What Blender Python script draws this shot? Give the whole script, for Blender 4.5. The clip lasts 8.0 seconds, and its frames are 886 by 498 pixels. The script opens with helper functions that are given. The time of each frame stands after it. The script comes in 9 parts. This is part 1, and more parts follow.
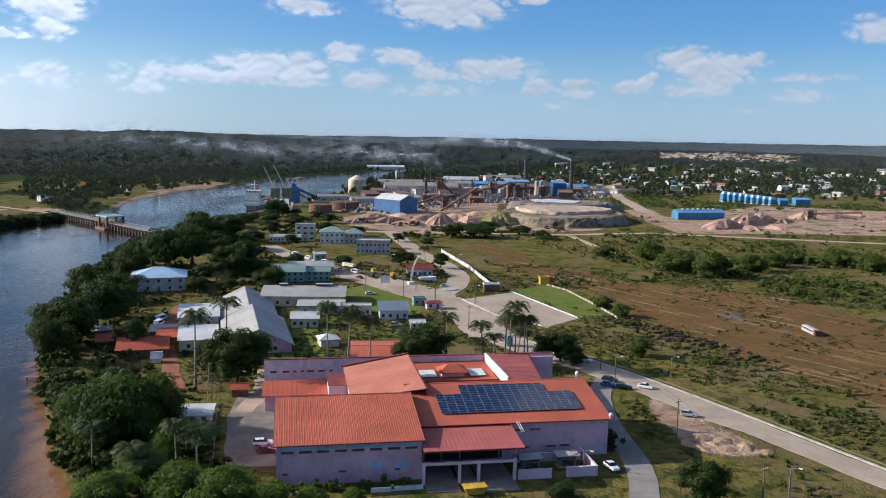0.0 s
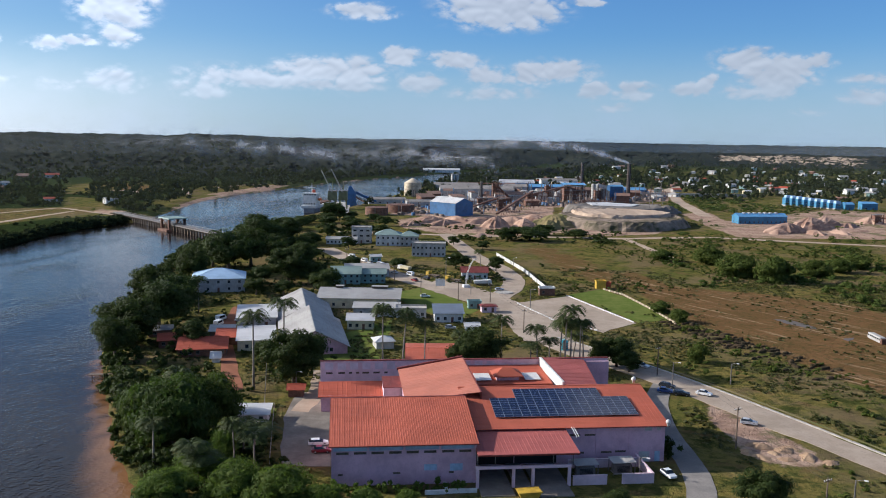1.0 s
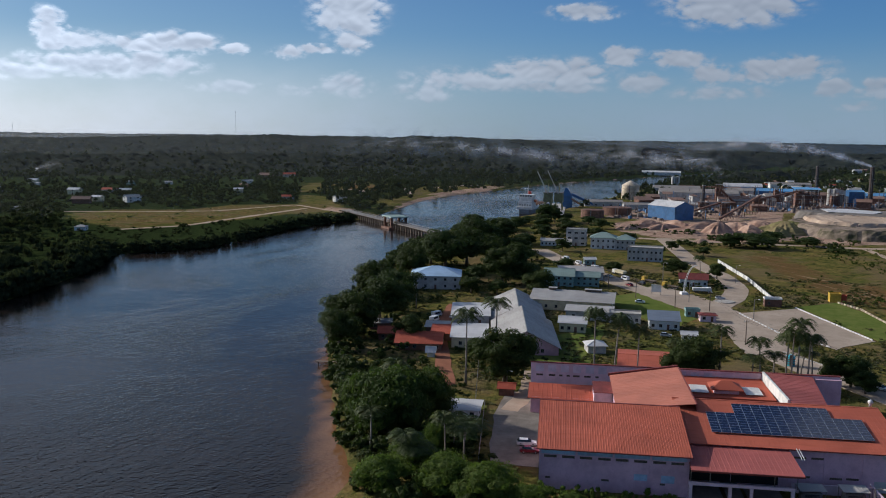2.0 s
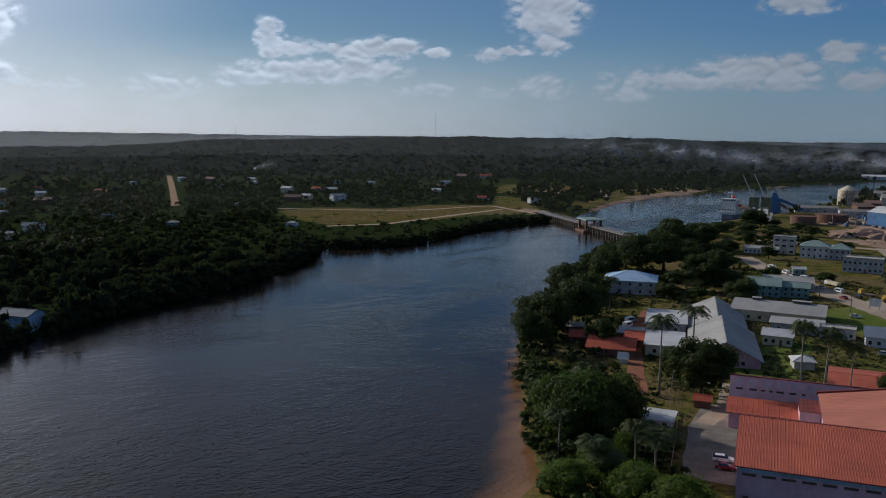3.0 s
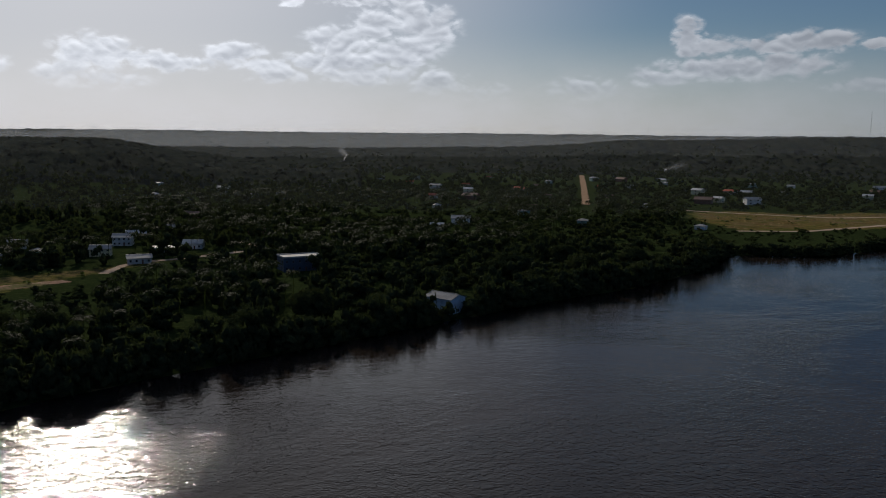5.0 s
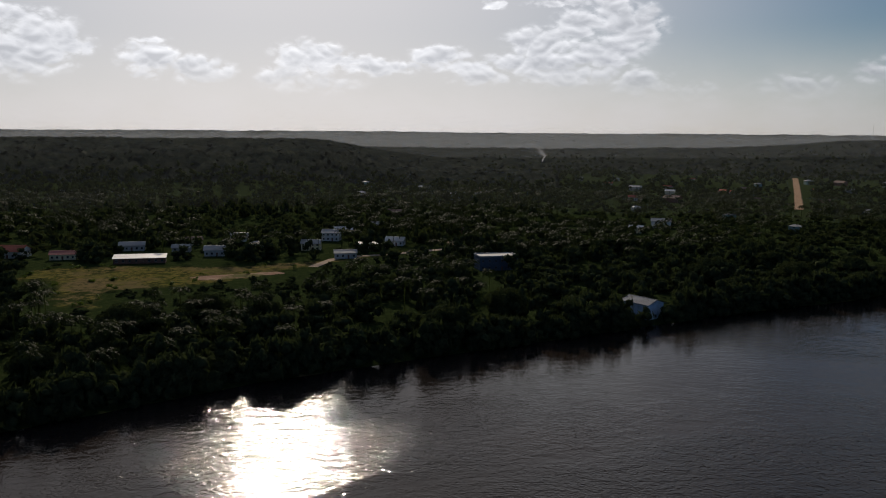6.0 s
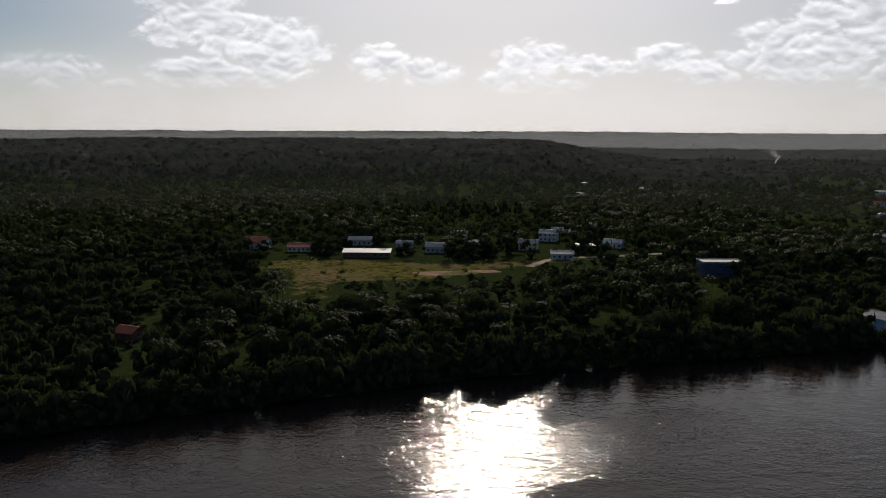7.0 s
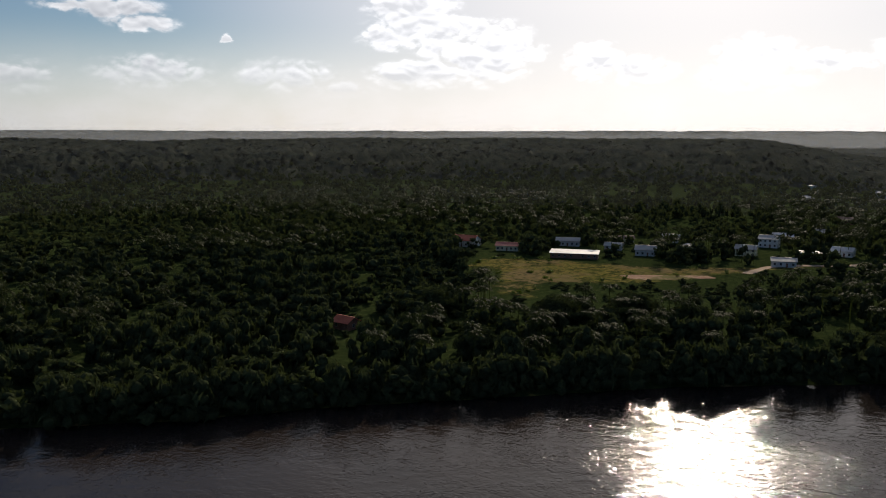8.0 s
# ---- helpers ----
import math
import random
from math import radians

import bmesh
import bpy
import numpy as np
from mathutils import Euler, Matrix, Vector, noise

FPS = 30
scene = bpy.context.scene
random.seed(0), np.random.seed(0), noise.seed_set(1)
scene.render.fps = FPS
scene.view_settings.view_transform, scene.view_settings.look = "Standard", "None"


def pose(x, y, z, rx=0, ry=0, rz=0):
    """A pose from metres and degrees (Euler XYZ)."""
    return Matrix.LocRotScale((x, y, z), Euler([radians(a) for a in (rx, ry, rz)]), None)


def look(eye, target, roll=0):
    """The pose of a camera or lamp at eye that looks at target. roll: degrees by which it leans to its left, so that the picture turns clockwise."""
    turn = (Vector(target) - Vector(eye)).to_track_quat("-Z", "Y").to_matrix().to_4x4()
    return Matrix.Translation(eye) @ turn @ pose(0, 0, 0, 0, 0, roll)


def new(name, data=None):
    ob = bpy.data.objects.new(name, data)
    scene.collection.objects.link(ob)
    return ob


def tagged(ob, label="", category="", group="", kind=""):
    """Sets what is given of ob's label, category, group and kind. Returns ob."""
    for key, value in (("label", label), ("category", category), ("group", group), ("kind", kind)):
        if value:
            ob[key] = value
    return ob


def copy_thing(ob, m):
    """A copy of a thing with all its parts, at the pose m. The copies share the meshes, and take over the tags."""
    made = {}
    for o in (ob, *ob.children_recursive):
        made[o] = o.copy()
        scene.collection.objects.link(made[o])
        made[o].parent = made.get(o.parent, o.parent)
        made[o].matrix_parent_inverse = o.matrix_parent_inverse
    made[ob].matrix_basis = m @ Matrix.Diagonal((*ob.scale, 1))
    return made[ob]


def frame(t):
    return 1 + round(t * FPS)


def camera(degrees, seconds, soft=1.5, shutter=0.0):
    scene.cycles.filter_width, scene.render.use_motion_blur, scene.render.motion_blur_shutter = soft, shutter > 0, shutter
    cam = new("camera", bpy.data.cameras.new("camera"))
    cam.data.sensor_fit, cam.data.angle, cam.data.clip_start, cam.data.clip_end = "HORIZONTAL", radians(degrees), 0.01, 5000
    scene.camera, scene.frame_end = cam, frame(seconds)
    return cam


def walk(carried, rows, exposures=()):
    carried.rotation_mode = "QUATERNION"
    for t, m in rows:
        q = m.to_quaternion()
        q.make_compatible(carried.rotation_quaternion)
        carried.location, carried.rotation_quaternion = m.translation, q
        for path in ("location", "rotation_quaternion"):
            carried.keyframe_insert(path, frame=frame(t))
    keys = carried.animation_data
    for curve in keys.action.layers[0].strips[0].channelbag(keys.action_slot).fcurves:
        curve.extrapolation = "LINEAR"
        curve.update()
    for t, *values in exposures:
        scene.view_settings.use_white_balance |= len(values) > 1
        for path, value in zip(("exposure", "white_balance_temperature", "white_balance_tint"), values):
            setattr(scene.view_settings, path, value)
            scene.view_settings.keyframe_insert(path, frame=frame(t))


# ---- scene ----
# ---------- camera: a drone that hovers and turns on the spot ----------
cam = camera(54.27, 8.0, 1.0)
EYE = 70.0
TURNS = [  # seconds, yaw, pitch, roll
    (0.0, 0.0, -7.37, 1.08),
    (0.5, 0.32, -7.28, 0.98),
    (1.0, 3.69, -7.23, 0.95),
    (1.5, 10.85, -7.28, 0.92),
    (3.0, 30.8, -7.41, 0.79),
    (3.5, 37.5, -7.49, 0.77),
    (4.0, 44.18, -7.56, 0.73),
    (4.5, 50.88, -7.63, 0.66),
    (6.0, 70.5, -7.73, 0.41),
    (6.5, 77.41, -7.77, 0.34),
    (7.0, 84.93, -7.78, 0.28),
    (7.5, 91.75, -7.8, 0.22),
    (8.0, 98.74, -7.81, 0.09),
]
EXPOSURES = [(0.0, 0.80, 5600, 11), (1.0, 0.73, 5600, 11), (1.5, 0.45, 5600, 11), (3.0, -0.36, 5600, 10), (3.5, -0.57, 5600, 10), (4.5, -0.70, 5900, 11), (6.0, -0.52, 6400, 13), (7.0, -0.36, 6500, 13), (8.0, 0.05, 6600, 13)]
walk(cam, [(t, pose(0, 0, EYE, 90 + p, 0, yaw) @ pose(0, 0, 0, 0, 0, r)) for t, yaw, p, r in TURNS], EXPOSURES)

# ---------- light ----------
SUN_AZ, SUN_EL = 81.5, 23.0   # degrees left of +y, degrees above the horizon
sun_way = Vector((-math.sin(radians(SUN_AZ)) * math.cos(radians(SUN_EL)), math.cos(radians(SUN_AZ)) * math.cos(radians(SUN_EL)), math.sin(radians(SUN_EL))))
sun = new("sun", bpy.data.lights.new("sun", "SUN"))
sun.data.energy, sun.data.angle, sun.data.color = 4.3, radians(0.55), (1.0, 0.87, 0.69)
sun.matrix_world = look(sun_way * 100, (0, 0, 0))

world = bpy.data.worlds.new("world")
scene.world = world
world.use_nodes = True
wt = world.node_tree
wt.nodes.clear()


def set_up(n, operation="", use_clamp=False, data_type="", blend_type="", interpolation_type="", attribute_name=""):
    """Sets the choices of a node that are given. Returns the node."""
    if operation:
        n.operation = operation
    if use_clamp:
        n.use_clamp = True
    if data_type:
        n.data_type = data_type
    if blend_type:
        n.blend_type = blend_type
    if interpolation_type:
        n.interpolation_type = interpolation_type
    if attribute_name:
        n.attribute_name = attribute_name
    return n


def wnode(kind, **sets):
    return set_up(wt.nodes.new(kind), **sets)


def wire(tree, sock, value):
    if isinstance(value, bpy.types.NodeSocket):
        tree.links.new(value, sock)
    else:
        sock.default_value = value


def wmath(op, a, b=None, c=None, clamp=False):
    n = wnode("ShaderNodeMath", operation=op, use_clamp=clamp)
    for i, v in enumerate((a, b, c)):
        if v is not None:
            wire(wt, n.inputs[i], v)
    return n.outputs[0]


def wmix(fac, a, b, kind="MIX"):
    n = wnode("ShaderNodeMix", data_type="RGBA", blend_type=kind)
    wire(wt, n.inputs[0], fac), wire(wt, n.inputs[6], a), wire(wt, n.inputs[7], b)
    return n.outputs[2]


sky = wnode("ShaderNodeTexSky")
sky.sky_type, sky.sun_disc = "NISHITA", False
sky.sun_elevation, sky.sun_rotation = radians(SUN_EL), radians(360 - SUN_AZ)
sky.air_density, sky.dust_density, sky.ozone_density, sky.altitude = 1.0, 0.15, 3.5, 50
coord = wnode("ShaderNodeTexCoord")
split = wnode("ShaderNodeSeparateXYZ")
wt.links.new(coord.outputs["Generated"], split.inputs[0])
dx, dy, dz = split.outputs
# azimuth (left of +y) and elevation in degrees
azim = wmath("MULTIPLY", wmath("ARCTAN2", wmath("MULTIPLY", dx, -1.0), dy), 57.2958)
elev = wmath("MULTIPLY", wmath("ARCSINE", dz), 57.2958)
flat = wnode("ShaderNodeCombineXYZ")
wire(wt, flat.inputs[0], azim), wire(wt, flat.inputs[1], wmath("MULTIPLY", elev, 1.7))


def wnoise(scale, detail, rough, shift=0.0, distort=0.0, up=0.0):
    n = wnode("ShaderNodeTexNoise")
    m = wnode("ShaderNodeVectorMath", operation="ADD")
    wt.links.new(flat.outputs[0], m.inputs[0])
    m.inputs[1].default_value = (shift, shift * 0.4 + up, shift * 1.7)
    wt.links.new(m.outputs[0], n.inputs["Vector"])
    n.inputs["Scale"].default_value, n.inputs["Detail"].default_value = scale, detail
    n.inputs["Roughness"].default_value, n.inputs["Distortion"].default_value = rough, distort
    return n.outputs["Fac"]


# cumulus heaps: azimuth, elevation, half width, half height (degrees), weight
CLOUDS_NORTH_EAST = [
    (-5.4, 8.7, 1.0, 0.21, 0.80), (-5.9, 3.2, 0.9, 0.48, 0.80), (-8.4, 3.2, 1.2, 0.55, 0.80), (-7.2, 2.2, 1.4, 0.28, 0.50), (-12.1, 3.3, 1.1, 0.42, 0.75), (-12.8, 3.6, 0.5, 0.62, 0.90), (-15.0, 5.1, 1.7, 0.62, 0.90),
    (-16.9, 4.0, 1.7, 0.90, 1.00), (-17.8, 4.6, 1.4, 0.69, 0.90), (-19.2, 4.9, 1.0, 0.42, 0.80), (-22.1, 2.9, 1.4, 0.45, 0.80), (-15.1, 3.2, 1.4, 0.42, 0.60), (-22.7, 3.9, 2.1, 0.35, 0.50), (-25.9, 6.7, 1.4, 0.69, 0.90), (-18.9, 2.0, 1.4, 0.28, 0.40)]
CLOUDS_NORTH = [
    (9.1, 8.0, 1.9, 0.42, 0.90), (0.1, 8.3, 3.3, 1.04, 1.10), (16.5, 3.7, 3.8, 0.76, 0.65), (12.7, 4.5, 1.9, 0.62, 0.80), (9.8, 4.3, 2.4, 0.76, 0.85), (6.6, 5.3, 1.1, 0.48, 0.95), (3.1, 5.1, 1.6, 0.45, 0.95),
    (1.1, 4.1, 1.4, 0.62, 0.80), (-3.3, 4.5, 2.2, 0.62, 0.95), (-1.5, 4.0, 1.7, 0.42, 0.80), (5.1, 3.5, 1.6, 0.62, 0.60), (0.7, 3.0, 2.8, 0.42, 0.60), (10.6, 3.3, 2.8, 0.48, 0.60), (19.2, 2.9, 2.4, 0.69, 0.50)]
CLOUDS_NORTH_WEST = [
    (24.3, 8.0, 1.9, 1.45, 1.10), (24.0, 6.1, 1.0, 0.69, 0.90), (28.1, 5.2, 1.0, 0.35, 0.80), (26.3, 5.5, 1.2, 0.28, 0.70), (42.1, 5.9, 0.7, 1.04, 1.10), (40.4, 5.5, 1.7, 0.45, 1.00), (34.7, 5.6, 2.1, 0.55, 1.00), (37.1, 5.4, 1.4, 0.35, 0.90),
    (31.6, 5.4, 0.9, 0.28, 0.70), (39.6, 4.1, 3.8, 0.69, 0.90), (35.6, 4.2, 2.1, 0.76, 0.70), (44.0, 3.6, 1.7, 0.55, 0.70), (48.5, 2.8, 2.4, 0.69, 0.65), (54.9, 2.5, 1.7, 0.52, 0.50), (32.1, 3.0, 2.1, 0.42, 0.60), (24.4, 3.2, 1.6, 0.69, 0.65), (27.2, 2.9, 1.7, 0.35, 0.50)]
CLOUDS_WEST = [
    (59.9, 7.8, 1.0, 0.87, 1.00), (58.6, 6.7, 1.7, 1.04, 1.00), (61.9, 6.8, 1.4, 0.87, 1.00), (64.4, 5.6, 1.7, 0.90, 1.00), (60.5, 5.1, 2.4, 0.87, 0.90), (64.8, 4.4, 3.1, 0.62, 0.85), (67.9, 3.5, 1.9, 0.48, 0.70),
    (70.7, 4.9, 1.6, 0.52, 1.00), (69.2, 4.2, 2.1, 0.42, 0.80), (62.6, 3.7, 3.1, 0.69, 0.75), (58.0, 3.1, 2.1, 0.87, 0.60), (54.3, 2.6, 1.0, 0.62, 0.50), (74.7, 4.1, 2.4, 0.48, 0.90), (77.2, 4.5, 2.1, 0.31, 0.90), (78.5, 5.3, 0.6, 0.35, 0.90)]
CLOUDS_WEST_SOUTH_WEST = [
    (79.2, 4.6, 1.9, 0.90, 0.95), (75.3, 4.1, 2.1, 0.42, 0.85), (81.0, 3.3, 1.4, 0.76, 0.70), (78.3, 3.0, 2.4, 0.55, 0.60), (86.0, 3.7, 1.6, 0.76, 0.90), (89.1, 4.4, 1.3, 0.90, 0.95), (89.0, 5.5, 0.9, 0.28, 0.70),
    (95.1, 5.2, 1.8, 1.45, 1.00), (93.3, 4.9, 1.2, 0.52, 0.80), (99.0, 5.6, 1.7, 0.87, 0.80), (98.8, 3.7, 1.4, 0.69, 0.80), (67.4, 8.1, 0.7, 0.28, 0.70), (62.9, 8.1, 2.1, 0.21, 0.80)]
CLOUDS_SOUTH_WEST = [
    (100.7, 7.4, 2.2, 1.38, 1.10), (102.2, 5.9, 1.5, 0.62, 1.00), (98.5, 6.7, 1.4, 0.69, 0.90), (96.0, 6.5, 1.4, 0.45, 0.80), (100.4, 3.6, 2.6, 0.76, 0.90), (96.2, 4.2, 1.8, 1.11, 0.95), (108.7, 3.4, 2.8, 0.90, 0.65), (117.0, 3.5, 3.1, 0.90, 0.70),
    (124.3, 3.1, 1.7, 0.97, 0.60), (117.4, 6.5, 1.7, 0.45, 0.90), (119.0, 7.3, 2.1, 0.55, 0.90), (112.5, 5.7, 0.3, 0.21, 0.80), (121.0, 7.3, 2.1, 0.28, 0.80), (89.2, 3.4, 1.0, 0.38, 0.60), (105.5, 2.6, 2.1, 0.52, 0.50)]
CLOUDS_OVERHEAD = [(60, 12.5, 3.2, 2.4, 1.1), (53, 11.5, 3.0, 1.0, 0.8), (40, 19, 6.0, 4.0, 1.0), (27, 22, 6.0, 3.0, 0.9), (14, 15, 5.0, 1.6, 0.9)]
CLOUDS_BEHIND = [(145, 6.0, 9.0, 1.6, 0.9), (175, 5.0, 8.0, 1.5, 0.9), (-45, 6.0, 9.0, 1.6, 0.9), (-80, 5.5, 9.0, 1.6, 0.9), (-120, 6.0, 10.0, 1.8, 0.9), (-155, 5.0, 8.0, 1.6, 0.9)]


def wrange(value, lo, hi, a=0.0, b=1.0):
    n = wnode("ShaderNodeMapRange", interpolation_type="SMOOTHSTEP")
    wire(wt, n.inputs[0], value)
    for i, v in enumerate((lo, hi, a, b)):
        n.inputs[i + 1].default_value = v
    return n.outputs[0]


def wbillow(octaves, up=0.0):
    """Round puffs with creases between them, at several sizes; about 0.2 for each full octave."""
    total = None
    for k in range(octaves):
        one = wmath("MULTIPLY", wmath("ABSOLUTE", wmath("SUBTRACT", wnoise(0.5 * 2.1 ** k, 0, 0.5, 7.0 * k + 2.0, 0.0, up), 0.5)), 2.0 * 0.5 ** k)
        total = one if total is None else wmath("ADD", total, one)
    return total


# the outlines of the heaps are pushed about by a coarse swirl
sway_a = wmath("ADD", azim, wmath("MULTIPLY", wmath("SUBTRACT", wnoise(0.9, 4, 0.6, 5.0), 0.5), 1.5))
sway_e = wmath("ADD", elev, wmath("MULTIPLY", wmath("SUBTRACT", wnoise(0.9, 4, 0.6, 19.0), 0.5), 0.7))
sway = wnode("ShaderNodeCombineXYZ")
wire(wt, sway.inputs[0], sway_a), wire(wt, sway.inputs[1], sway_e)
heap = None
for ca, ce, cw, ch, cs in CLOUDS_NORTH_EAST + CLOUDS_NORTH + CLOUDS_NORTH_WEST + CLOUDS_WEST + CLOUDS_WEST_SOUTH_WEST + CLOUDS_SOUTH_WEST + CLOUDS_OVERHEAD + CLOUDS_BEHIND:
    away = wnode("ShaderNodeVectorMath", operation="MULTIPLY_ADD")
    away.inputs[1].default_value, away.inputs[2].default_value = (1 / cw, 1 / ch, 0), (-ca / cw, -ce / ch, 0)
    square = wnode("ShaderNodeVectorMath", operation="DOT_PRODUCT")
    for a, b in ((sway.outputs[0], away.inputs[0]), (away.outputs[0], square.inputs[0]), (away.outputs[0], square.inputs[1])):
        wt.links.new(a, b)
    one = wmath("MULTIPLY_ADD", square.outputs["Value"], -0.8, math.log(cs))
    heap = one if heap is None else wmath("MAXIMUM", heap, one)
heap = wmath("EXPONENT", heap)
# loose cumulus higher up, all round, above the part that the heaps describe
high = wmath("MULTIPLY", wrange(wnoise(0.07, 3, 0.5, 41.0), 0.5, 0.68), wrange(elev, 10.0, 15.0))
heap = wmath("MAXIMUM", heap, high)
puffs = wbillow(4)
lift = wmath("SUBTRACT", wbillow(2), wbillow(2, 0.45))
rough_edge = wmath("ADD", wmath("MULTIPLY", wmath("SUBTRACT", puffs, 0.38), 0.9), wmath("MULTIPLY", wmath("SUBTRACT", wnoise(2.2, 4, 0.6, 11.0), 0.5), 0.35))
body = wmath("ADD", heap, wmath("MULTIPLY", rough_edge, wrange(heap, 0.05, 0.45)))
cover = wrange(body, 0.10, 0.64)
veil = wnoise(0.16, 6, 0.6, 27.0)
# thin low bank of haze cloud near the horizon
thin = wmath("MULTIPLY", wrange(elev, 7.0, 0.4, 0.0, 0.95), wmath("ADD", wmath("MULTIPLY", veil, 0.9), 0.4, clamp=True))
sundot = wnode("ShaderNodeVectorMath", operation="DOT_PRODUCT")
wt.links.new(coord.outputs["Generated"], sundot.inputs[0])
sundot.inputs[1].default_value = sun_way
toward = sundot.outputs["Value"]
# seen with the sun behind, thick puffs are white on top and grey below; seen against it, thin rims shine and thick middles are grey
back_lit = wrange(toward, 0.35, 0.8)
top_lit = wmath("ADD", wmath("MULTIPLY", lift, 0.9), 0.62, clamp=True)
rim_lit = wmath("ADD", wmath("ADD", wmath("MULTIPLY", wrange(body, 0.25, 1.0, 1.0, 0.0), 0.42), 0.2), wmath("MULTIPLY", lift, 1.1), clamp=True)
mixer = wnode("ShaderNodeMix")
wire(wt, mixer.inputs[0], back_lit), wire(wt, mixer.inputs[2], top_lit), wire(wt, mixer.inputs[3], rim_lit)
lit = mixer.outputs[0]
glow = wmath("POWER", wmath("MAXIMUM", toward, 0.0), 2.5)
tones = []
for tone, more in (((6.8, 7.0, 7.2), 3.2), ((4.7, 5.0, 5.4), 1.8)):
    n = wnode("ShaderNodeVectorMath", operation="SCALE")
    n.inputs[0].default_value = tone
    wire(wt, n.inputs["Scale"], wmath("ADD", wmath("MULTIPLY", glow, more), 0.95))
    tones.append(n.outputs[0])
bright = wmix(lit, tones[1], tones[0])
# the haze is blue-grey away from the sun and white below it; a thin veil whitens the sky round the sun
haze = wmix(wrange(toward, 0.3, 0.97), (4.6, 5.7, 6.6, 1), (16.5, 16.2, 16.0, 1))
clear_sky = wmix(wrange(toward, 0.1, 0.85, 1.0, 0.0), sky.outputs[0], (0.74, 0.97, 1.2, 1), "MULTIPLY")
veiled = wmix(wrange(toward, 0.76, 0.99, 0.0, 0.8), clear_sky, (14.0, 13.8, 14.0, 1))
sky1 = wmix(wmath("MULTIPLY", thin, 0.95), veiled, haze)
# the feet of the clouds melt into the haze
feet = wmath("MULTIPLY", wmath("SUBTRACT", 1.0, wrange(elev, 2.0, 4.6)), wmath("ADD", wmath("MULTIPLY", back_lit, 0.45), 0.35))
sky2 = wmix(wmath("MULTIPLY", cover, wmath("SUBTRACT", 0.92, feet)), sky1, bright)
# the bright aureole round the sun
ring = wnode("ShaderNodeVectorMath", operation="SCALE")
ring.inputs[0].default_value = (8.0, 7.2, 6.0)
wire(wt, ring.inputs["Scale"], wmath("POWER", wmath("MAXIMUM", toward, 0.0), 16.0))
back = wnode("ShaderNodeBackground")
wt.links.new(wmix(1.0, sky2, ring.outputs[0], "ADD"), back.inputs[0])
back.inputs[1].default_value = 0.056
wout = wnode("ShaderNodeOutputWorld")
wt.links.new(back.outputs[0], wout.inputs[0])
# ---------- materials ----------


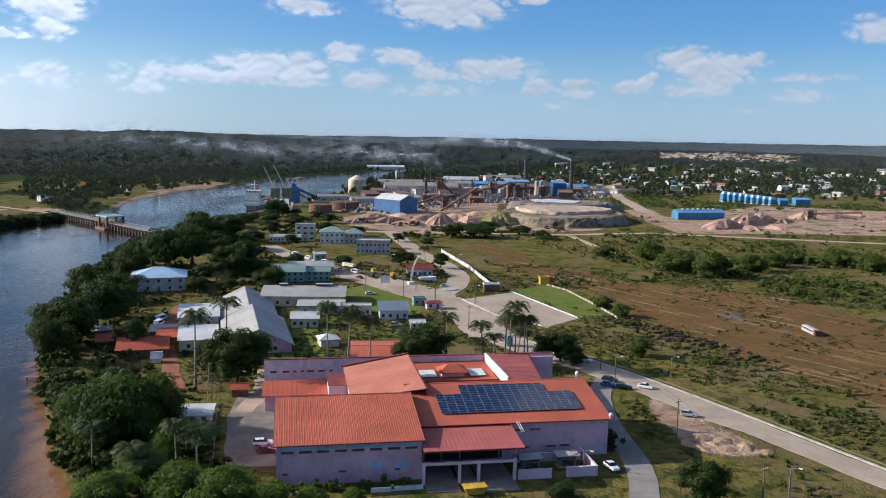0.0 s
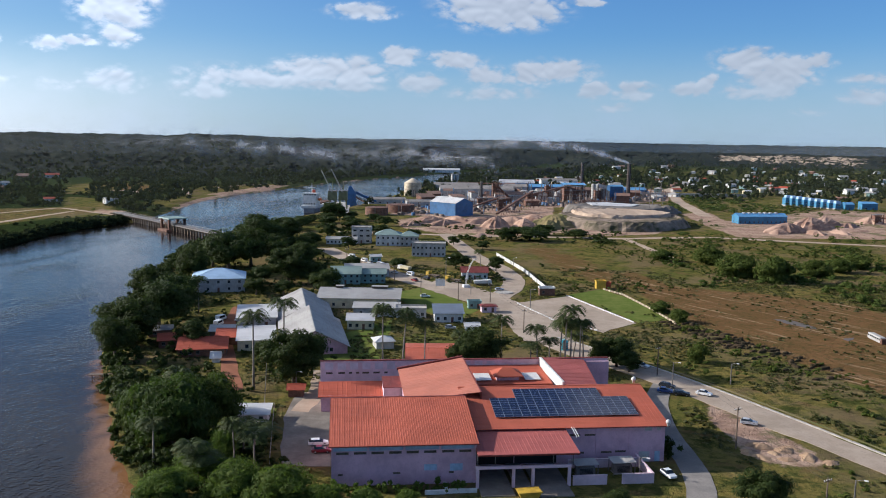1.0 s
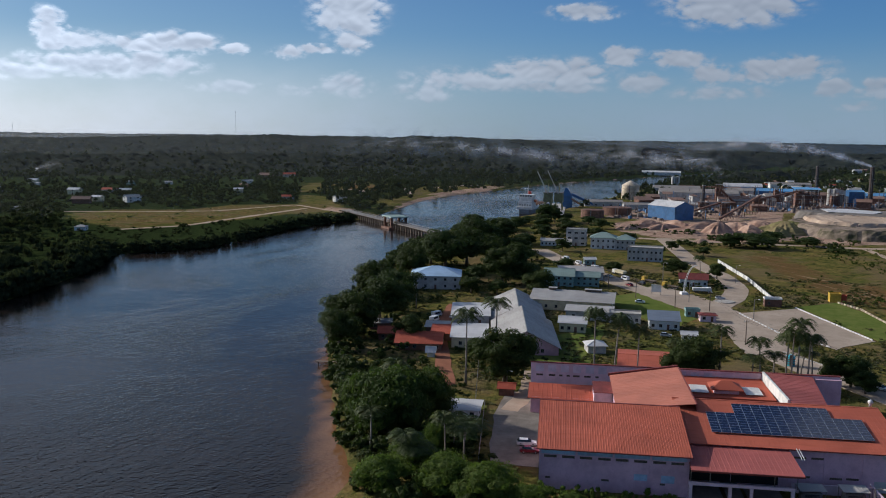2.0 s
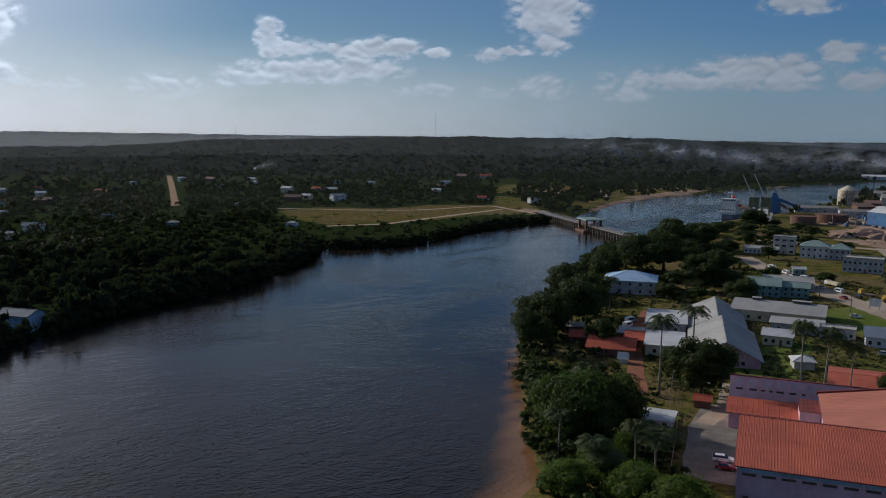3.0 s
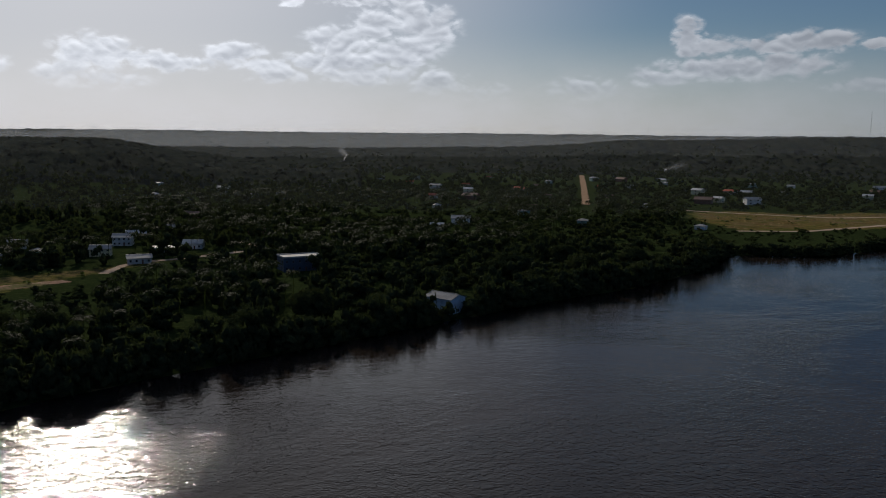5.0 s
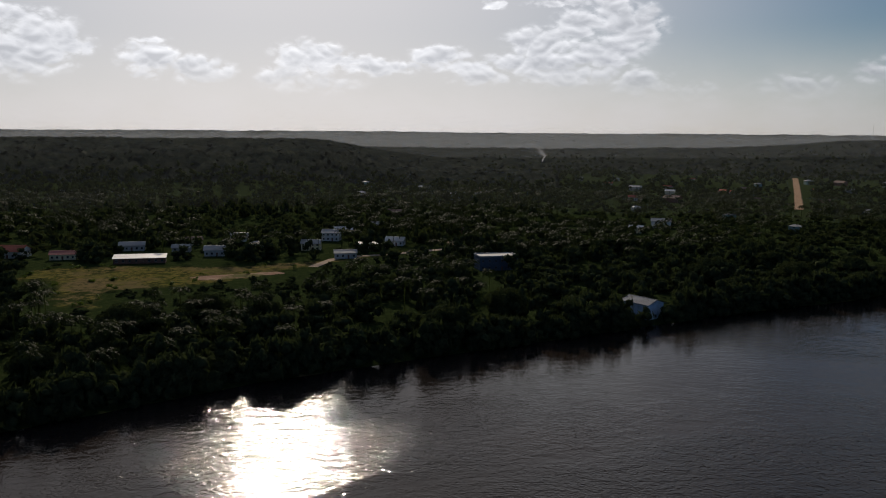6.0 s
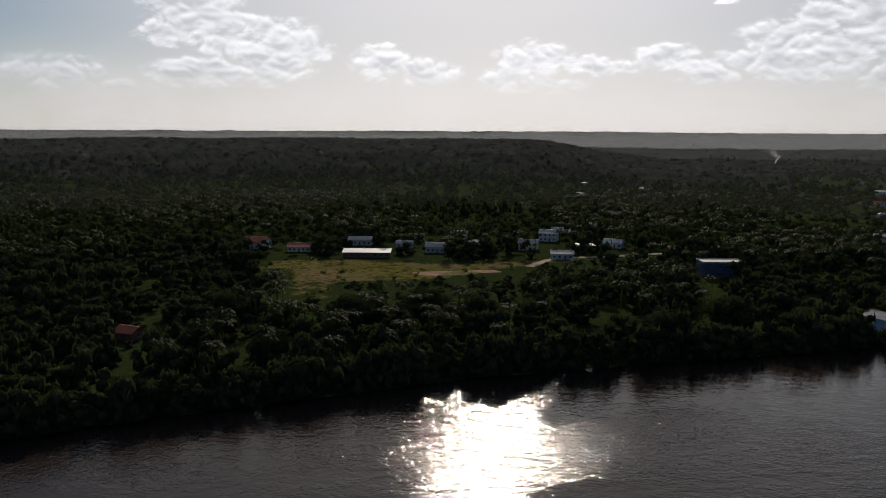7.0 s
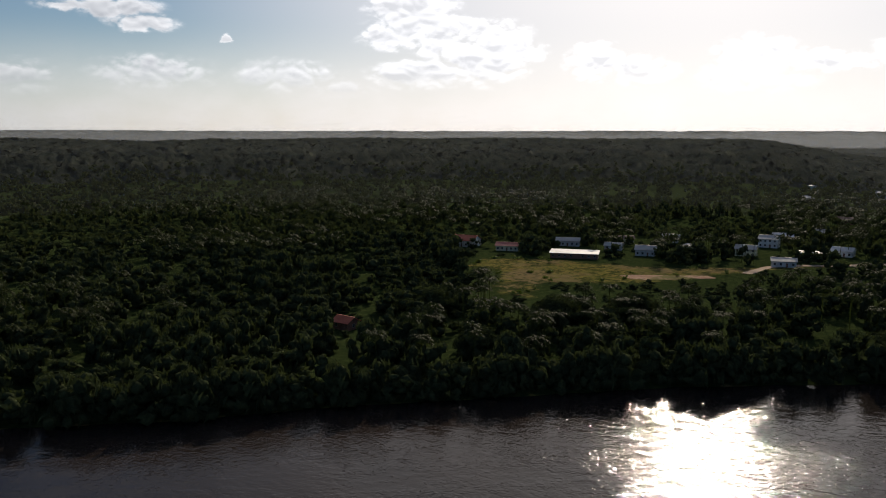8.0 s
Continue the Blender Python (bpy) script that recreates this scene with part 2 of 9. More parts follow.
class Shade:
    """A node material written from Python: a Principled surface and helpers for its inputs."""

    def __init__(self, name, rough=0.7, metal=0.0, spec=0.4):
        self.mat = bpy.data.materials.new(name)
        self.mat.use_nodes = True
        self.t = self.mat.node_tree
        self.t.nodes.clear()
        self.p = self.node("ShaderNodeBsdfPrincipled")
        self.out = self.node("ShaderNodeOutputMaterial")
        self.t.links.new(self.p.outputs[0], self.out.inputs[0])
        self.p.inputs["Roughness"].default_value = rough
        self.p.inputs["Metallic"].default_value = metal
        self.p.inputs["Specular IOR Level"].default_value = spec
        self.co = None

    def node(self, kind, **sets):
        return set_up(self.t.nodes.new(kind), **sets)

    def coords(self):
        if self.co is None:
            self.co = self.node("ShaderNodeNewGeometry").outputs["Position"]
        return self.co

    def local(self):
        return self.node("ShaderNodeTexCoord").outputs["Object"]

    def noise(self, scale, detail=4, rough=0.6, vec=None, stretch=None, distort=0.0, turn=0.0):
        n = self.node("ShaderNodeTexNoise")
        v = vec or self.coords()
        if turn:
            m = self.node("ShaderNodeMapping")
            m.inputs["Rotation"].default_value = (0, 0, radians(turn))
            self.t.links.new(v, m.inputs[0])
            v = m.outputs[0]
        if stretch:
            m = self.node("ShaderNodeMapping")
            m.inputs["Scale"].default_value = stretch
            self.t.links.new(v, m.inputs[0])
            v = m.outputs[0]
        self.t.links.new(v, n.inputs["Vector"])
        n.inputs["Scale"].default_value, n.inputs["Detail"].default_value, n.inputs["Roughness"].default_value = scale, detail, rough
        n.inputs["Distortion"].default_value = distort
        return n.outputs["Fac"]

    def ramp(self, fac, lo, hi, a=0.0, b=1.0, smooth=True):
        n = self.node("ShaderNodeMapRange", interpolation_type="SMOOTHSTEP" if smooth else "LINEAR")
        wire(self.t, n.inputs[0], fac)
        for i, v in enumerate((lo, hi, a, b)):
            n.inputs[i + 1].default_value = v
        return n.outputs[0]

    def math(self, op, a, b=0.0, clamp=False):
        n = self.node("ShaderNodeMath", operation=op, use_clamp=clamp)
        wire(self.t, n.inputs[0], a), wire(self.t, n.inputs[1], b)
        return n.outputs[0]

    def mix(self, fac, a, b, kind="MIX"):
        n = self.node("ShaderNodeMix", data_type="RGBA", blend_type=kind)
        a, b = [(*v, 1.0) if isinstance(v, tuple) and len(v) == 3 else v for v in (a, b)]
        wire(self.t, n.inputs[0], fac), wire(self.t, n.inputs[6], a), wire(self.t, n.inputs[7], b)
        return n.outputs[2]

    def attr(self, name):
        return self.node("ShaderNodeAttribute", attribute_name=name).outputs["Fac"]

    def each(self):
        return self.node("ShaderNodeObjectInfo").outputs["Random"]

    def island(self):
        return self.node("ShaderNodeNewGeometry").outputs["Random Per Island"]

    def color(self, c):
        wire(self.t, self.p.inputs["Base Color"], (*c, 1.0) if isinstance(c, tuple) and len(c) == 3 else c)
        return self

    def rough(self, r):
        wire(self.t, self.p.inputs["Roughness"], r)
        return self

    def bump(self, height, strength=0.5, distance=0.1):
        n = self.node("ShaderNodeBump")
        n.inputs["Strength"].default_value, n.inputs["Distance"].default_value = strength, distance
        wire(self.t, n.inputs["Height"], height)
        self.t.links.new(n.outputs[0], self.p.inputs["Normal"])
        return self


def scaled(c, k):
    return tuple(min(0.95, v * k) for v in c)


def painted(name, c, rough=0.6, wear=0.25, scale=0.35, spec=0.35, metal=0.0):
    """Paint, plaster or plastic with stains at two scales."""
    s = Shade(name, rough, metal, spec)
    big = s.noise(scale, 5, 0.62)
    small = s.noise(scale * 9, 4, 0.6)
    base = s.mix(s.ramp(big, 0.35, 0.7), scaled(c, 1 + wear * 0.35), scaled(c, 1 - wear))
    s.color(s.mix(s.ramp(small, 0.5, 0.8, 0.0, 0.5), base, scaled(c, 1 - wear * 1.5)))
    s.rough(s.ramp(small, 0.3, 0.7, max(0.05, rough - 0.12), min(1.0, rough + 0.12)))
    s.bump(small, 0.25, 0.03)
    return s.mat


def sheet_metal(name, c, rust=0.3, rough=0.5, streak=(0.16, 1.2, 1.0)):
    """Roof sheeting: faded paint with rust streaks down the slope."""
    s = Shade(name, rough + 0.12, 0.0, 0.25)
    v = s.local()
    fade = s.noise(0.10, 5, 0.6, vec=v)
    run = s.noise(1.1, 5, 0.65, vec=v, stretch=streak)
    fine = s.noise(5.0, 3, 0.6, vec=v)
    base = s.mix(s.ramp(fade, 0.3, 0.7), scaled(c, 1.12), scaled(c, 0.84))
    dark = (c[0] * 0.55 + 0.02, c[1] * 0.48 + 0.01, c[2] * 0.45)
    base = s.mix(s.ramp(run, 0.52, 0.8, 0.0, rust), base, dark)
    s.color(s.mix(s.ramp(fine, 0.5, 0.85, 0.0, rust * 0.6), base, dark))
    s.rough(s.ramp(run, 0.3, 0.7, rough + 0.04, rough + 0.25))
    s.bump(fine, 0.2, 0.02)
    return s.mat


def leafy(name, a, b, rough=0.6, spec=0.1, through_leaf=0.22, grain=1.6):
    """Leaves: two greens mixed per leaf and per tree, with light coming through."""
    s = Shade(name, rough, 0.0, spec)
    c = s.mix(s.island(), a, b)
    c = s.mix(s.ramp(s.each(), 0.0, 1.0, 0.0, 0.45), c, scaled((b[0] * 1.3, b[1] * 1.1, b[2] * 0.8), 0.75))
    twigs = s.noise(grain, 5, 0.7)
    c = s.mix(s.ramp(twigs, 0.35, 0.7), scaled(a, 0.7), c)
    s.color(c).bump(twigs, 0.9, 0.6 / grain)
    tr = s.node("ShaderNodeBsdfTranslucent")
    s.t.links.new(s.mix(0.5, c, (a[0] * 1.6, a[1] * 1.7, a[2] * 0.6)), tr.inputs[0])
    m = s.node("ShaderNodeMixShader")
    m.inputs[0].default_value = through_leaf
    s.t.links.new(s.p.outputs[0], m.inputs[1]), s.t.links.new(tr.outputs[0], m.inputs[2])
    s.t.links.new(m.outputs[0], s.out.inputs[0])
    return s.mat


def earth(name, a, b, scale=0.12, bump=0.5, tufts=None):
    s = Shade(name, 1.0, 0.0, 0.0)
    big, mid, small = s.noise(scale * 0.25, 5, 0.6), s.noise(scale, 6, 0.65), s.noise(scale * 12, 4, 0.65)
    c = s.mix(s.ramp(s.math("ADD", s.math("MULTIPLY", big, 0.6), s.math("MULTIPLY", mid, 0.4)), 0.38, 0.64), a, b)
    c = s.mix(s.ramp(small, 0.4, 0.8, 0.0, 0.4), c, scaled(a, 0.6))
    if tufts:
        c = s.mix(s.ramp(mid, 0.56, 0.7, 0.0, 0.8), c, tufts)
    s.color(c).bump(s.math("ADD", mid, s.math("MULTIPLY", small, 0.3)), bump, 0.25)
    return s.mat


GRASS_A, GRASS_B = (0.112, 0.110, 0.028), (0.195, 0.148, 0.046)
mat_ground = None


def ground_material():
    """Grass, brown savanna, bare sand and forest floor, by the ground's own masks, with ragged edges."""
    s = Shade("ground", 1.0, 0.0, 0.0)
    n0, n1, n2, n3 = s.noise(0.012, 6, 0.62), s.noise(0.06, 6, 0.65), s.noise(0.35, 5, 0.65), s.noise(1.7, 4, 0.7)
    grass = s.mix(s.ramp(n1, 0.35, 0.65), GRASS_A, GRASS_B)
    grass = s.mix(s.ramp(n2, 0.46, 0.62, 0.0, 0.8), grass, (0.050, 0.062, 0.019))
    grass = s.mix(s.ramp(n3, 0.52, 0.7, 0.0, 0.65), grass, (0.21, 0.165, 0.060))
    grass = s.mix(s.ramp(n0, 0.46, 0.60, 0.0, 0.5), grass, (0.072, 0.092, 0.022))
    grass = s.mix(s.ramp(s.noise(0.13, 5, 0.68, distort=0.5), 0.50, 0.60, 0.0, 0.8), grass, (0.040, 0.050, 0.014))
    grass = s.mix(s.ramp(s.noise(0.085, 6, 0.7, turn=31), 0.52, 0.64, 0.0, 0.75), grass, (0.150, 0.098, 0.044))
    worn = s.noise(0.028, 6, 0.68)
    grass = s.mix(s.ramp(worn, 0.47, 0.62, 0.0, 0.75), grass, (0.17, 0.125, 0.068))
    # mown tracks run across the brown field
    lanes = s.noise(0.34, 5, 0.65, stretch=(0.07, 1.0, 1.0), turn=54)
    brown = s.mix(s.ramp(n1, 0.32, 0.68), (0.17, 0.095, 0.042), (0.125, 0.078, 0.032))
    brown = s.mix(s.ramp(lanes, 0.54, 0.66, 0.0, 0.85), brown, (0.36, 0.255, 0.155))
    brown = s.mix(s.ramp(n2, 0.5, 0.64, 0.0, 0.75), brown, (0.075, 0.068, 0.026))
    brown = s.mix(s.ramp(n3, 0.54, 0.72, 0.0, 0.6), brown, (0.26, 0.165, 0.09))
    sand = s.mix(s.ramp(n1, 0.35, 0.65), (0.46, 0.325, 0.24), (0.31, 0.205, 0.15))
    sand = s.mix(s.ramp(n2, 0.46, 0.66, 0.0, 0.75), sand, (0.20, 0.125, 0.088))
    sand = s.mix(s.ramp(s.noise(0.035, 6, 0.7), 0.52, 0.62, 0.0, 0.85), sand, (0.11, 0.115, 0.045))
    wood = s.mix(s.ramp(n2, 0.4, 0.7), (0.022, 0.034, 0.012), (0.04, 0.052, 0.018))
    rag = s.math("MULTIPLY", s.math("SUBTRACT", s.math("ADD", s.math("MULTIPLY", n1, 0.6), s.math("MULTIPLY", n2, 0.4)), 0.5), 1.6)
    def mask(name, lo=0.4, hi=0.6):
        return s.ramp(s.math("ADD", s.attr(name), rag), lo, hi)
    c = s.mix(mask("brown", 0.35, 0.65), grass, brown)
    c = s.mix(mask("wood"), c, wood)
    c = s.mix(mask("sand", 0.42, 0.58), c, sand)
    s.color(c)
    s.bump(s.math("ADD", n2, s.math("MULTIPLY", n3, 0.5)), 1.0, 0.9)
    return s.mat


def water_material():
    """Dark river water: calm slicks and patches of wind ripples, brown shallows."""
    s = Shade("river_water", 0.05, 0.0, 0.15)
    s.p.inputs["IOR"].default_value = 1.33
    sh = s.attr("shallow")
    n = s.noise(0.05, 5, 0.6)
    deep = s.mix(s.ramp(s.noise(0.012, 4, 0.6), 0.35, 0.65), (0.013, 0.011, 0.010), (0.022, 0.016, 0.013))
    mud = s.mix(s.ramp(n, 0.35, 0.65), (0.25, 0.125, 0.055), (0.18, 0.09, 0.04))
    s.color(s.mix(s.ramp(s.math("ADD", sh, s.math("MULTIPLY", s.math("SUBTRACT", n, 0.5), 0.5)), 0.25, 1.0), deep, mud))
    calm = s.noise(0.013, 5, 0.62, stretch=(1.0, 0.5, 1.0), distort=0.8)
    s.rough(s.ramp(calm, 0.38, 0.64, 0.035, 0.06))
    w1 = s.noise(0.36, 2, 0.5, stretch=(1.0, 0.55, 1.0), distort=0.7, turn=20)
    w2 = s.noise(1.25, 1, 0.5, stretch=(1.0, 1.0, 1.0), distort=0.3)
    patch_ = s.ramp(calm, 0.42, 0.66, 0.3, 1.1)
    h = s.math("MULTIPLY", s.math("ADD", s.math("MULTIPLY", w1, 0.6), s.math("MULTIPLY", w2, 0.42)), patch_)
    s.bump(h, 0.61, 0.62)
    return s.mat


M_GROUND, M_WATER = ground_material(), water_material()
M_PINK = painted("pink_render", (0.62, 0.40, 0.47), 0.75, 0.22, 0.25)
M_PINK_LIGHT = painted("pale_pink_render", (0.66, 0.50, 0.55), 0.75, 0.2, 0.25)
M_BLUE_BAND = painted("pale_blue_band", (0.36, 0.47, 0.60), 0.7, 0.3, 0.3)
M_WHITE = painted("white_paint", (0.66, 0.65, 0.62), 0.6, 0.25, 0.3)
M_CREAM = painted("cream_paint", (0.66, 0.58, 0.38), 0.65, 0.25, 0.3)
M_GREYWALL = painted("grey_render", (0.45, 0.44, 0.42), 0.8, 0.3, 0.3)
M_TEALWALL = painted("teal_paint", (0.22, 0.34, 0.32), 0.6, 0.25, 0.3)
M_BLUEPAINT = painted("blue_paint", (0.040, 0.125, 0.28), 0.5, 0.3, 0.2)
M_TAN = earth("tan_sand", (0.40, 0.28, 0.18), (0.28, 0.185, 0.12), 0.5, 1.0)
M_SKYBLUE = painted("sky_blue_paint", (0.06, 0.205, 0.35), 0.5, 0.3, 0.2)
# dark blue that holds the school front's shade; also on the boathouse roof
M_DULLBLUE = painted("dull_shaded_blue_paint", (0.06, 0.085, 0.13), 0.7, 0.3, 0.3)
M_YELLOW = painted("yellow_paint", (0.56, 0.36, 0.045), 0.55, 0.3, 0.5)
M_BROWNWALL = painted("brown_boards", (0.16, 0.08, 0.055), 0.75, 0.35, 0.5)
M_RED_ROOF = sheet_metal("red_roof_sheet", (0.415, 0.104, 0.058), 0.42, 0.55)
M_SALMON_ROOF = sheet_metal("salmon_roof_sheet", (0.44, 0.160, 0.105), 0.35, 0.55)
M_LILAC = painted("pale_lilac_boards", (0.56, 0.52, 0.58), 0.75, 0.2, 0.4)
M_RED_ROOF_DULL = sheet_metal("faded_and_shaded_red_roof_sheet", (0.36, 0.10, 0.085), 0.35, 0.55)
M_RUST_ROOF = sheet_metal("rusty_red_roof_sheet", (0.40, 0.09, 0.05), 0.7, 0.65)
M_GREY_ROOF = sheet_metal("grey_zinc_roof_sheet", (0.36, 0.345, 0.325), 0.5, 0.5)
M_BROWN_ROOF = sheet_metal("brown_rusted_roof_sheet", (0.22, 0.135, 0.10), 0.6, 0.65)
M_WORKS_ROOF = sheet_metal("stained_works_roof_sheet", (0.27, 0.245, 0.22), 0.6, 0.6)
M_SOOT = painted("sooty_steel", (0.060, 0.046, 0.042), 0.8, 0.4, 0.3)
M_SLATE_ROOF = sheet_metal("slate_blue_roof_sheet", (0.15, 0.18, 0.23), 0.4, 0.5)
M_PALE_ROOF = sheet_metal("pale_zinc_roof_sheet", (0.54, 0.53, 0.52), 0.4, 0.45)
M_BLUE_ROOF = sheet_metal("blue_roof_sheet", (0.13, 0.32, 0.55), 0.35, 0.45)
M_PALEBLUE_ROOF = sheet_metal("pale_blue_roof_sheet", (0.34, 0.47, 0.62), 0.3, 0.45)
M_GREEN_ROOF = sheet_metal("green_roof_sheet", (0.22, 0.29, 0.26), 0.4, 0.5)
M_RIDGE = painted("dark_red_trim", (0.20, 0.045, 0.035), 0.6, 0.3, 0.5)
M_DARK = painted("dark_opening_and_shade", (0.012, 0.012, 0.014), 0.7, 0.1, 0.5)
M_CONCRETE = painted("concrete", (0.40, 0.37, 0.33), 0.85, 0.35, 0.4)
M_WOOD = painted("weathered_wood", (0.15, 0.11, 0.08), 0.85, 0.4, 0.8)
M_STEEL = painted("weathered_steel", (0.20, 0.18, 0.165), 0.55, 0.4, 0.5, 0.5, 0.4)
M_RUST = painted("rusted_steel", (0.16, 0.078, 0.050), 0.8, 0.5, 0.4)
M_ASPHALT = earth("worn_asphalt", (0.33, 0.265, 0.205), (0.44, 0.36, 0.285), 0.18, 0.25, (0.24, 0.195, 0.155))
M_DRIVE = earth("grey_asphalt", (0.20, 0.185, 0.17), (0.28, 0.255, 0.23), 0.2, 0.25)
M_SANDY = earth("pale_sandy_road", (0.46, 0.36, 0.275), (0.36, 0.27, 0.20), 0.2, 0.3)
M_REDDIRT = earth("red_dirt", (0.30, 0.135, 0.085), (0.24, 0.11, 0.07), 0.3, 0.4)
M_BAUXITE = earth("pink_ore_heap", (0.44, 0.30, 0.225), (0.27, 0.165, 0.12), 0.15, 1.0)
M_DUMP = earth("weathered_dump", (0.30, 0.235, 0.185), (0.075, 0.07, 0.045), 0.12, 1.0, (0.05, 0.06, 0.025))
M_GREYHEAP = earth("grey_ore_heap", (0.22, 0.20, 0.18), (0.14, 0.125, 0.11), 0.15, 1.0)
M_OCHRE = earth("ochre_bank", (0.24, 0.19, 0.10), (0.13, 0.14, 0.05), 0.1, 1.0)
M_LAWN = earth("mown_lawn", (0.10, 0.135, 0.030), (0.15, 0.165, 0.045), 0.25, 0.4)
M_YARD = earth("stained_yard", (0.17, 0.15, 0.13), (0.27, 0.235, 0.20), 0.2, 0.3)
M_BARK = painted("bark", (0.12, 0.095, 0.07), 0.9, 0.4, 2.0)
M_PALMBARK = painted("palm_bark", (0.24, 0.21, 0.175), 0.9, 0.35, 2.0)
M_LEAF = leafy("broad_leaves", (0.036, 0.060, 0.015), (0.080, 0.096, 0.026))
M_LEAF_LIGHT = leafy("bamboo_leaves", (0.090, 0.145, 0.028), (0.170, 0.205, 0.050), 0.6, 0.1, 0.4)
M_LEAF_MID = leafy("dark_bamboo_leaves", (0.045, 0.078, 0.017), (0.105, 0.130, 0.032), 0.6, 0.1, 0.3)
# far palm leaves are darkened as backlit, the near copy brightened as sunlit
M_PALM = leafy("backlit_palm_leaves", (0.024, 0.036, 0.012), (0.050, 0.058, 0.022), 0.6, 0.018, 0.22)
M_PALM_NEAR = leafy("sunlit_palm_leaves", (0.046, 0.070, 0.019), (0.100, 0.115, 0.036), 0.5, 0.12, 0.25)
M_SCRUB = leafy("scrub_leaves", (0.070, 0.105, 0.024), (0.145, 0.160, 0.042), 0.6, 0.05, 0.28)
M_FARWOOD = leafy("far_leaves", (0.038, 0.050, 0.026), (0.074, 0.088, 0.042), 0.9, 0.0, 0.2, 0.5)
M_GLASS = Shade("window_glass", 0.08, 0.0, 0.6).color((0.02, 0.026, 0.032)).mat
M_TYRE = painted("tyre_rubber", (0.02, 0.02, 0.02), 0.9, 0.2, 3.0)
M_CHROME = painted("lamp_glass", (0.6, 0.6, 0.58), 0.2, 0.1, 3.0)


def solar_material():
    s = Shade("solar_cells", 0.12, 0.0, 0.6)
    s.color(s.mix(s.each(), (0.010, 0.016, 0.040), (0.016, 0.022, 0.052)))
    return s.mat


M_SOLAR = solar_material()
M_ALU = painted("aluminium_frame", (0.55, 0.56, 0.58), 0.35, 0.15, 1.0, 0.5, 0.8)
CAR_PAINTS = [painted("car_paint_" + n, c, 0.28, 0.1, 1.5, 0.6) for n, c in (("white", (0.75, 0.75, 0.74)), ("silver", (0.42, 0.43, 0.45)), ("maroon", (0.20, 0.02, 0.03)), ("black", (0.02, 0.02, 0.024)), ("blue", (0.03, 0.08, 0.25)))]
# ---------- mesh helpers ----------


class Geo:
    """Vertices and faces of one mesh, gathered from shaped pieces."""

    def __init__(self):
        self.v, self.f = [], []

    def add(self, verts, faces, m=None):
        k = len(self.v)
        self.v += [tuple(m @ Vector(p)) if m else tuple(p) for p in verts]
        self.f += [tuple(i + k for i in q) for q in faces]
        return self

    def box(self, x0, x1, y0, y1, z0, z1, m=None, taper=0.0):
        t = taper
        v = [(x0, y0, z0), (x1, y0, z0), (x1, y1, z0), (x0, y1, z0), (x0 + t, y0 + t, z1), (x1 - t, y0 + t, z1), (x1 - t, y1 - t, z1), (x0 + t, y1 - t, z1)]
        return self.add(v, [(3, 2, 1, 0), (4, 5, 6, 7), (0, 1, 5, 4), (1, 2, 6, 5), (2, 3, 7, 6), (3, 0, 4, 7)], m)

    def slab(self, corners, thick, m=None):
        """A sheet through four or more top corners (anticlockwise from above), with thickness."""
        n = len(corners)
        v = list(corners) + [(x, y, z - thick) for x, y, z in corners]
        f = [tuple(range(n)), tuple(range(2 * n - 1, n - 1, -1))] + [(i, i + n, (i + 1) % n + n, (i + 1) % n) for i in range(n)]
        return self.add(v, f, m)

    def tube(self, pts, radii, sides=8, caps=True):
        """A round bar through points, with a radius at each."""
        rings, pts = [], [Vector(p) for p in pts]
        v, f = [], []
        for i, p in enumerate(pts):
            d = (pts[min(i + 1, len(pts) - 1)] - pts[max(i - 1, 0)]).normalized()
            a = d.cross(Vector((0, 0, 1)) if abs(d.z) < 0.95 else Vector((1, 0, 0))).normalized()
            b = d.cross(a)
            r = radii[i] if isinstance(radii, (list, tuple)) else radii
            for k in range(sides):
                w = 2 * math.pi * k / sides
                v.append(p + a * (r * math.cos(w)) + b * (r * math.sin(w)))
        for i in range(len(pts) - 1):
            for k in range(sides):
                f.append((i * sides + k, i * sides + (k + 1) % sides, (i + 1) * sides + (k + 1) % sides, (i + 1) * sides + k))
        if caps:
            f += [tuple(range(sides - 1, -1, -1)), tuple(range((len(pts) - 1) * sides, len(pts) * sides))]
        return self.add(v, f)

    def lathe(self, profile, sides=24, m=None):
        """A turned form from (radius, height) pairs."""
        v, f = [], []
        for r, z in profile:
            v += [(r * math.cos(2 * math.pi * k / sides), r * math.sin(2 * math.pi * k / sides), z) for k in range(sides)]
        for i in range(len(profile) - 1):
            f += [(i * sides + k, i * sides + (k + 1) % sides, (i + 1) * sides + (k + 1) % sides, (i + 1) * sides + k) for k in range(sides)]
        f += [tuple(range(sides - 1, -1, -1)), tuple(range((len(profile) - 1) * sides, len(profile) * sides))]
        return self.add(v, f, m)

    def mesh(self, name, smooth=False):
        me = bpy.data.meshes.new(name)
        me.from_pydata(self.v, [], self.f)
        me.update()
        if smooth:
            me.shade_smooth()
        return me


def part(name, geo, material, parent=None, label="", smooth=False):
    """One mesh object under a thing (or at top level)."""
    me = geo if isinstance(geo, bpy.types.Mesh) else geo.mesh(name, smooth)
    if not me.materials:
        me.materials.append(material)
    ob = new(name, me)
    if parent:
        ob.parent = parent
    if label:
        ob["label"] = label
    return ob


def thing(name, m, label, category, group="", kind=""):
    ob = new(name)
    ob.matrix_world = m
    return tagged(ob, label, category, group, kind)


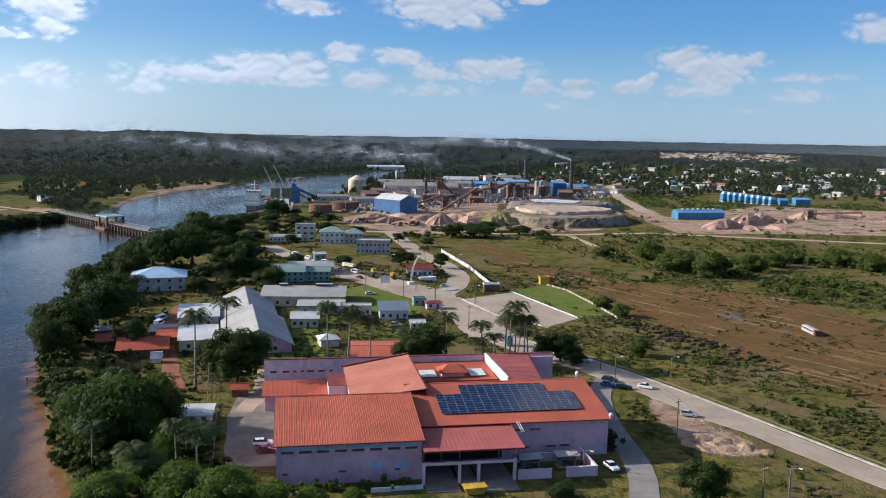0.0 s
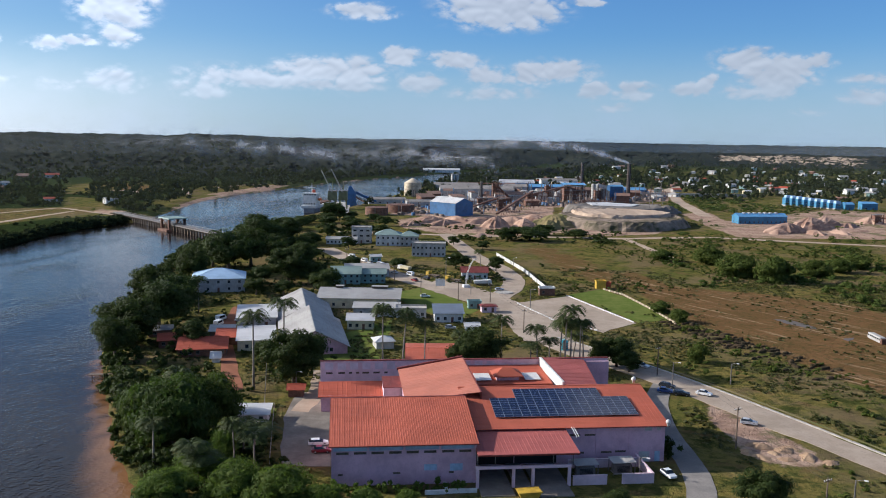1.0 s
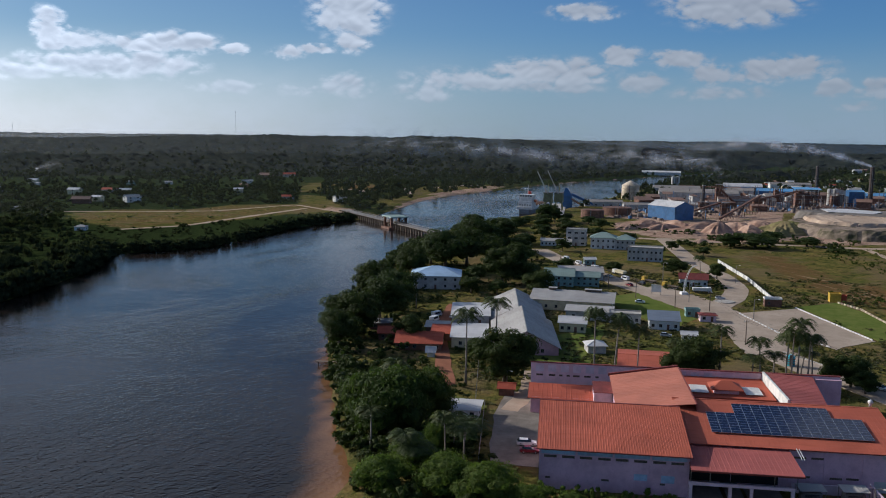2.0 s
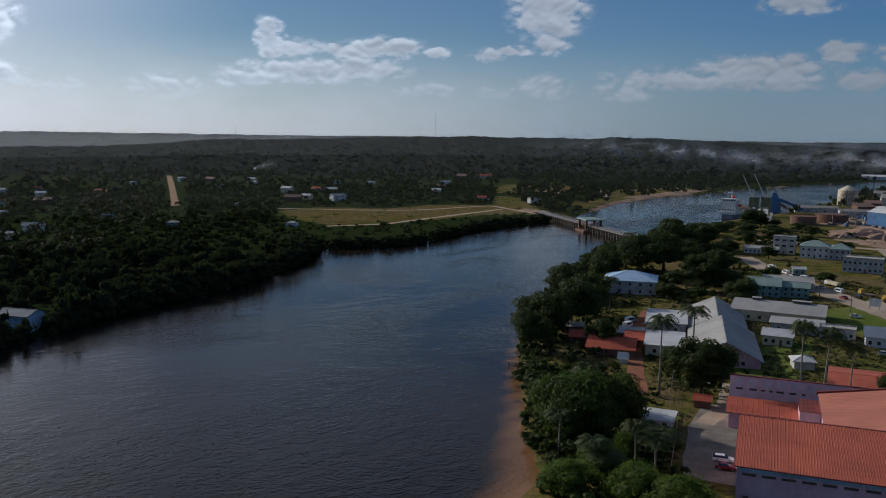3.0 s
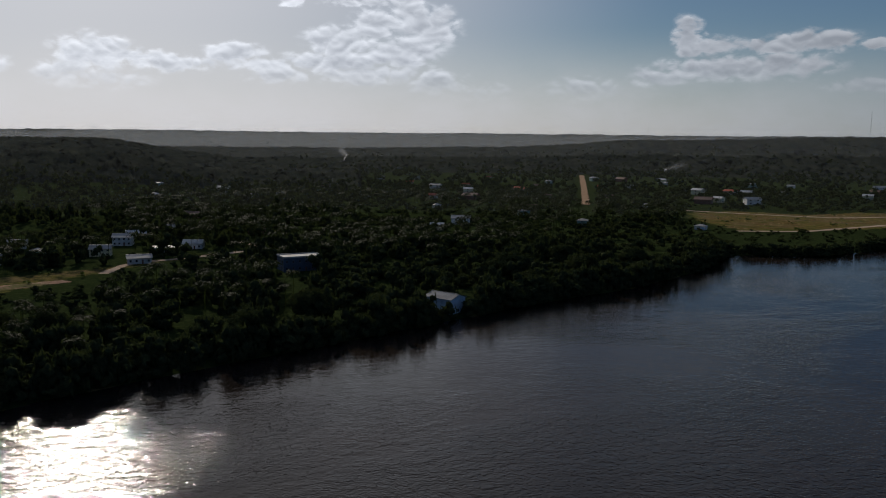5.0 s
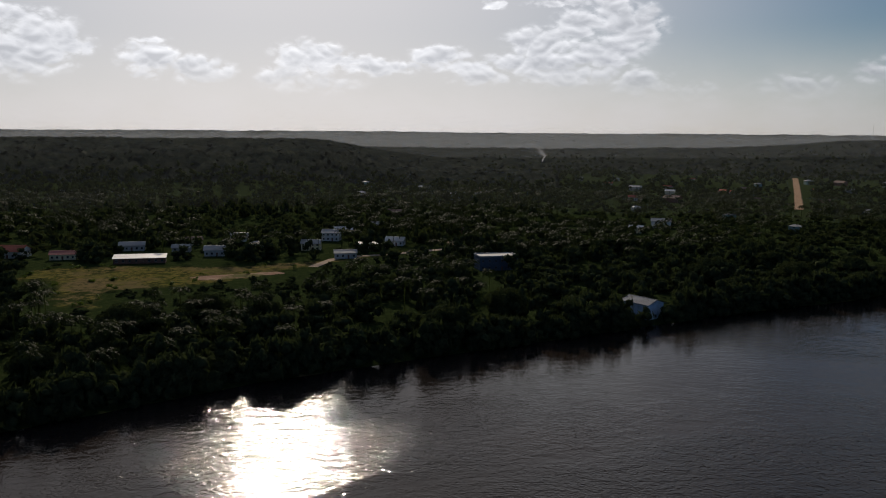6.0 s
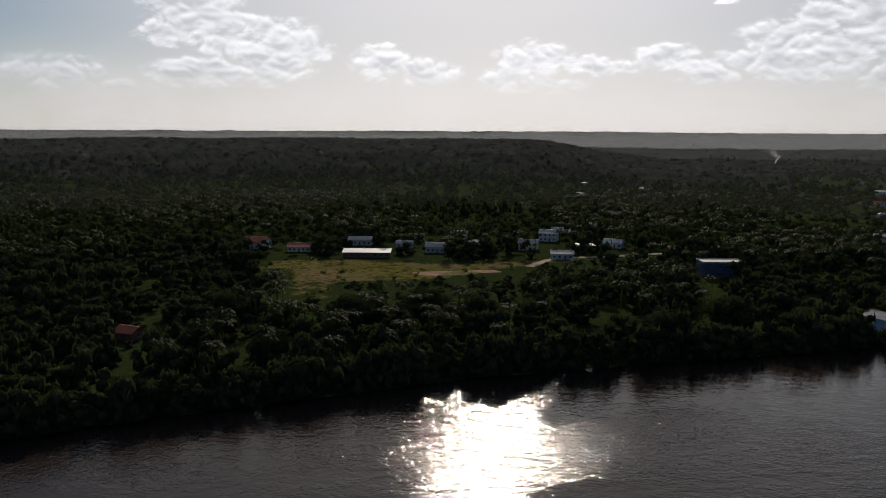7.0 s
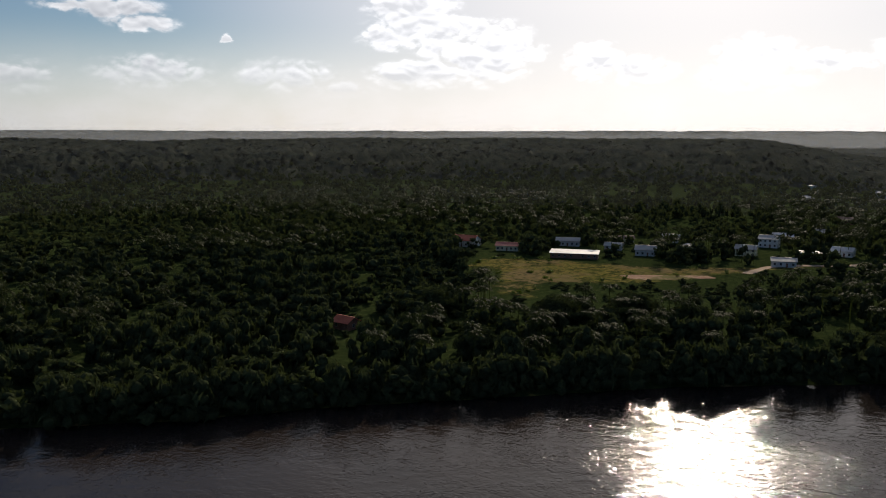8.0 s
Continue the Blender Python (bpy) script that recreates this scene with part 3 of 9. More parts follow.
def array_mesh(name, verts, faces, material):
    """A mesh from numpy arrays; all faces have the same number of corners."""
    me = bpy.data.meshes.new(name)
    n, k = faces.shape
    me.vertices.add(len(verts))
    me.vertices.foreach_set("co", np.ascontiguousarray(verts, dtype=np.float32).ravel())
    me.loops.add(n * k)
    me.loops.foreach_set("vertex_index", np.ascontiguousarray(faces, dtype=np.int32).ravel())
    me.polygons.add(n)
    me.polygons.foreach_set("loop_start", np.arange(0, n * k, k, dtype=np.int32))
    me.update(calc_edges=True)
    me.materials.append(material)
    return me


def edge_distance(poly, x, y):
    """Signed distance to a closed polygon, positive inside, for arrays."""
    p = np.array(poly, float)
    best, inside = np.full(x.shape, 1e9), np.zeros(x.shape, bool)
    for (ax, ay), (bx, by) in zip(p, np.roll(p, -1, 0)):
        ex, ey = bx - ax, by - ay
        t = np.clip(((x - ax) * ex + (y - ay) * ey) / (ex * ex + ey * ey + 1e-9), 0, 1)
        best = np.minimum(best, np.hypot(x - ax - t * ex, y - ay - t * ey))
        cross = ((ay > y) != (by > y)) & (x < (bx - ax) * (y - ay) / (by - ay + 1e-12) + ax)
        inside ^= cross
    return np.where(inside, best, -best)


def line_distance(line, x, y):
    best = np.full(np.shape(x), 1e9)
    for (ax, ay), (bx, by) in zip(line[:-1], line[1:]):
        ex, ey = bx - ax, by - ay
        t = np.clip(((x - ax) * ex + (y - ay) * ey) / (ex * ex + ey * ey), 0, 1)
        best = np.minimum(best, np.hypot(x - ax - t * ex, y - ay - t * ey))
    return best


def step(v, lo, hi):
    t = np.clip((v - lo) / (hi - lo), 0, 1)
    return t * t * (3 - 2 * t)


def ripple(x, y, size, seed=0):
    """Smooth value noise in -1..1 for arrays."""
    rng = np.random.RandomState(seed)
    tab = rng.rand(64, 64)
    u, v = np.asarray(x) / size + 1000.0, np.asarray(y) / size + 1000.0
    i, j = np.floor(u).astype(int), np.floor(v).astype(int)
    a, b = u - i, v - j
    a, b = a * a * (3 - 2 * a), b * b * (3 - 2 * b)
    q = lambda m, n: tab[m % 64, n % 64]
    return 2 * (q(i, j) * (1 - a) * (1 - b) + q(i + 1, j) * a * (1 - b) + q(i, j + 1) * (1 - a) * b + q(i + 1, j + 1) * a * b) - 1


# ---------- the plan of the land ----------
EAST_BANK = [(-40, -900), (-45, -400), (-55, -100), (-62, 60), (-72, 163), (-87, 187), (-109, 229), (-123, 257), (-147, 310), (-172, 407), (-194, 500), (-204, 558), (-205, 640), (-188, 720),
             (-176, 801), (-152, 912), (-138, 1052), (-99, 1576), (-20, 1900), (200, 2300)]
WEST_BANK = [(-140, -900), (-150, -400), (-170, -200), (-183, -137), (-195, -99), (-213, -60), (-228, -17), (-245, 30), (-255, 78), (-264, 127), (-276, 190), (-284, 230), (-290, 290),
             (-310, 361), (-345, 426), (-330, 447), (-314, 470), (-312, 521), (-318, 600), (-312, 655), (-300, 690), (-305, 760), (-313, 815), (-327, 932), (-324, 1018), (-310, 1130),
             (-290, 1260), (-260, 1400), (-225, 1522), (-162, 1698), (-80, 1950), (140, 2400)]
RIVER = EAST_BANK + WEST_BANK[::-1]
WATER_Z = -2.0
BROWN_FIELD = [(69, 480), (89, 425), (125, 412), (158, 386), (175, 334), (300, 330), (260, 200), (120, 222), (107, 256), (92, 295), (77, 342), (67, 391)]
BROWN_MORE = [(30, 600), (60, 500), (78, 430), (66, 400), (48, 420), (30, 470), (10, 560)]
SAND_LOTS = [
    [(181, 877), (214, 898), (207, 801), (358, 970), (472, 921), (620, 900), (500, 671), (271, 670), (181, 663), (178, 742)],
    [(-90, 740), (-56, 804), (8, 886), (58, 937), (41, 650), (-26, 628), (-73, 672)],
    [(42, 671), (70, 940), (147, 1050), (178, 890), (164, 792), (122, 673), (75, 649)],
    [(-94, 984), (11, 1248), (255, 1330), (205, 1066), (57, 921), (-43, 777), (-102, 794)],
    [(56, 238), (65, 231), (70, 206), (77, 190), (65, 186), (57, 193), (56, 213)],
    [(-374, 790), (-342, 768), (-328, 735), (-364, 746)],
    [(-412, 30), (-424, 66), (-432, 66), (-425, 20)],
    [(-320, 830), (-335, 932), (-335, 1018), (-324, 1018), (-325, 932), (-312, 815)],
    [(-350, 1010), (-330, 1250), (-300, 1250), (-316, 1120), (-326, 1010)],
]
FAR_FIELDS = [
    [(-550, 613), (-535, 664), (-478, 690), (-470, 760), (-395, 813), (-360, 765), (-374, 640), (-398, 548), (-419, 527), (-496, 560)],
    [(-614, 1284), (-465, 1170), (-417, 1007), (-487, 1053)],
    [(-440, -62), (-478, -52), (-475, -13), (-466, 14), (-456, 50), (-468, 95), (-500, 195), (-488, 190), (-450, 100), (-420, 60), (-408, 46), (-396, 19), (-398, -11), (-358, -14), (-364, -35), (-428, -42)],
]
FAR_GRASS = [
    [(-663, 1292), (-615, 1352), (-515, 1280), (-448, 1095), (-500, 1053), (-497, 966)],
    [(-419, 1104), (-368, 1236), (-325, 1261), (-331, 1064), (-334, 906), (-323, 828), (-357, 872), (-366, 955)],
    [(-475, 924), (-420, 896), (-338, 725), (-361, 700)],
]
TOWN = [(150, 1150), (700, 1050), (1100, 1250), (1000, 2000), (300, 2100), (60, 1600), (40, 1250)]


def land_height(x, y):
    """Flat river land that rises to low wooded ridges far off."""
    d = -edge_distance(RIVER, x, y)
    z = np.where(d < 0, -2.0 - np.minimum(3.0, -d * 0.25), -2.0 + 2.0 * step(d, 0.0, 7.0))
    r, a = np.hypot(x, y), np.degrees(np.arctan2(-x, y))
    wave = ripple(x, y, 420, 3) * 0.6 + ripple(x, y, 170, 4) * 0.4
    hill = 41 * step(r, 820, 1450) * (1 - step(r, 1900, 2900) * 0.7) * step(a, 70, 80) * (1 - step(a, 150, 170))
    ridge = (30 + 22 * step(a, 0, 12) * (1 - step(a, 44, 54))) * step(r, 1700, 2500) * (1 - step(r, 2900, 3600) * 0.5) * step(a, -50, -20) * (1 - step(a, 30, 75))
    rim = 56 * step(r, 2600, 4700)
    return z + np.maximum(np.maximum(hill * (1 + 0.18 * wave), ridge * (1 + 0.25 * wave)), rim * (1 + 0.09 * wave)) * step(d, 30, 250)


def steps_of(*spans):
    out = []
    for a, b, s in spans:
        out += list(np.arange(a, b, s))
    return np.array(out + [spans[-1][1]], float)


gx = steps_of((-4950, -1200, 150), (-1200, -480, 24), (-480, 260, 6), (260, 700, 12), (700, 1200, 40), (1200, 4950, 150))
gy = steps_of((-4950, -1000, 158), (-1000, -200, 40), (-200, 560, 6), (560, 1100, 9), (1100, 2400, 40), (2400, 4950, 150))
GX, GY = np.meshgrid(gx, gy)
GZ = land_height(GX, GY)
nx, ny = len(gx), len(gy)
ids = np.arange(nx * ny).reshape(ny, nx)
quads = np.stack([ids[:-1, :-1], ids[:-1, 1:], ids[1:, 1:], ids[1:, :-1]], -1).reshape(-1, 4)
ground_mesh = array_mesh("ground", np.stack([GX, GY, GZ], -1).reshape(-1, 3), quads, M_GROUND)
ground_mesh.shade_smooth()


def mask_attribute(me, name, values):
    at = me.attributes.new(name, "FLOAT", "POINT")
    at.data.foreach_set("value", np.ascontiguousarray(values, dtype=np.float32).ravel())


def region_mask(polys, soft):
    m = np.zeros(GX.shape)
    for p in polys:
        m = np.maximum(m, step(edge_distance(p, GX, GY), -soft, soft))
    return m


mask_attribute(ground_mesh, "brown", np.maximum(region_mask([BROWN_FIELD], 8), np.maximum(0.45 * region_mask(FAR_FIELDS[:1], 8), np.maximum(0.6 * region_mask([BROWN_MORE] + FAR_FIELDS[1:2], 10), 0.3 * region_mask(FAR_FIELDS[2:], 10)))))
sand_mask = region_mask(SAND_LOTS, 5)
shore = -edge_distance(RIVER, GX, GY)
sand_mask = np.maximum(sand_mask, step(shore, -12, -2) * (1 - step(shore, 3, 7)) * step(GY, 640, 700) * (0.45 + 0.35 * ripple(GX, GY, 60, 15)))
mask_attribute(ground_mesh, "sand", sand_mask)
west = step(-edge_distance(RIVER, GX, GY), -4, 1) * (GX < -60 - 0.0 * GY) * (line_distance(WEST_BANK, GX, GY) < line_distance(EAST_BANK, GX, GY))
# the third far field keeps part of this mask to darken its backlit grass
wooded = np.maximum(west * (1 - region_mask(FAR_GRASS, 12)) * (1 - np.maximum(0.66 * region_mask(FAR_FIELDS[:2], 10), 0.56 * region_mask(FAR_FIELDS[2:], 10))), step(np.hypot(GX, GY), 1150, 1400) * (1 - 0.45 * region_mask([TOWN], 60)))
dist, bearing = np.hypot(GX, GY), np.degrees(np.arctan2(-GX, GY))
open_village = step(dist, 520, 580) * (1 - step(dist, 1350, 1500)) * step(bearing, 6, 12) * (1 - step(bearing, 60, 66))
mask_attribute(ground_mesh, "wood", wooded * (1 - (0.40 - 0.30 * step(bearing, 24, 30)) * open_village))
tagged(new("ground", ground_mesh), "grassy river land with brown field and sandy lots", "ground", kind="structure")

# the river: one sheet of water with brown shallows along the inner bank
wx, wy = steps_of((-480, -420, 30), (-420, 0, 6), (0, 220, 20)), steps_of((-900, -200, 30), (-200, 900, 7), (900, 2400, 30))
WX, WY = np.meshgrid(wx, wy)
wids = np.arange(WX.size).reshape(WX.shape)
wq = np.stack([wids[:-1, :-1], wids[:-1, 1:], wids[1:, 1:], wids[1:, :-1]], -1).reshape(-1, 4)
wet = edge_distance(RIVER, WX, WY) > -25
wq = wq[wet.ravel()[wq].all(1)]
water_mesh = array_mesh("river", np.stack([WX, WY, np.full(WX.shape, WATER_Z)], -1).reshape(-1, 3), wq, M_WATER)
inner = line_distance(EAST_BANK, WX, WY)
mask_attribute(water_mesh, "shallow", (1 - step(inner, 0.0, 8.0 + 9.0 * (1 - step(WY, 160, 215)))) * step(WY, 60, 150) * (1 - step(WY, 240, 330)))
tagged(new("river", water_mesh), "wide dark river with brown shallows along the bank", "river", kind="structure")


def ribbon(name, line, width, material, z, label, category, kind="structure", thick=0.25, ragged=0.5, fine=6.0, seed=1):
    """A road or path along a line, with slightly uneven edges and real thickness."""
    rng = random.Random(seed)
    pts = []
    for (ax, ay), (bx, by) in zip(line[:-1], line[1:]):
        n = max(1, int(math.hypot(bx - ax, by - ay) / fine))
        pts += [(ax + (bx - ax) * i / n, ay + (by - ay) * i / n) for i in range(n)]
    pts.append(line[-1])
    for _ in range(3):
        pts = [pts[0]] + [((a[0] + 2 * b[0] + c[0]) / 4, (a[1] + 2 * b[1] + c[1]) / 4) for a, b, c in zip(pts, pts[1:], pts[2:])] + [pts[-1]]
    top, geo = [], Geo()
    for i, (px, py) in enumerate(pts):
        ax, ay = pts[max(0, i - 1)]
        bx, by = pts[min(len(pts) - 1, i + 1)]
        k = math.hypot(bx - ax, by - ay) or 1
        w = width[min(i * len(width) // len(pts), len(width) - 1)] if isinstance(width, (list, tuple)) else width
        sx, sy = (by - ay) / k * w / 2, -(bx - ax) / k * w / 2
        j0, j1 = 1 + rng.uniform(-ragged, ragged) / w, 1 + rng.uniform(-ragged, ragged) / w
        top.append(((px - sx * j0, py - sy * j0), (px + sx * j1, py + sy * j1)))
    v, f = [], []
    for l, r in top:
        v += [(l[0], l[1], z), (r[0], r[1], z), (l[0], l[1], z - thick), (r[0], r[1], z - thick)]
    for i in range(len(top) - 1):
        a, b = 4 * i, 4 * i + 4
        f += [(a, a + 1, b + 1, b), (a, b, b + 2, a + 2), (a + 1, a + 3, b + 3, b + 1)]
    return tagged(part(name, geo.add(v, f), material), label, category, kind=kind)


def patch(name, poly, material, z, label, category, ragged=0.6, thick=0.3, seed=2, fine=5.0):
    """A flat lot with an uneven edge."""
    rng = random.Random(seed)
    pts = []
    for (ax, ay), (bx, by) in zip(poly, poly[1:] + poly[:1]):
        n = max(1, int(math.hypot(bx - ax, by - ay) / fine))
        pts += [(ax + (bx - ax) * i / n + rng.uniform(-ragged, ragged), ay + (by - ay) * i / n + rng.uniform(-ragged, ragged), z) for i in range(n)]
    area = sum(a[0] * b[1] - b[0] * a[1] for a, b in zip(pts, pts[1:] + pts[:1]))
    return tagged(part(name, Geo().slab(pts if area > 0 else pts[::-1], thick), material), label, category, kind="structure")


ROAD_A = [(-110, 540), (-86, 493), (-69, 466), (-40, 419), (-16, 390), (2, 364), (13, 330), (20, 300), (30, 284), (44, 265), (58, 244), (75, 212), (94, 175), (112, 140), (150, 60)]
ROAD_B = [(-40, 640), (-15, 520), (2, 471), (9, 433), (7, 405), (-2, 377)]
ribbon("road", ROAD_A, [12, 12, 12, 13, 16, 18, 14, 12, 12, 9, 9, 8, 8], M_ASPHALT, 0.10, "pale worn asphalt road past the pink hall", "road", seed=3)
ribbon("road", ROAD_B, 11, M_ASPHALT, 0.115, "pale worn asphalt road to the works", "road", seed=4)
ribbon("road", [(30, 128), (36, 148), (41, 162), (44, 172), (44, 182), (42, 200), (42, 215), (44, 236), (50, 252)], 6.0, M_DRIVE, 0.085, "narrow grey driveway beside the pink hall", "road", seed=5, ragged=0.2)
ribbon("road", [(-120, 640), (-27, 631), (40, 635), (90, 636), (158, 659), (218, 642), (318, 616), (600, 560)], 8, M_SANDY, 0.08, "pale sandy haul road", "road", seed=6, ragged=1.2)
ribbon("road", [(92, 632), (98, 600), (100, 574), (106, 535)], 5, M_SANDY, 0.07, "sandy track into the grass", "road", seed=7, ragged=1.2)
ribbon("road", [(200, 850), (216, 1064), (255, 1330), (320, 1500)], 14, M_SANDY, 0.08, "pale sandy works road", "road", seed=8, ragged=1.5)
ribbon("road", [(-72, 228), (-79, 247), (-91, 280), (-101, 315), (-106, 345)], 5.0, M_REDDIRT, 0.07, "red dirt lane to the river houses", "road", seed=9, ragged=0.8)
ribbon("road", [(-648, 582), (-828, 740), (-1113, 988)], 7.5, M_TAN, 0.4, "sandy road climbing through the far trees", "road", seed=10, ragged=2, thick=1.5)
ribbon("road", [(-560, 622), (-483, 661), (-443, 690), (-414, 790), (-362, 750), (-331, 728)], 5, M_SANDY, 0.12, "sandy track on the far bank field", "road", seed=11, ragged=1.5)
ribbon("road", [(-418, 525), (-392, 567), (-388, 690), (-385, 755)], 6, M_SANDY, 0.10, "sandy track along the far bank", "road", seed=12, ragged=1.5)
ribbon("road", [(-440, 84), (-469, 103), (-474, 138), (-490, 189), (-530, 184)], 5, M_SANDY, 0.1, "sandy village road on the far bank", "road", seed=13, ragged=0.8)
patch("pavement", [(9, 371), (32, 391), (54, 335), (39, 317), (22, 336)], M_ASPHALT, 0.09, "empty pale car park with painted edge stones", "car park")
patch("pavement", [(-46, 176), (-33, 176), (-38, 200), (-43, 228), (-54, 229), (-53, 207)], M_YARD, 0.08, "stained grey concrete yard beside the pink hall", "yard")
patch("pavement", [(-30, 432), (-6, 402), (6, 380), (26, 340), (22, 300), (10, 298), (2, 340), (-14, 372), (-34, 400)], M_ASPHALT, 0.105, "wide worn asphalt junction", "junction", seed=5)
ribbon("road", [(-53, 252), (-50, 240), (-49, 226), (-50, 212)], 5.0, M_SANDY, 0.095, "sandy track to the hall yard", "road", seed=15, ragged=0.8, fine=3.0)
for k, line in enumerate(([(-567, 1163), (-541, 1172)], [(-490, 1040), (-465, 1052), (-420, 1010)], [(-385, 1142), (-371, 1219), (-343, 1262)], [(-467, 1200), (-413, 1106), (-370, 1004)])):
    ribbon("road", line, 9, M_SANDY, 0.14, "bare sandy track across the far bank grass", "road", seed=40 + k, ragged=2.5)
patch("lawn", [(27, 388), (50, 412), (66, 372), (70, 345), (56, 336), (34, 392)], M_LAWN, 0.06, "bright mown lawn beside the car park", "lawn", seed=6)
patch("lawn", [(-36, 404), (-18, 378), (-8, 352), (-14, 330), (-34, 352), (-48, 384)], M_LAWN, 0.06, "bright mown lawn by the junction", "lawn", seed=7)
patch("lawn", [(-66, 168), (-50, 176), (-56, 214), (-72, 222), (-76, 196)], M_LAWN, 0.06, "bright lawn by the river shed", "lawn", seed=8)
patch("lawn", [(-58, 262), (-36, 262), (-40, 330), (-56, 300)], M_LAWN, 0.06, "small lawn between the grey-roofed halls", "lawn", seed=9)
# ---------- vegetation ----------


def leaf_cloud(rng, centers, radii, count, size, flat=0.75, droop=0.0):
    """Leaf clumps on the outside of lobes: folded diamonds, each an island of two triangles."""
    pick = rng.randint(0, len(centers), count)
    c, r = np.array(centers)[pick], np.array(radii)[pick]
    n = rng.normal(size=(count, 3))
    n[:, 2] = np.abs(n[:, 2]) * 0.9 - 0.25 * rng.rand(count)
    n /= np.linalg.norm(n, axis=1)[:, None]
    p = c + n * (r * (0.72 + 0.36 * rng.rand(count)))[:, None] * np.array([1, 1, flat])
    t = np.cross(n, rng.normal(size=(count, 3)))
    t /= np.linalg.norm(t, axis=1)[:, None] + 1e-9
    t[:, 2] -= droop
    n2 = n + rng.normal(size=(count, 3)) * 0.55
    b = np.cross(n2, t)
    b /= np.linalg.norm(b, axis=1)[:, None] + 1e-9
    s = (size * (0.6 + 0.8 * rng.rand(count)))[:, None]
    v = np.stack([p - t * s, p + b * s * 0.55 - n * s * 0.12, p + t * s, p - b * s * 0.55 - n * s * 0.12], 1).reshape(-1, 3)
    k = np.arange(count)[:, None] * 4
    f = np.concatenate([k + np.array([[0, 1, 2]]), k + np.array([[0, 2, 3]])], 1).reshape(-1, 3)
    return v, f


ball = bmesh.new()
bmesh.ops.create_icosphere(ball, subdivisions=1, radius=1.0)
BALL_V, BALL_F = np.array([tuple(v.co) for v in ball.verts]), np.array([[v.index for v in f.verts] for f in ball.faces])
bmesh.ops.subdivide_edges(ball, edges=ball.edges[:], cuts=1, use_grid_fill=True)
bmesh.ops.triangulate(ball, faces=ball.faces[:])
ball.verts.index_update()
BALL2_V, BALL2_F = np.array([tuple(v.co.normalized()) for v in ball.verts]), np.array([[v.index for v in f.verts] for f in ball.faces])
ball.free()


def foliage(rng, cs, rs, leaves, size, flat=0.75, droop=0.0, fine=False):
    """A crown: dark lumpy masses of twigs inside, and single leaf sprays that stand out all over them."""
    bv, bf = (BALL2_V, BALL2_F) if fine else (BALL_V, BALL_F)
    v, f = leaf_cloud(rng, cs, rs, leaves, size, flat, droop)
    v = v.reshape(-1, 4, 3)[:, :3].reshape(-1, 3)
    f = np.arange(len(v)).reshape(-1, 3)
    vs, fs, k = [v], [f], len(v)
    for c, r in zip(cs, rs):
        lump = bv * (1 + 0.2 * rng.normal(size=(len(bv), 1))).clip(0.55, 1.4) * r * (0.45 if fine else 0.8) * np.array([1, 1, flat])
        vs.append(lump + np.array(c))
        fs.append(bf + k)
        k += len(bv)
    return np.concatenate(vs), np.concatenate(fs)


def crown_lobes(rng, height, radius, lobes, trunk=0.3):
    """Lobes that pile up into an uneven crown."""
    cs, rs = [], []
    for i in range(lobes):
        a, u = rng.rand() * 6.283, rng.rand() ** 0.6
        z = trunk + (1 - trunk) * rng.rand() * 0.86
        w = math.sin(min(1.0, max(0.12, (z - trunk) / (1 - trunk) + 0.18)) * math.pi * 0.86) ** 0.7
        cs.append((math.cos(a) * u * radius * w * 0.82, math.sin(a) * u * radius * w * 0.82, z * height))
        rs.append(radius * (0.24 + 0.2 * rng.rand()))
    return cs, rs


def tree_meshes(seed, height, radius, lobes, leaves, size, leaf_mat, droop=0.0, trunk=0.3):
    rng = np.random.RandomState(seed)
    cs, rs = crown_lobes(rng, height * 0.9, radius, lobes, trunk)
    v, f = foliage(rng, cs, rs, int(leaves * 1.45), size * 0.97, 0.85, droop, True)
    crown = array_mesh("crown", v, f, leaf_mat)
    g = Geo()
    bend = rng.normal(size=2) * 0.4
    top = height * 0.62
    spine = [(0, 0, 0), (bend[0] * 0.4, bend[1] * 0.4, top * 0.35), (bend[0], bend[1], top * 0.7), (bend[0] * 1.2, bend[1] * 1.2, top)]
    base = 0.028 * height
    g.tube(spine, [base * 1.5, base, base * 0.7, base * 0.35], 8)
    for c in cs[:: max(1, lobes // 9)]:
        s = Vector(spine[1]).lerp(Vector(spine[2]), rng.rand())
        e = Vector(c)
        g.tube([s, s.lerp(e, 0.5) + Vector((0, 0, 0.05 * height)), e], [base * 0.5, base * 0.32, base * 0.12], 5)
    tr = g.mesh("trunk", True)
    tr.materials.append(M_BARK)
    return tr, crown


def frond_arrays(rng, length, rise, width, leaflets):
    """One palm frond as a bent spine with hanging leaflets on both sides."""
    v, f = [], []
    for i in range(leaflets):
        for side in (-1, 1):
            t0, t1 = 0.12 + 0.86 * i / leaflets, 0.12 + 0.86 * (i + 0.85) / leaflets
            w = width * math.sin(math.pi * min(0.98, 0.15 + 0.8 * t0)) ** 0.6
            pts = []
            for t in (t0, t1):
                pts.append((length * t * (1 - 0.12 * t), 0.0, rise * length * (t - 1.45 * t * t)))
            a, b = pts
            tip = ((a[0] + b[0]) / 2 + 0.35 * w, side * w * 0.85, (a[2] + b[2]) / 2 - 0.55 * w * (0.6 + 0.6 * rng.rand()))
            k = len(v)
            v += [a, b, tip]
            f.append((k, k + 1, k + 2) if side > 0 else (k, k + 2, k + 1))
    return np.array(v), np.array(f)


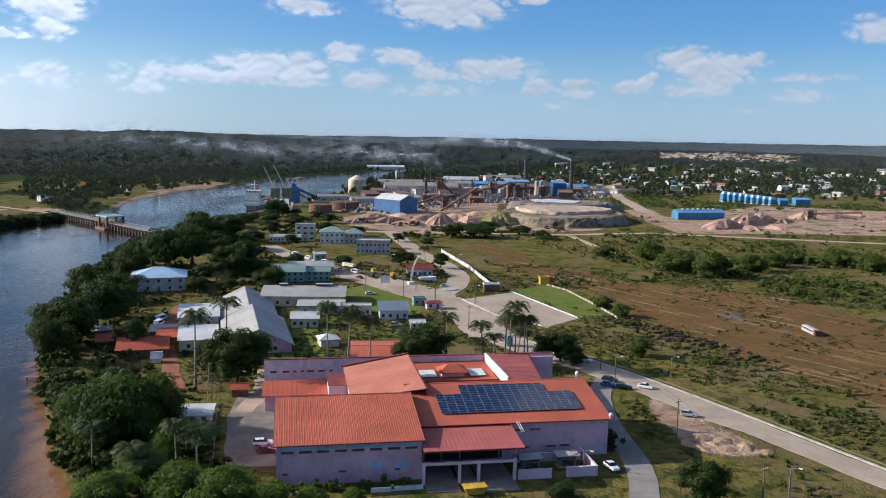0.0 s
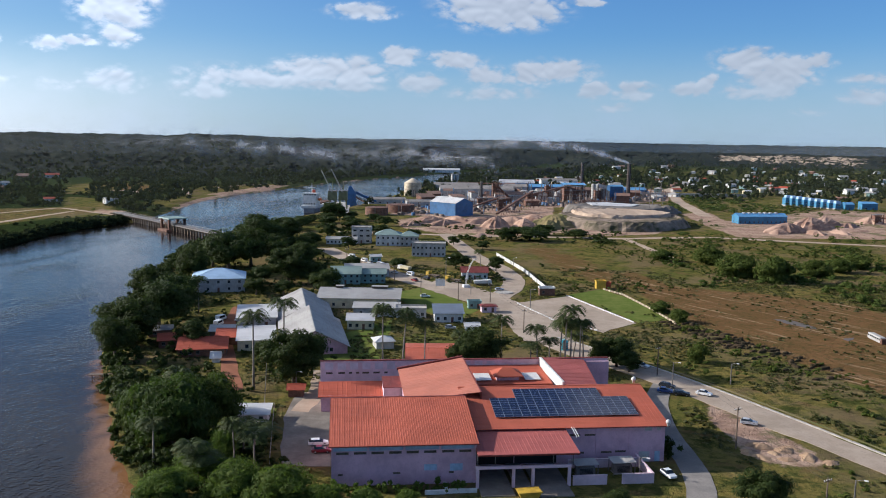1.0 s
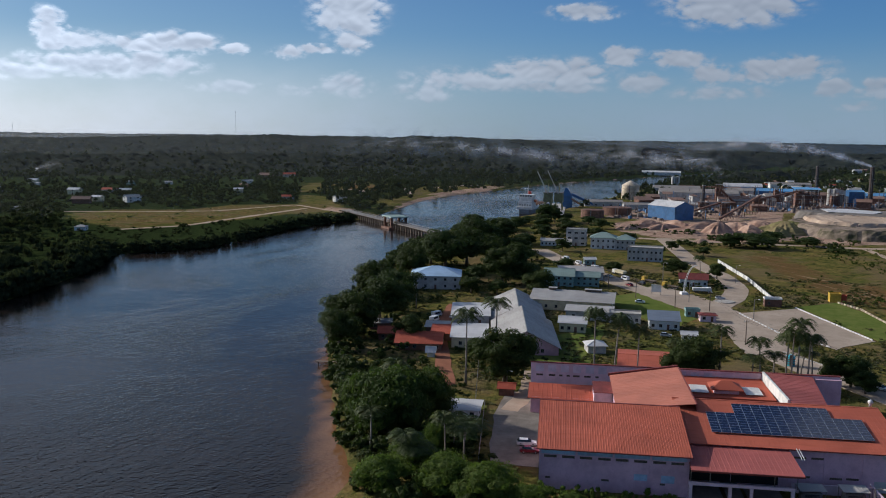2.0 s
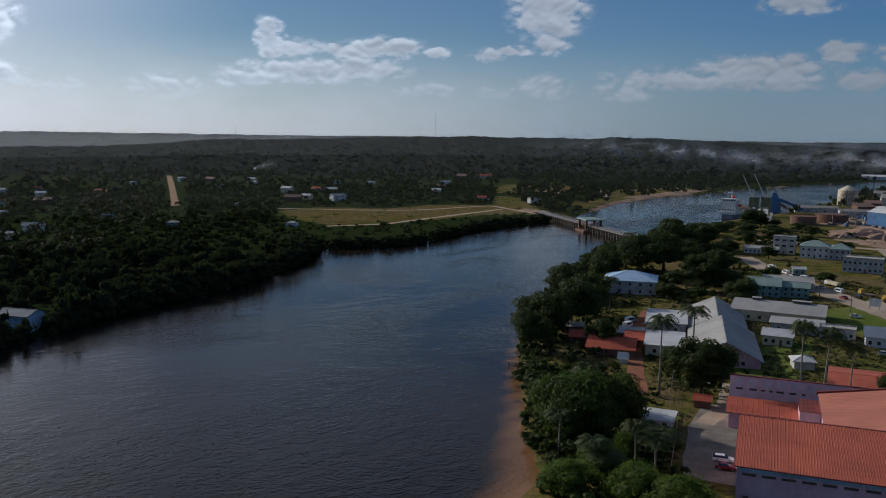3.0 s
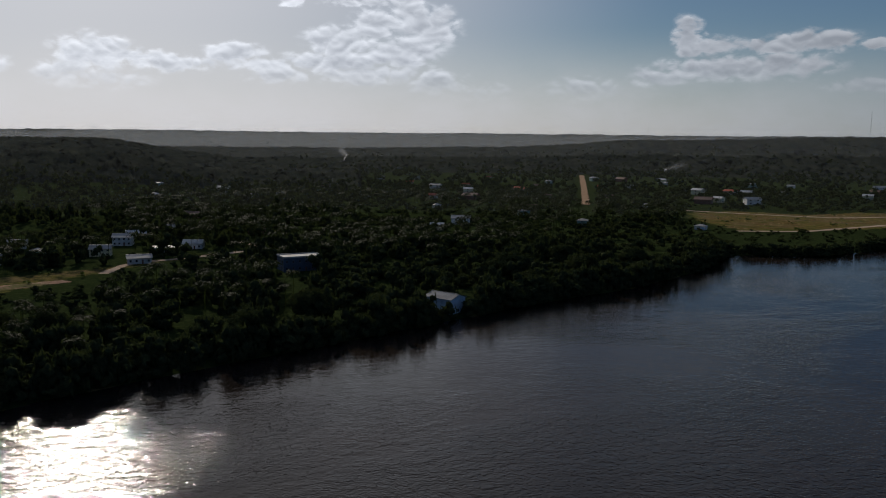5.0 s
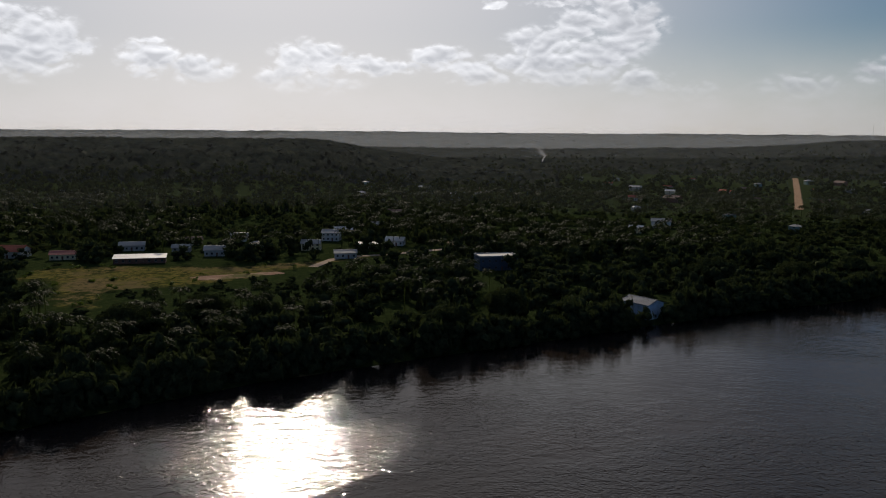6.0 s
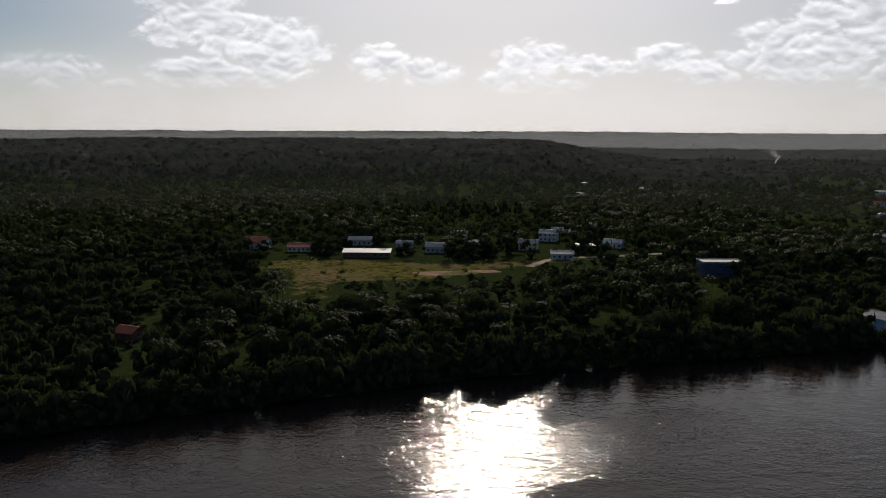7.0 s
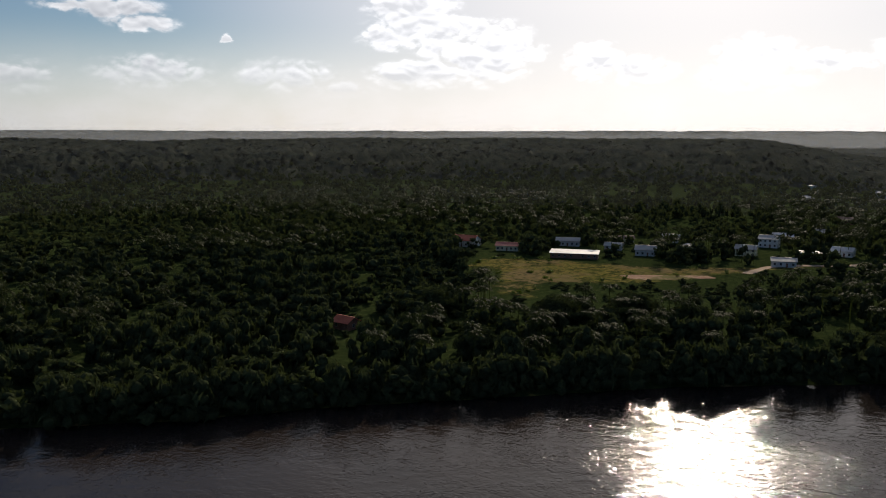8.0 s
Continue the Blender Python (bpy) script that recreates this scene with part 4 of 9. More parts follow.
def palm_crown(seed, fronds=16, length=4.2, leaflets=11):
    rng = np.random.RandomState(seed)
    vs, fs, k = [], [], 0
    for i in range(fronds):
        a = 6.283 * (i * 0.618 % 1.0) + rng.normal() * 0.1
        lift = 0.95 - 1.15 * (i / fronds) + rng.normal() * 0.08
        v, f = frond_arrays(rng, length * (0.8 + 0.3 * rng.rand()), max(0.12, lift * 0.7 + 0.35), 0.27 * length, leaflets)
        v[:, 2] += v[:, 0] * (lift - 0.35) * 0.6
        c, s = math.cos(a), math.sin(a)
        vs.append(np.stack([v[:, 0] * c - v[:, 1] * s, v[:, 0] * s + v[:, 1] * c, v[:, 2]], 1))
        fs.append(f + k)
        k += len(v)
    return np.concatenate(vs), np.concatenate(fs)


def palm_meshes(seed, height, length=4.4, fronds=26):
    rng = np.random.RandomState(seed)
    lean = rng.normal(size=2) * 0.06 * height
    g = Geo()
    g.tube([(0, 0, 0), (lean[0] * 0.2, lean[1] * 0.2, height * 0.4), (lean[0] * 0.6, lean[1] * 0.6, height * 0.75), (lean[0], lean[1], height)], [0.32, 0.2, 0.17, 0.15], 7)
    tr = g.mesh("trunk", True)
    tr.materials.append(M_PALMBARK)
    v, f = palm_crown(seed + 50, fronds, length)
    v = v + np.array([lean[0], lean[1], height])
    return tr, array_mesh("crown", v, f, M_PALM_NEAR)


def make_tree(name, meshes, label, category, group):
    ob = thing(name, Matrix(), label, category, group)
    tr, cr = meshes
    part("trunk", tr, None, ob)
    part("crown", cr, None, ob)
    return ob


def plant(proto, rows, unit_h, unit_r, rng):
    """Copies of a tree at (x, y, height, radius)."""
    for i, (x, y, h, r) in enumerate(rows):
        m = pose(x, y, 0, 0, 0, rng.uniform(0, 360)) @ Matrix.Diagonal((r / unit_r, r / unit_r, h / unit_h, 1))
        if i == 0:
            proto.matrix_world = m
        else:
            c = copy_thing(proto, Matrix())
            c.matrix_basis = m


rng_plant = random.Random(4)
BROAD_A = [(-119, 257, 14, 7.6), (-125, 323, 17, 10.4), (-140, 372, 9, 6), (-139, 434, 23, 15.1), (-127, 476, 16, 11.4), (-146, 522, 22, 14.3), (-58, 261, 9, 6.3), (-9.5, 255, 11, 5.4), (-76, 376, 13, 7.6), (22, 610, 10, 14.1), (-1, 460, 9, 4.6), (-164, 560, 14, 11)]
BROAD_B = [(-123, 278, 17, 11.2), (-147, 356, 16, 10.2), (-153, 451, 16, 12.6), (-100, 404, 19, 11.0), (-143, 567, 18, 13.5), (-57, 236, 17, 9.9), (38, 268, 10, 6.4), (-88, 405, 12, 8.2), (6, 608, 10, 10), (-23, 468, 9, 7.7), (51, 159, 10, 5.6), (-185, 650, 12, 10), (41, 262, 7, 4.6)]
BROAD_C = [(-120, 295, 20, 11.7), (-143, 398, 19, 9.8), (-133, 454, 23, 14.1), (-100, 438, 18, 8.9), (-164, 548, 14, 11.3), (-3.7, 258, 14.5, 9.0), (32, 268, 9, 4.6), (-80, 461, 7, 6.2), (56, 634, 7, 10.5), (-53, 464, 6, 6.2), (24, 156, 6, 4), (-100, 272, 11, 5.9), (-72, 262, 7, 4.6), (-172, 600, 12, 10)]
BROAD_E = [(-300, -6, 13, 10), (-322, 22, 11, 8), (-296, 40, 12, 9), (-318, -52, 11, 8), (-268, 96, 12, 9), (-290, 128, 13, 9), (-330, 250, 14, 11), (-312, 282, 13, 10), (-350, 300, 12, 9), (-330, 330, 11, 9), (-300, 240, 10, 8), (-262, -30, 10, 8)]
BROAD_D = [(-150, 640, 11, 9), (-132, 662, 10, 8), (-162, 682, 6, 9), (-142, 704, 9, 8), (-120, 690, 8, 7), (-168, 722, 4, 6), (-148, 742, 6, 7), (-128, 738, 7, 7), (-106, 722, 7, 7), (-92, 690, 8, 7), (-112, 655, 9, 8), (-84, 622, 8, 7), (-140, 735, 15, 8), (-141, 714, 17, 8), (-135, 725, 13, 7), (-154, 712, 6, 8)]
BROAD_F = [(-157, 692, 6, 8), (-163, 655, 9, 9), (-153, 521, 9, 8), (-133, 499, 10, 8), (-126, 525, 9, 8), (-122, 555, 9, 8), (-113, 402, 9, 7), (-98, 420, 9, 7), (-107, 373, 8, 6), (-95, 374, 7, 5), (-122, 608, 10, 9), (-60, 604, 7, 6), (-30, 575, 6, 5), (-36, 540, 7, 5), (-10, 552, 6, 5), (-95, 540, 8, 6), (-118, 520, 10, 8), (-108, 490, 9, 7), (14, 640, 7, 8), (34, 648, 8, 9)]
BAMBOO = [(-59, 164, 7, 6.2), (-49, 158, 8, 7.1), (-40, 155, 8, 7.5), (-32, 153, 6, 5.1), (-62, 154, 7, 6.0), (-58, 176, 8, 3.8), (-24, 156, 4, 3.5), (-16, 158, 3.4, 2.6)]
DARK_BAMBOO = [(-73, 186, 17, 10.4), (-68, 198, 14, 7.9), (-88, 205, 8, 6.9), (-80, 190, 13, 7), (-84, 213, 9, 6)]
SCRUB_TREES = [(123, 510, 10, 10.4), (128, 466, 12, 14), (142, 449, 13, 10.9), (170, 472, 9, 9.9), (72, 341, 5, 4.5), (65, 277, 6, 3.8), (68, 358, 5, 5), (230, 500, 10, 10.9), (240, 480, 10, 10.6), (207, 509, 8, 10.9), (98, 520, 7, 8), (190, 490, 8, 9), (270, 500, 9, 10), (300, 470, 9, 11)]
plant(make_tree("broadleaf_tree", tree_meshes(11, 15, 8.5, 38, 5600, 0.48, M_LEAF), "dark green broadleaf tree with a wide uneven crown", "tree", "riverside trees"), BROAD_A, 15, 8.5, rng_plant)
plant(make_tree("broadleaf_tree", tree_meshes(12, 15, 8.5, 30, 5400, 0.5, M_LEAF), "dark green broadleaf tree with a domed crown", "tree", "riverside trees"), BROAD_B, 15, 8.5, rng_plant)
plant(make_tree("broadleaf_tree", tree_meshes(13, 15, 8.5, 48, 5800, 0.47, M_LEAF), "dark green broadleaf tree with a ragged crown", "tree", "riverside trees"), BROAD_C, 15, 8.5, rng_plant)
plant(make_tree("broadleaf_tree", tree_meshes(16, 15, 8.5, 28, 2600, 0.8, M_LEAF), "dark green broadleaf tree near the works", "tree", "works trees"), BROAD_D + BROAD_F, 15, 8.5, rng_plant)
plant(make_tree("mango_tree", tree_meshes(17, 13, 9.5, 40, 3600, 0.72, M_FARWOOD), "big dark domed mango tree on the far bank", "tree", "mango trees"), BROAD_E, 13, 9.5, rng_plant)
plant(make_tree("bamboo_clump", tree_meshes(14, 12, 7.5, 56, 6400, 0.44, M_LEAF_LIGHT, 0.5, 0.12), "feathery green bamboo clump on the river bank", "bamboo", "riverside bamboo"), BAMBOO, 12, 7.5, rng_plant)
plant(make_tree("bamboo_clump", tree_meshes(18, 12, 7.5, 56, 6400, 0.44, M_LEAF_MID, 0.5, 0.12), "dark green bamboo clump hanging over the river", "bamboo", "riverside bamboo"), DARK_BAMBOO, 12, 7.5, rng_plant)
plant(make_tree("scrub_tree", tree_meshes(15, 9, 8.5, 30, 2200, 0.75, M_SCRUB, 0.2, 0.1), "low bright green scrub tree in the grassland", "tree", "scrub trees"), SCRUB_TREES, 9, 8.5, rng_plant)
PALMS_A = [(-67, 230, 21, 5.4), (-66, 260, 19, 5.8), (-33.2, 247, 20.5, 5.0), (1.6, 262, 15.5, 4.8), (23, 262, 19, 5.2), (-20.9, 248, 16.5, 4.8), (19.9, 262, 14.5, 5), (-118, 330, 14, 4.4), (25.5, 259, 15.5, 5), (21, 258, 17, 5)]
PALMS_C = [(-49.9, 171, 9, 4.6), (-59.5, 163, 9, 4.8), (-72.5, 173.5, 9, 4.6), (-54.1, 171, 11, 3.6), (-76, 195, 14, 4.6)]
PALMS_B = [(-27.4, 247, 19, 5.0), (12.9, 262, 13, 4.8), (27.2, 264, 14.5, 5), (16.5, 262, 9, 5), (10.5, 258, 9, 4.6), (24, 266, 10, 5), (-52, 177, 8, 5.8), (-59, 162, 7, 5.5), (-55, 180, 8, 3.6), (-9, 452, 12, 4), (-12, 266, 10, 4)]
plant(make_tree("coconut_palm", palm_meshes(21, 15), "tall coconut palm with a windblown crown", "palm", "coconut palms"), PALMS_A, 15, 4.4, rng_plant)
plant(make_tree("coconut_palm", palm_meshes(22, 12), "coconut palm with drooping fronds", "palm", "coconut palms"), PALMS_B + PALMS_C, 12, 4.4, rng_plant)


def scatter_mesh(name, templates, xs, ys, zs, hs, rs, material, seed):
    """Many small trees joined in one mesh of plain triangles."""
    rng = np.random.RandomState(seed)
    vs, fs, k = [], [], 0
    which = rng.randint(0, len(templates), len(xs))
    for ti, (tv, tf) in enumerate(templates):
        sel = np.where(which == ti)[0]
        if not len(sel):
            continue
        a = rng.rand(len(sel)) * 6.283
        c, s = np.cos(a)[:, None], np.sin(a)[:, None]
        X = (tv[None, :, 0] * c - tv[None, :, 1] * s) * rs[sel, None] + xs[sel, None]
        Y = (tv[None, :, 0] * s + tv[None, :, 1] * c) * rs[sel, None] + ys[sel, None]
        Z = tv[None, :, 2] * hs[sel, None] + zs[sel, None]
        vs.append(np.stack([X, Y, Z], -1).reshape(-1, 3))
        fs.append((tf[None] + (np.arange(len(sel)) * len(tv))[:, None, None]).reshape(-1, 3) + k)
        k += len(sel) * len(tv)
    return array_mesh(name, np.concatenate(vs), np.concatenate(fs), material)


def unit_tree(seed, lobes, leaves, size):
    rng = np.random.RandomState(seed)
    cs, rs = crown_lobes(rng, 0.92, 1.0, lobes, 0.15)
    return foliage(rng, cs, [r * 0.9 for r in rs], leaves, size, 0.55)


def unit_palm(seed, fronds, leaflets):
    v, f = palm_crown(seed, fronds, 1.0, leaflets)
    rng = np.random.RandomState(seed)
    v = v * np.array([1.0, 1.0, 0.32]) + np.array([0, 0, 0.86])
    w = np.array([(-0.03, 0, 0), (0.03, 0, 0), (0.03, 0, 0.88), (-0.03, 0, 0.88), (0, -0.03, 0), (0, 0.03, 0), (0, 0.03, 0.88), (0, -0.03, 0.88)])
    wf = np.array([(0, 1, 2), (0, 2, 3), (4, 5, 6), (4, 6, 7)])
    return np.concatenate([v, w]), np.concatenate([f, wf + len(v)])


CLEARINGS = FAR_FIELDS + FAR_GRASS + [SAND_LOTS[5], SAND_LOTS[6]]
CLEAR_SPOTS = [(-648, 582, 22), (-700, 630, 22), (-760, 680, 22), (-828, 740, 25), (-900, 800, 25), (-283, 182, 14), (-406, 172, 22), (-276, -76, 6), (-293, -80, 9), (-326, -83, 11), (-470, 110, 16), (-485, 150, 14), (-495, 190, 14),
               (-485, 0, 26), (-530, -5, 16), (-505, -40, 16), (-519, 23, 11), (-552, 32, 11), (-521, 66, 10), (-546, 117, 12), (-578, 132, 11), (-503, 133, 11), (-520, -65, 14), (-500, 40, 14), (-560, 60, 12), (-606, 705, 24), (-575, 745, 22), (-701, 805, 20), (-756, 517, 26), (-240, -65, 8), (-262, 40, 5)]


def clear(x, y):
    ok = np.ones(x.shape, bool)
    for p in CLEARINGS:
        ok &= edge_distance(p, x, y) < -4
    for cx, cy, cr in CLEAR_SPOTS:
        ok &= np.hypot(x - cx, y - cy) > cr * 0.7
    return ok & (line_distance([(-600, 540), (-648, 582), (-828, 740), (-1113, 988)], x, y) > 13)


def low_growth(x, y):
    """Gardens and scrub on the river side of fields and houses, where the trees stay low: 1 there, else 0."""
    low = np.zeros(x.shape)
    for k in (1.04, 1.08, 1.13, 1.18, 1.23):
        for p in CLEARINGS:
            low = np.maximum(low, edge_distance(p, x * k, y * k) > 2)
        for cx, cy, cr in CLEAR_SPOTS:
            low = np.maximum(low, np.hypot(x * k - cx, y * k - cy) < cr * 0.55)
    return low


def sown(seed, count, rmin, rmax, amin, amax, power=1.0):
    rng = np.random.RandomState(seed)
    r = rmin + (rmax - rmin) * rng.rand(count) ** power
    a = np.radians(amin + (amax - amin) * rng.rand(count))
    return -np.sin(a) * r, np.cos(a) * r, rng


def west_side(x, y, lo=3.0):
    return (-edge_distance(RIVER, x, y) > lo) & (line_distance(WEST_BANK, x, y) < line_distance(EAST_BANK, x, y))


broad_units = [unit_tree(31 + i, 9, 90, 0.17) for i in range(4)]
# woods of the far bank: broadleaf trees, thickest along the water
x, y, rng = sown(5, 9000, 170, 1150, 15, 140, 0.75)
ok = west_side(x, y) & clear(x, y)
x, y = x[ok], y[ok]
open_land = (np.degrees(np.arctan2(-x, y)) < 63) & (np.hypot(x, y) > 560)
keep = ~(open_land & (rng.rand(len(x)) < 0.08))
x, y, open_land = x[keep], y[keep], open_land[keep]
h = rng.uniform(6.5, 12, len(x)) * (1 + 0.3 * (ripple(x, y, 60, 8) > 0.3))
low = low_growth(x, y)
h = np.where(low > 0, h * 0.3, np.where(open_land, h * 0.7, h))
spread = rng.uniform(4.5, 9.0, len(x)) * np.where(low > 0, 0.5, 1.0)
far = np.hypot(x, y) > 520
low_units = [unit_tree(51 + i, 2, 24, 0.33) for i in range(4)]
tagged(new("far_bank_woods", scatter_mesh("far_bank_woods", broad_units, x[~far], y[~far], land_height(x, y)[~far] - 0.3, h[~far], spread[~far], M_FARWOOD, 6)), "dark dense tropical woods along the far bank", "woods", kind="stuff")
tagged(new("village_trees", scatter_mesh("village_trees", low_units, x[far], y[far], land_height(x, y)[far] - 0.3, h[far], spread[far], M_FARWOOD, 6)), "dark trees scattered between the far bank houses", "woods", kind="stuff")
# a closed hedge of overhanging trees on the far waterline
x, y = [], []
rng = np.random.RandomState(9)
for (ax, ay), (bx, by) in zip(WEST_BANK[1:20], WEST_BANK[2:21]):
    n = max(1, int(math.hypot(bx - ax, by - ay) / (1.7 if by < 430 else 1.8)))
    for i in range(n):
        t = rng.rand()
        x.append(ax + (bx - ax) * t - rng.uniform(0, 8)), y.append(ay + (by - ay) * t + rng.uniform(-2, 2))
x, y = np.array(x), np.array(y)
ok = clear(x, y)
x, y = x[ok], y[ok]
tagged(new("waterside_woods", scatter_mesh("waterside_woods", broad_units, x, y, np.full(len(x), -2.2), rng.uniform(7, 13, len(x)) * np.where(y > 420, 0.65, 1.0), rng.uniform(5, 8.5, len(x)) * np.where(y > 420, 0.8, 1.0), M_FARWOOD, 7)), "dark trees overhanging the far waterline", "woods", kind="stuff")
# palm groves of the far bank
palm_units = [unit_palm(41 + i, 13, 5) for i in range(4)]
x, y, rng = sown(15, 4200, 230, 900, 22, 140, 0.8)
ok = west_side(x, y, 10) & clear(x, y) & (ripple(x, y, 90, 12) > np.where(np.degrees(np.arctan2(-x, y)) > 110, 0.1, -0.3)) & (low_growth(x, y) < 0.5)
x, y = x[ok], y[ok]
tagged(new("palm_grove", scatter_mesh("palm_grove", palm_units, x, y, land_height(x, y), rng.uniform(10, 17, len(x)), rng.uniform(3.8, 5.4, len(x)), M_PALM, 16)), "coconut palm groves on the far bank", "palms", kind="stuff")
# trees of the near side beyond the works and round the town
x, y, rng = sown(25, 5600, 900, 2300, -32, 26, 0.8)
inside = edge_distance(TOWN, x, y) > 0
works = np.zeros(x.shape, bool)
for p in SAND_LOTS[:4]:
    works |= edge_distance(p, x, y) > -25
ok = (-edge_distance(RIVER, x, y) > 12) & ~works & ((~inside) | (rng.rand(len(x)) < 0.75)) & ~((x > 150) & (y < 1080))
x, y = x[ok], y[ok]
tagged(new("town_trees", scatter_mesh("town_trees", low_units, x, y, land_height(x, y) - 0.3, rng.uniform(7, 15, len(x)), rng.uniform(5, 9, len(x)), M_FARWOOD, 26)), "dark trees between the far town houses", "woods", kind="stuff")
x, y, rng = sown(35, 5200, 1050, 2300, 6, 130, 0.9)
ok = west_side(x, y, 8) & clear(x, y) & ~((np.degrees(np.arctan2(-x, y)) > 68) & (np.hypot(x, y) > 1130)) & ~((np.hypot(x, y) < 1500) & (np.degrees(np.arctan2(-x, y)) < 63) & (rng.rand(len(x)) < 0.15))
x, y = x[ok], y[ok]
tagged(new("far_bank_trees", scatter_mesh("far_bank_trees", low_units, x, y, land_height(x, y) - 0.3, rng.uniform(8, 16, len(x)), rng.uniform(6, 11, len(x)), M_FARWOOD, 36)), "dark tree belts behind the far bank", "woods", kind="stuff")

# unbroken forest canopy out to the horizon
ca = np.radians(np.concatenate([np.arange(-38, 136, 0.2), np.arange(136, 322.1, 1.5)]))
cr = 1000 * (4900 / 1000.0) ** (np.arange(0, 141) / 140.0)
CA, CR = np.meshgrid(ca, cr)
rng = np.random.RandomState(77)
CR = CR * (1 + 0.006 * rng.normal(size=CR.shape) * (CR < 4800))
cx, cy = -np.sin(CA) * CR, np.cos(CA) * CR
bare = np.maximum(step(edge_distance(TOWN, cx, cy), -60, 20), 1 - step(-edge_distance(RIVER, cx, cy), 20, 70))
for p in SAND_LOTS[:4] + [FAR_FIELDS[0], FAR_FIELDS[1]]:
    bare = np.maximum(bare, step(edge_distance(p, cx, cy), -60, -20))
bare = np.maximum(bare, (cx > 60) & (cy < 1250) & (cx < 900))
low_side = np.degrees(CA) < 63
start = step(CR, np.where(low_side, 1400, 1000), np.where(low_side, 1750, 1120))
cz = land_height(cx, cy) + (5 + 7 * rng.rand(*cx.shape) + 3 * ripple(cx, cy, 45, 21)) * start * (1 - bare) - 3.0 * np.maximum(1 - start, bare)
cid = np.arange(cx.size).reshape(cx.shape)
cq = np.stack([cid[:-1, :-1], cid[1:, :-1], cid[1:, 1:], cid[:-1, 1:]], -1).reshape(-1, 4)
s = Shade("forest_canopy", 1.0, 0.0, 0.0)
# colour kept dark for the crowns' own shade, blue-grey for distant haze
shaded_canopy_green = s.mix(s.ramp(s.noise(0.02, 6, 0.7), 0.35, 0.65), (0.020, 0.025, 0.021), (0.034, 0.038, 0.029))
s.color(s.mix(s.ramp(s.math("ADD", s.attr("cut"), s.math("MULTIPLY", s.math("SUBTRACT", s.noise(0.03, 5, 0.7), 0.5), 2.2)), 0.62, 0.8), shaded_canopy_green, (0.42, 0.33, 0.24)))
s.bump(s.noise(0.28, 4, 0.7), 0.9, 2.4)
canopy_mesh = array_mesh("forest_canopy", np.stack([cx, cy, cz], -1).reshape(-1, 3), cq, s.mat)
deg = np.degrees(CA)
cut = step(deg, -23.5, -21.5) * (1 - step(deg, -14.5, -12.5)) * step(CR, 2120, 2240) * (1 - step(CR, 2420, 2540))
mask_attribute(canopy_mesh, "cut", cut * 0.72)
tagged(new("forest_canopy", canopy_mesh), "unbroken dark rainforest canopy to the horizon", "forest", kind="stuff")
# ---------- building helpers ----------
CACHE = {}


def sheet(geo, a, b, c, d, thick=0.12, pitch=0.9, rib=0.035):
    """A roof slope: eave a-b, ridge d-c, with raised seams that run down the slope."""
    a, b, c, d = [Vector(p) for p in (a, b, c, d)]
    wide = (b - a).length
    n = max(2, int(wide / pitch))
    up = (b - a).cross(d - a).normalized()
    if up.z < 0:
        up = -up
    cut = []
    for i in range(n + 1):
        s_, w = i / n, 0.07 / wide
        cut += [(max(0.0, s_ - w), 0.0), (max(0.0, min(1.0, s_ - w * 0.5)), rib), (max(0.0, min(1.0, s_ + w * 0.5)), rib), (min(1.0, s_ + w), 0.0)]
    v, k = [], len(cut)
    for s_, r_ in cut:
        p, q = a.lerp(b, s_), d.lerp(c, s_)
        v += [p + up * r_, q + up * r_]
    v += [a - up * thick, d - up * thick, b - up * thick, c - up * thick]
    f = [(2 * i, 2 * i + 2, 2 * i + 3, 2 * i + 1) for i in range(k - 1)]
    e = 2 * k
    f += [(e, e + 1, e + 3, e + 2), (0, 1, e + 1, e), (2 * k - 2, e + 2, e + 3, 2 * k - 1)]
    f += [tuple([e] + [e + 2] + [2 * i for i in range(k - 1, -1, -1)]), tuple([e + 3, e + 1] + [2 * i + 1 for i in range(k)])]
    return geo.add(v, f)


def box_mesh(name, x0, x1, y0, y1, z0, z1, mat, taper=0.0):
    key = (name, x0, x1, y0, y1, z0, z1, mat.name, taper)
    if key not in CACHE:
        CACHE[key] = Geo().box(x0, x1, y0, y1, z0, z1, None, taper).mesh(name)
        CACHE[key].materials.append(mat)
    return CACHE[key]


def frame_lattice(xs, zs, solid, front, back):
    """A flat frame of one piece: cells between the cuts are solid or open, with closed edges all round."""
    nx_, nz_ = len(xs), len(zs)
    v = [(x, front(z), z) for z in zs for x in xs] + [(x, back, z) for z in zs for x in xs]
    q, half = (lambda i, k: k * nx_ + i), nx_ * nz_
    on = lambda i, k: 0 <= i < nx_ - 1 and 0 <= k < nz_ - 1 and solid(i, k)
    f = []
    for i in range(nx_ - 1):
        for k in range(nz_ - 1):
            if on(i, k):
                a, b, c, d = q(i, k), q(i + 1, k), q(i + 1, k + 1), q(i, k + 1)
                f.append((a, b, c, d))
                for di, dk, e, g in ((0, -1, a, b), (1, 0, b, c), (0, 1, c, d), (-1, 0, d, a)):
                    if not on(i + di, k + dk):
                        f.append((g, e, e + half, g + half))
    used = sorted({j for p in f for j in p})
    at = {j: n for n, j in enumerate(used)}
    return Geo().add([v[j] for j in used], [tuple(at[j] for j in p) for p in f])


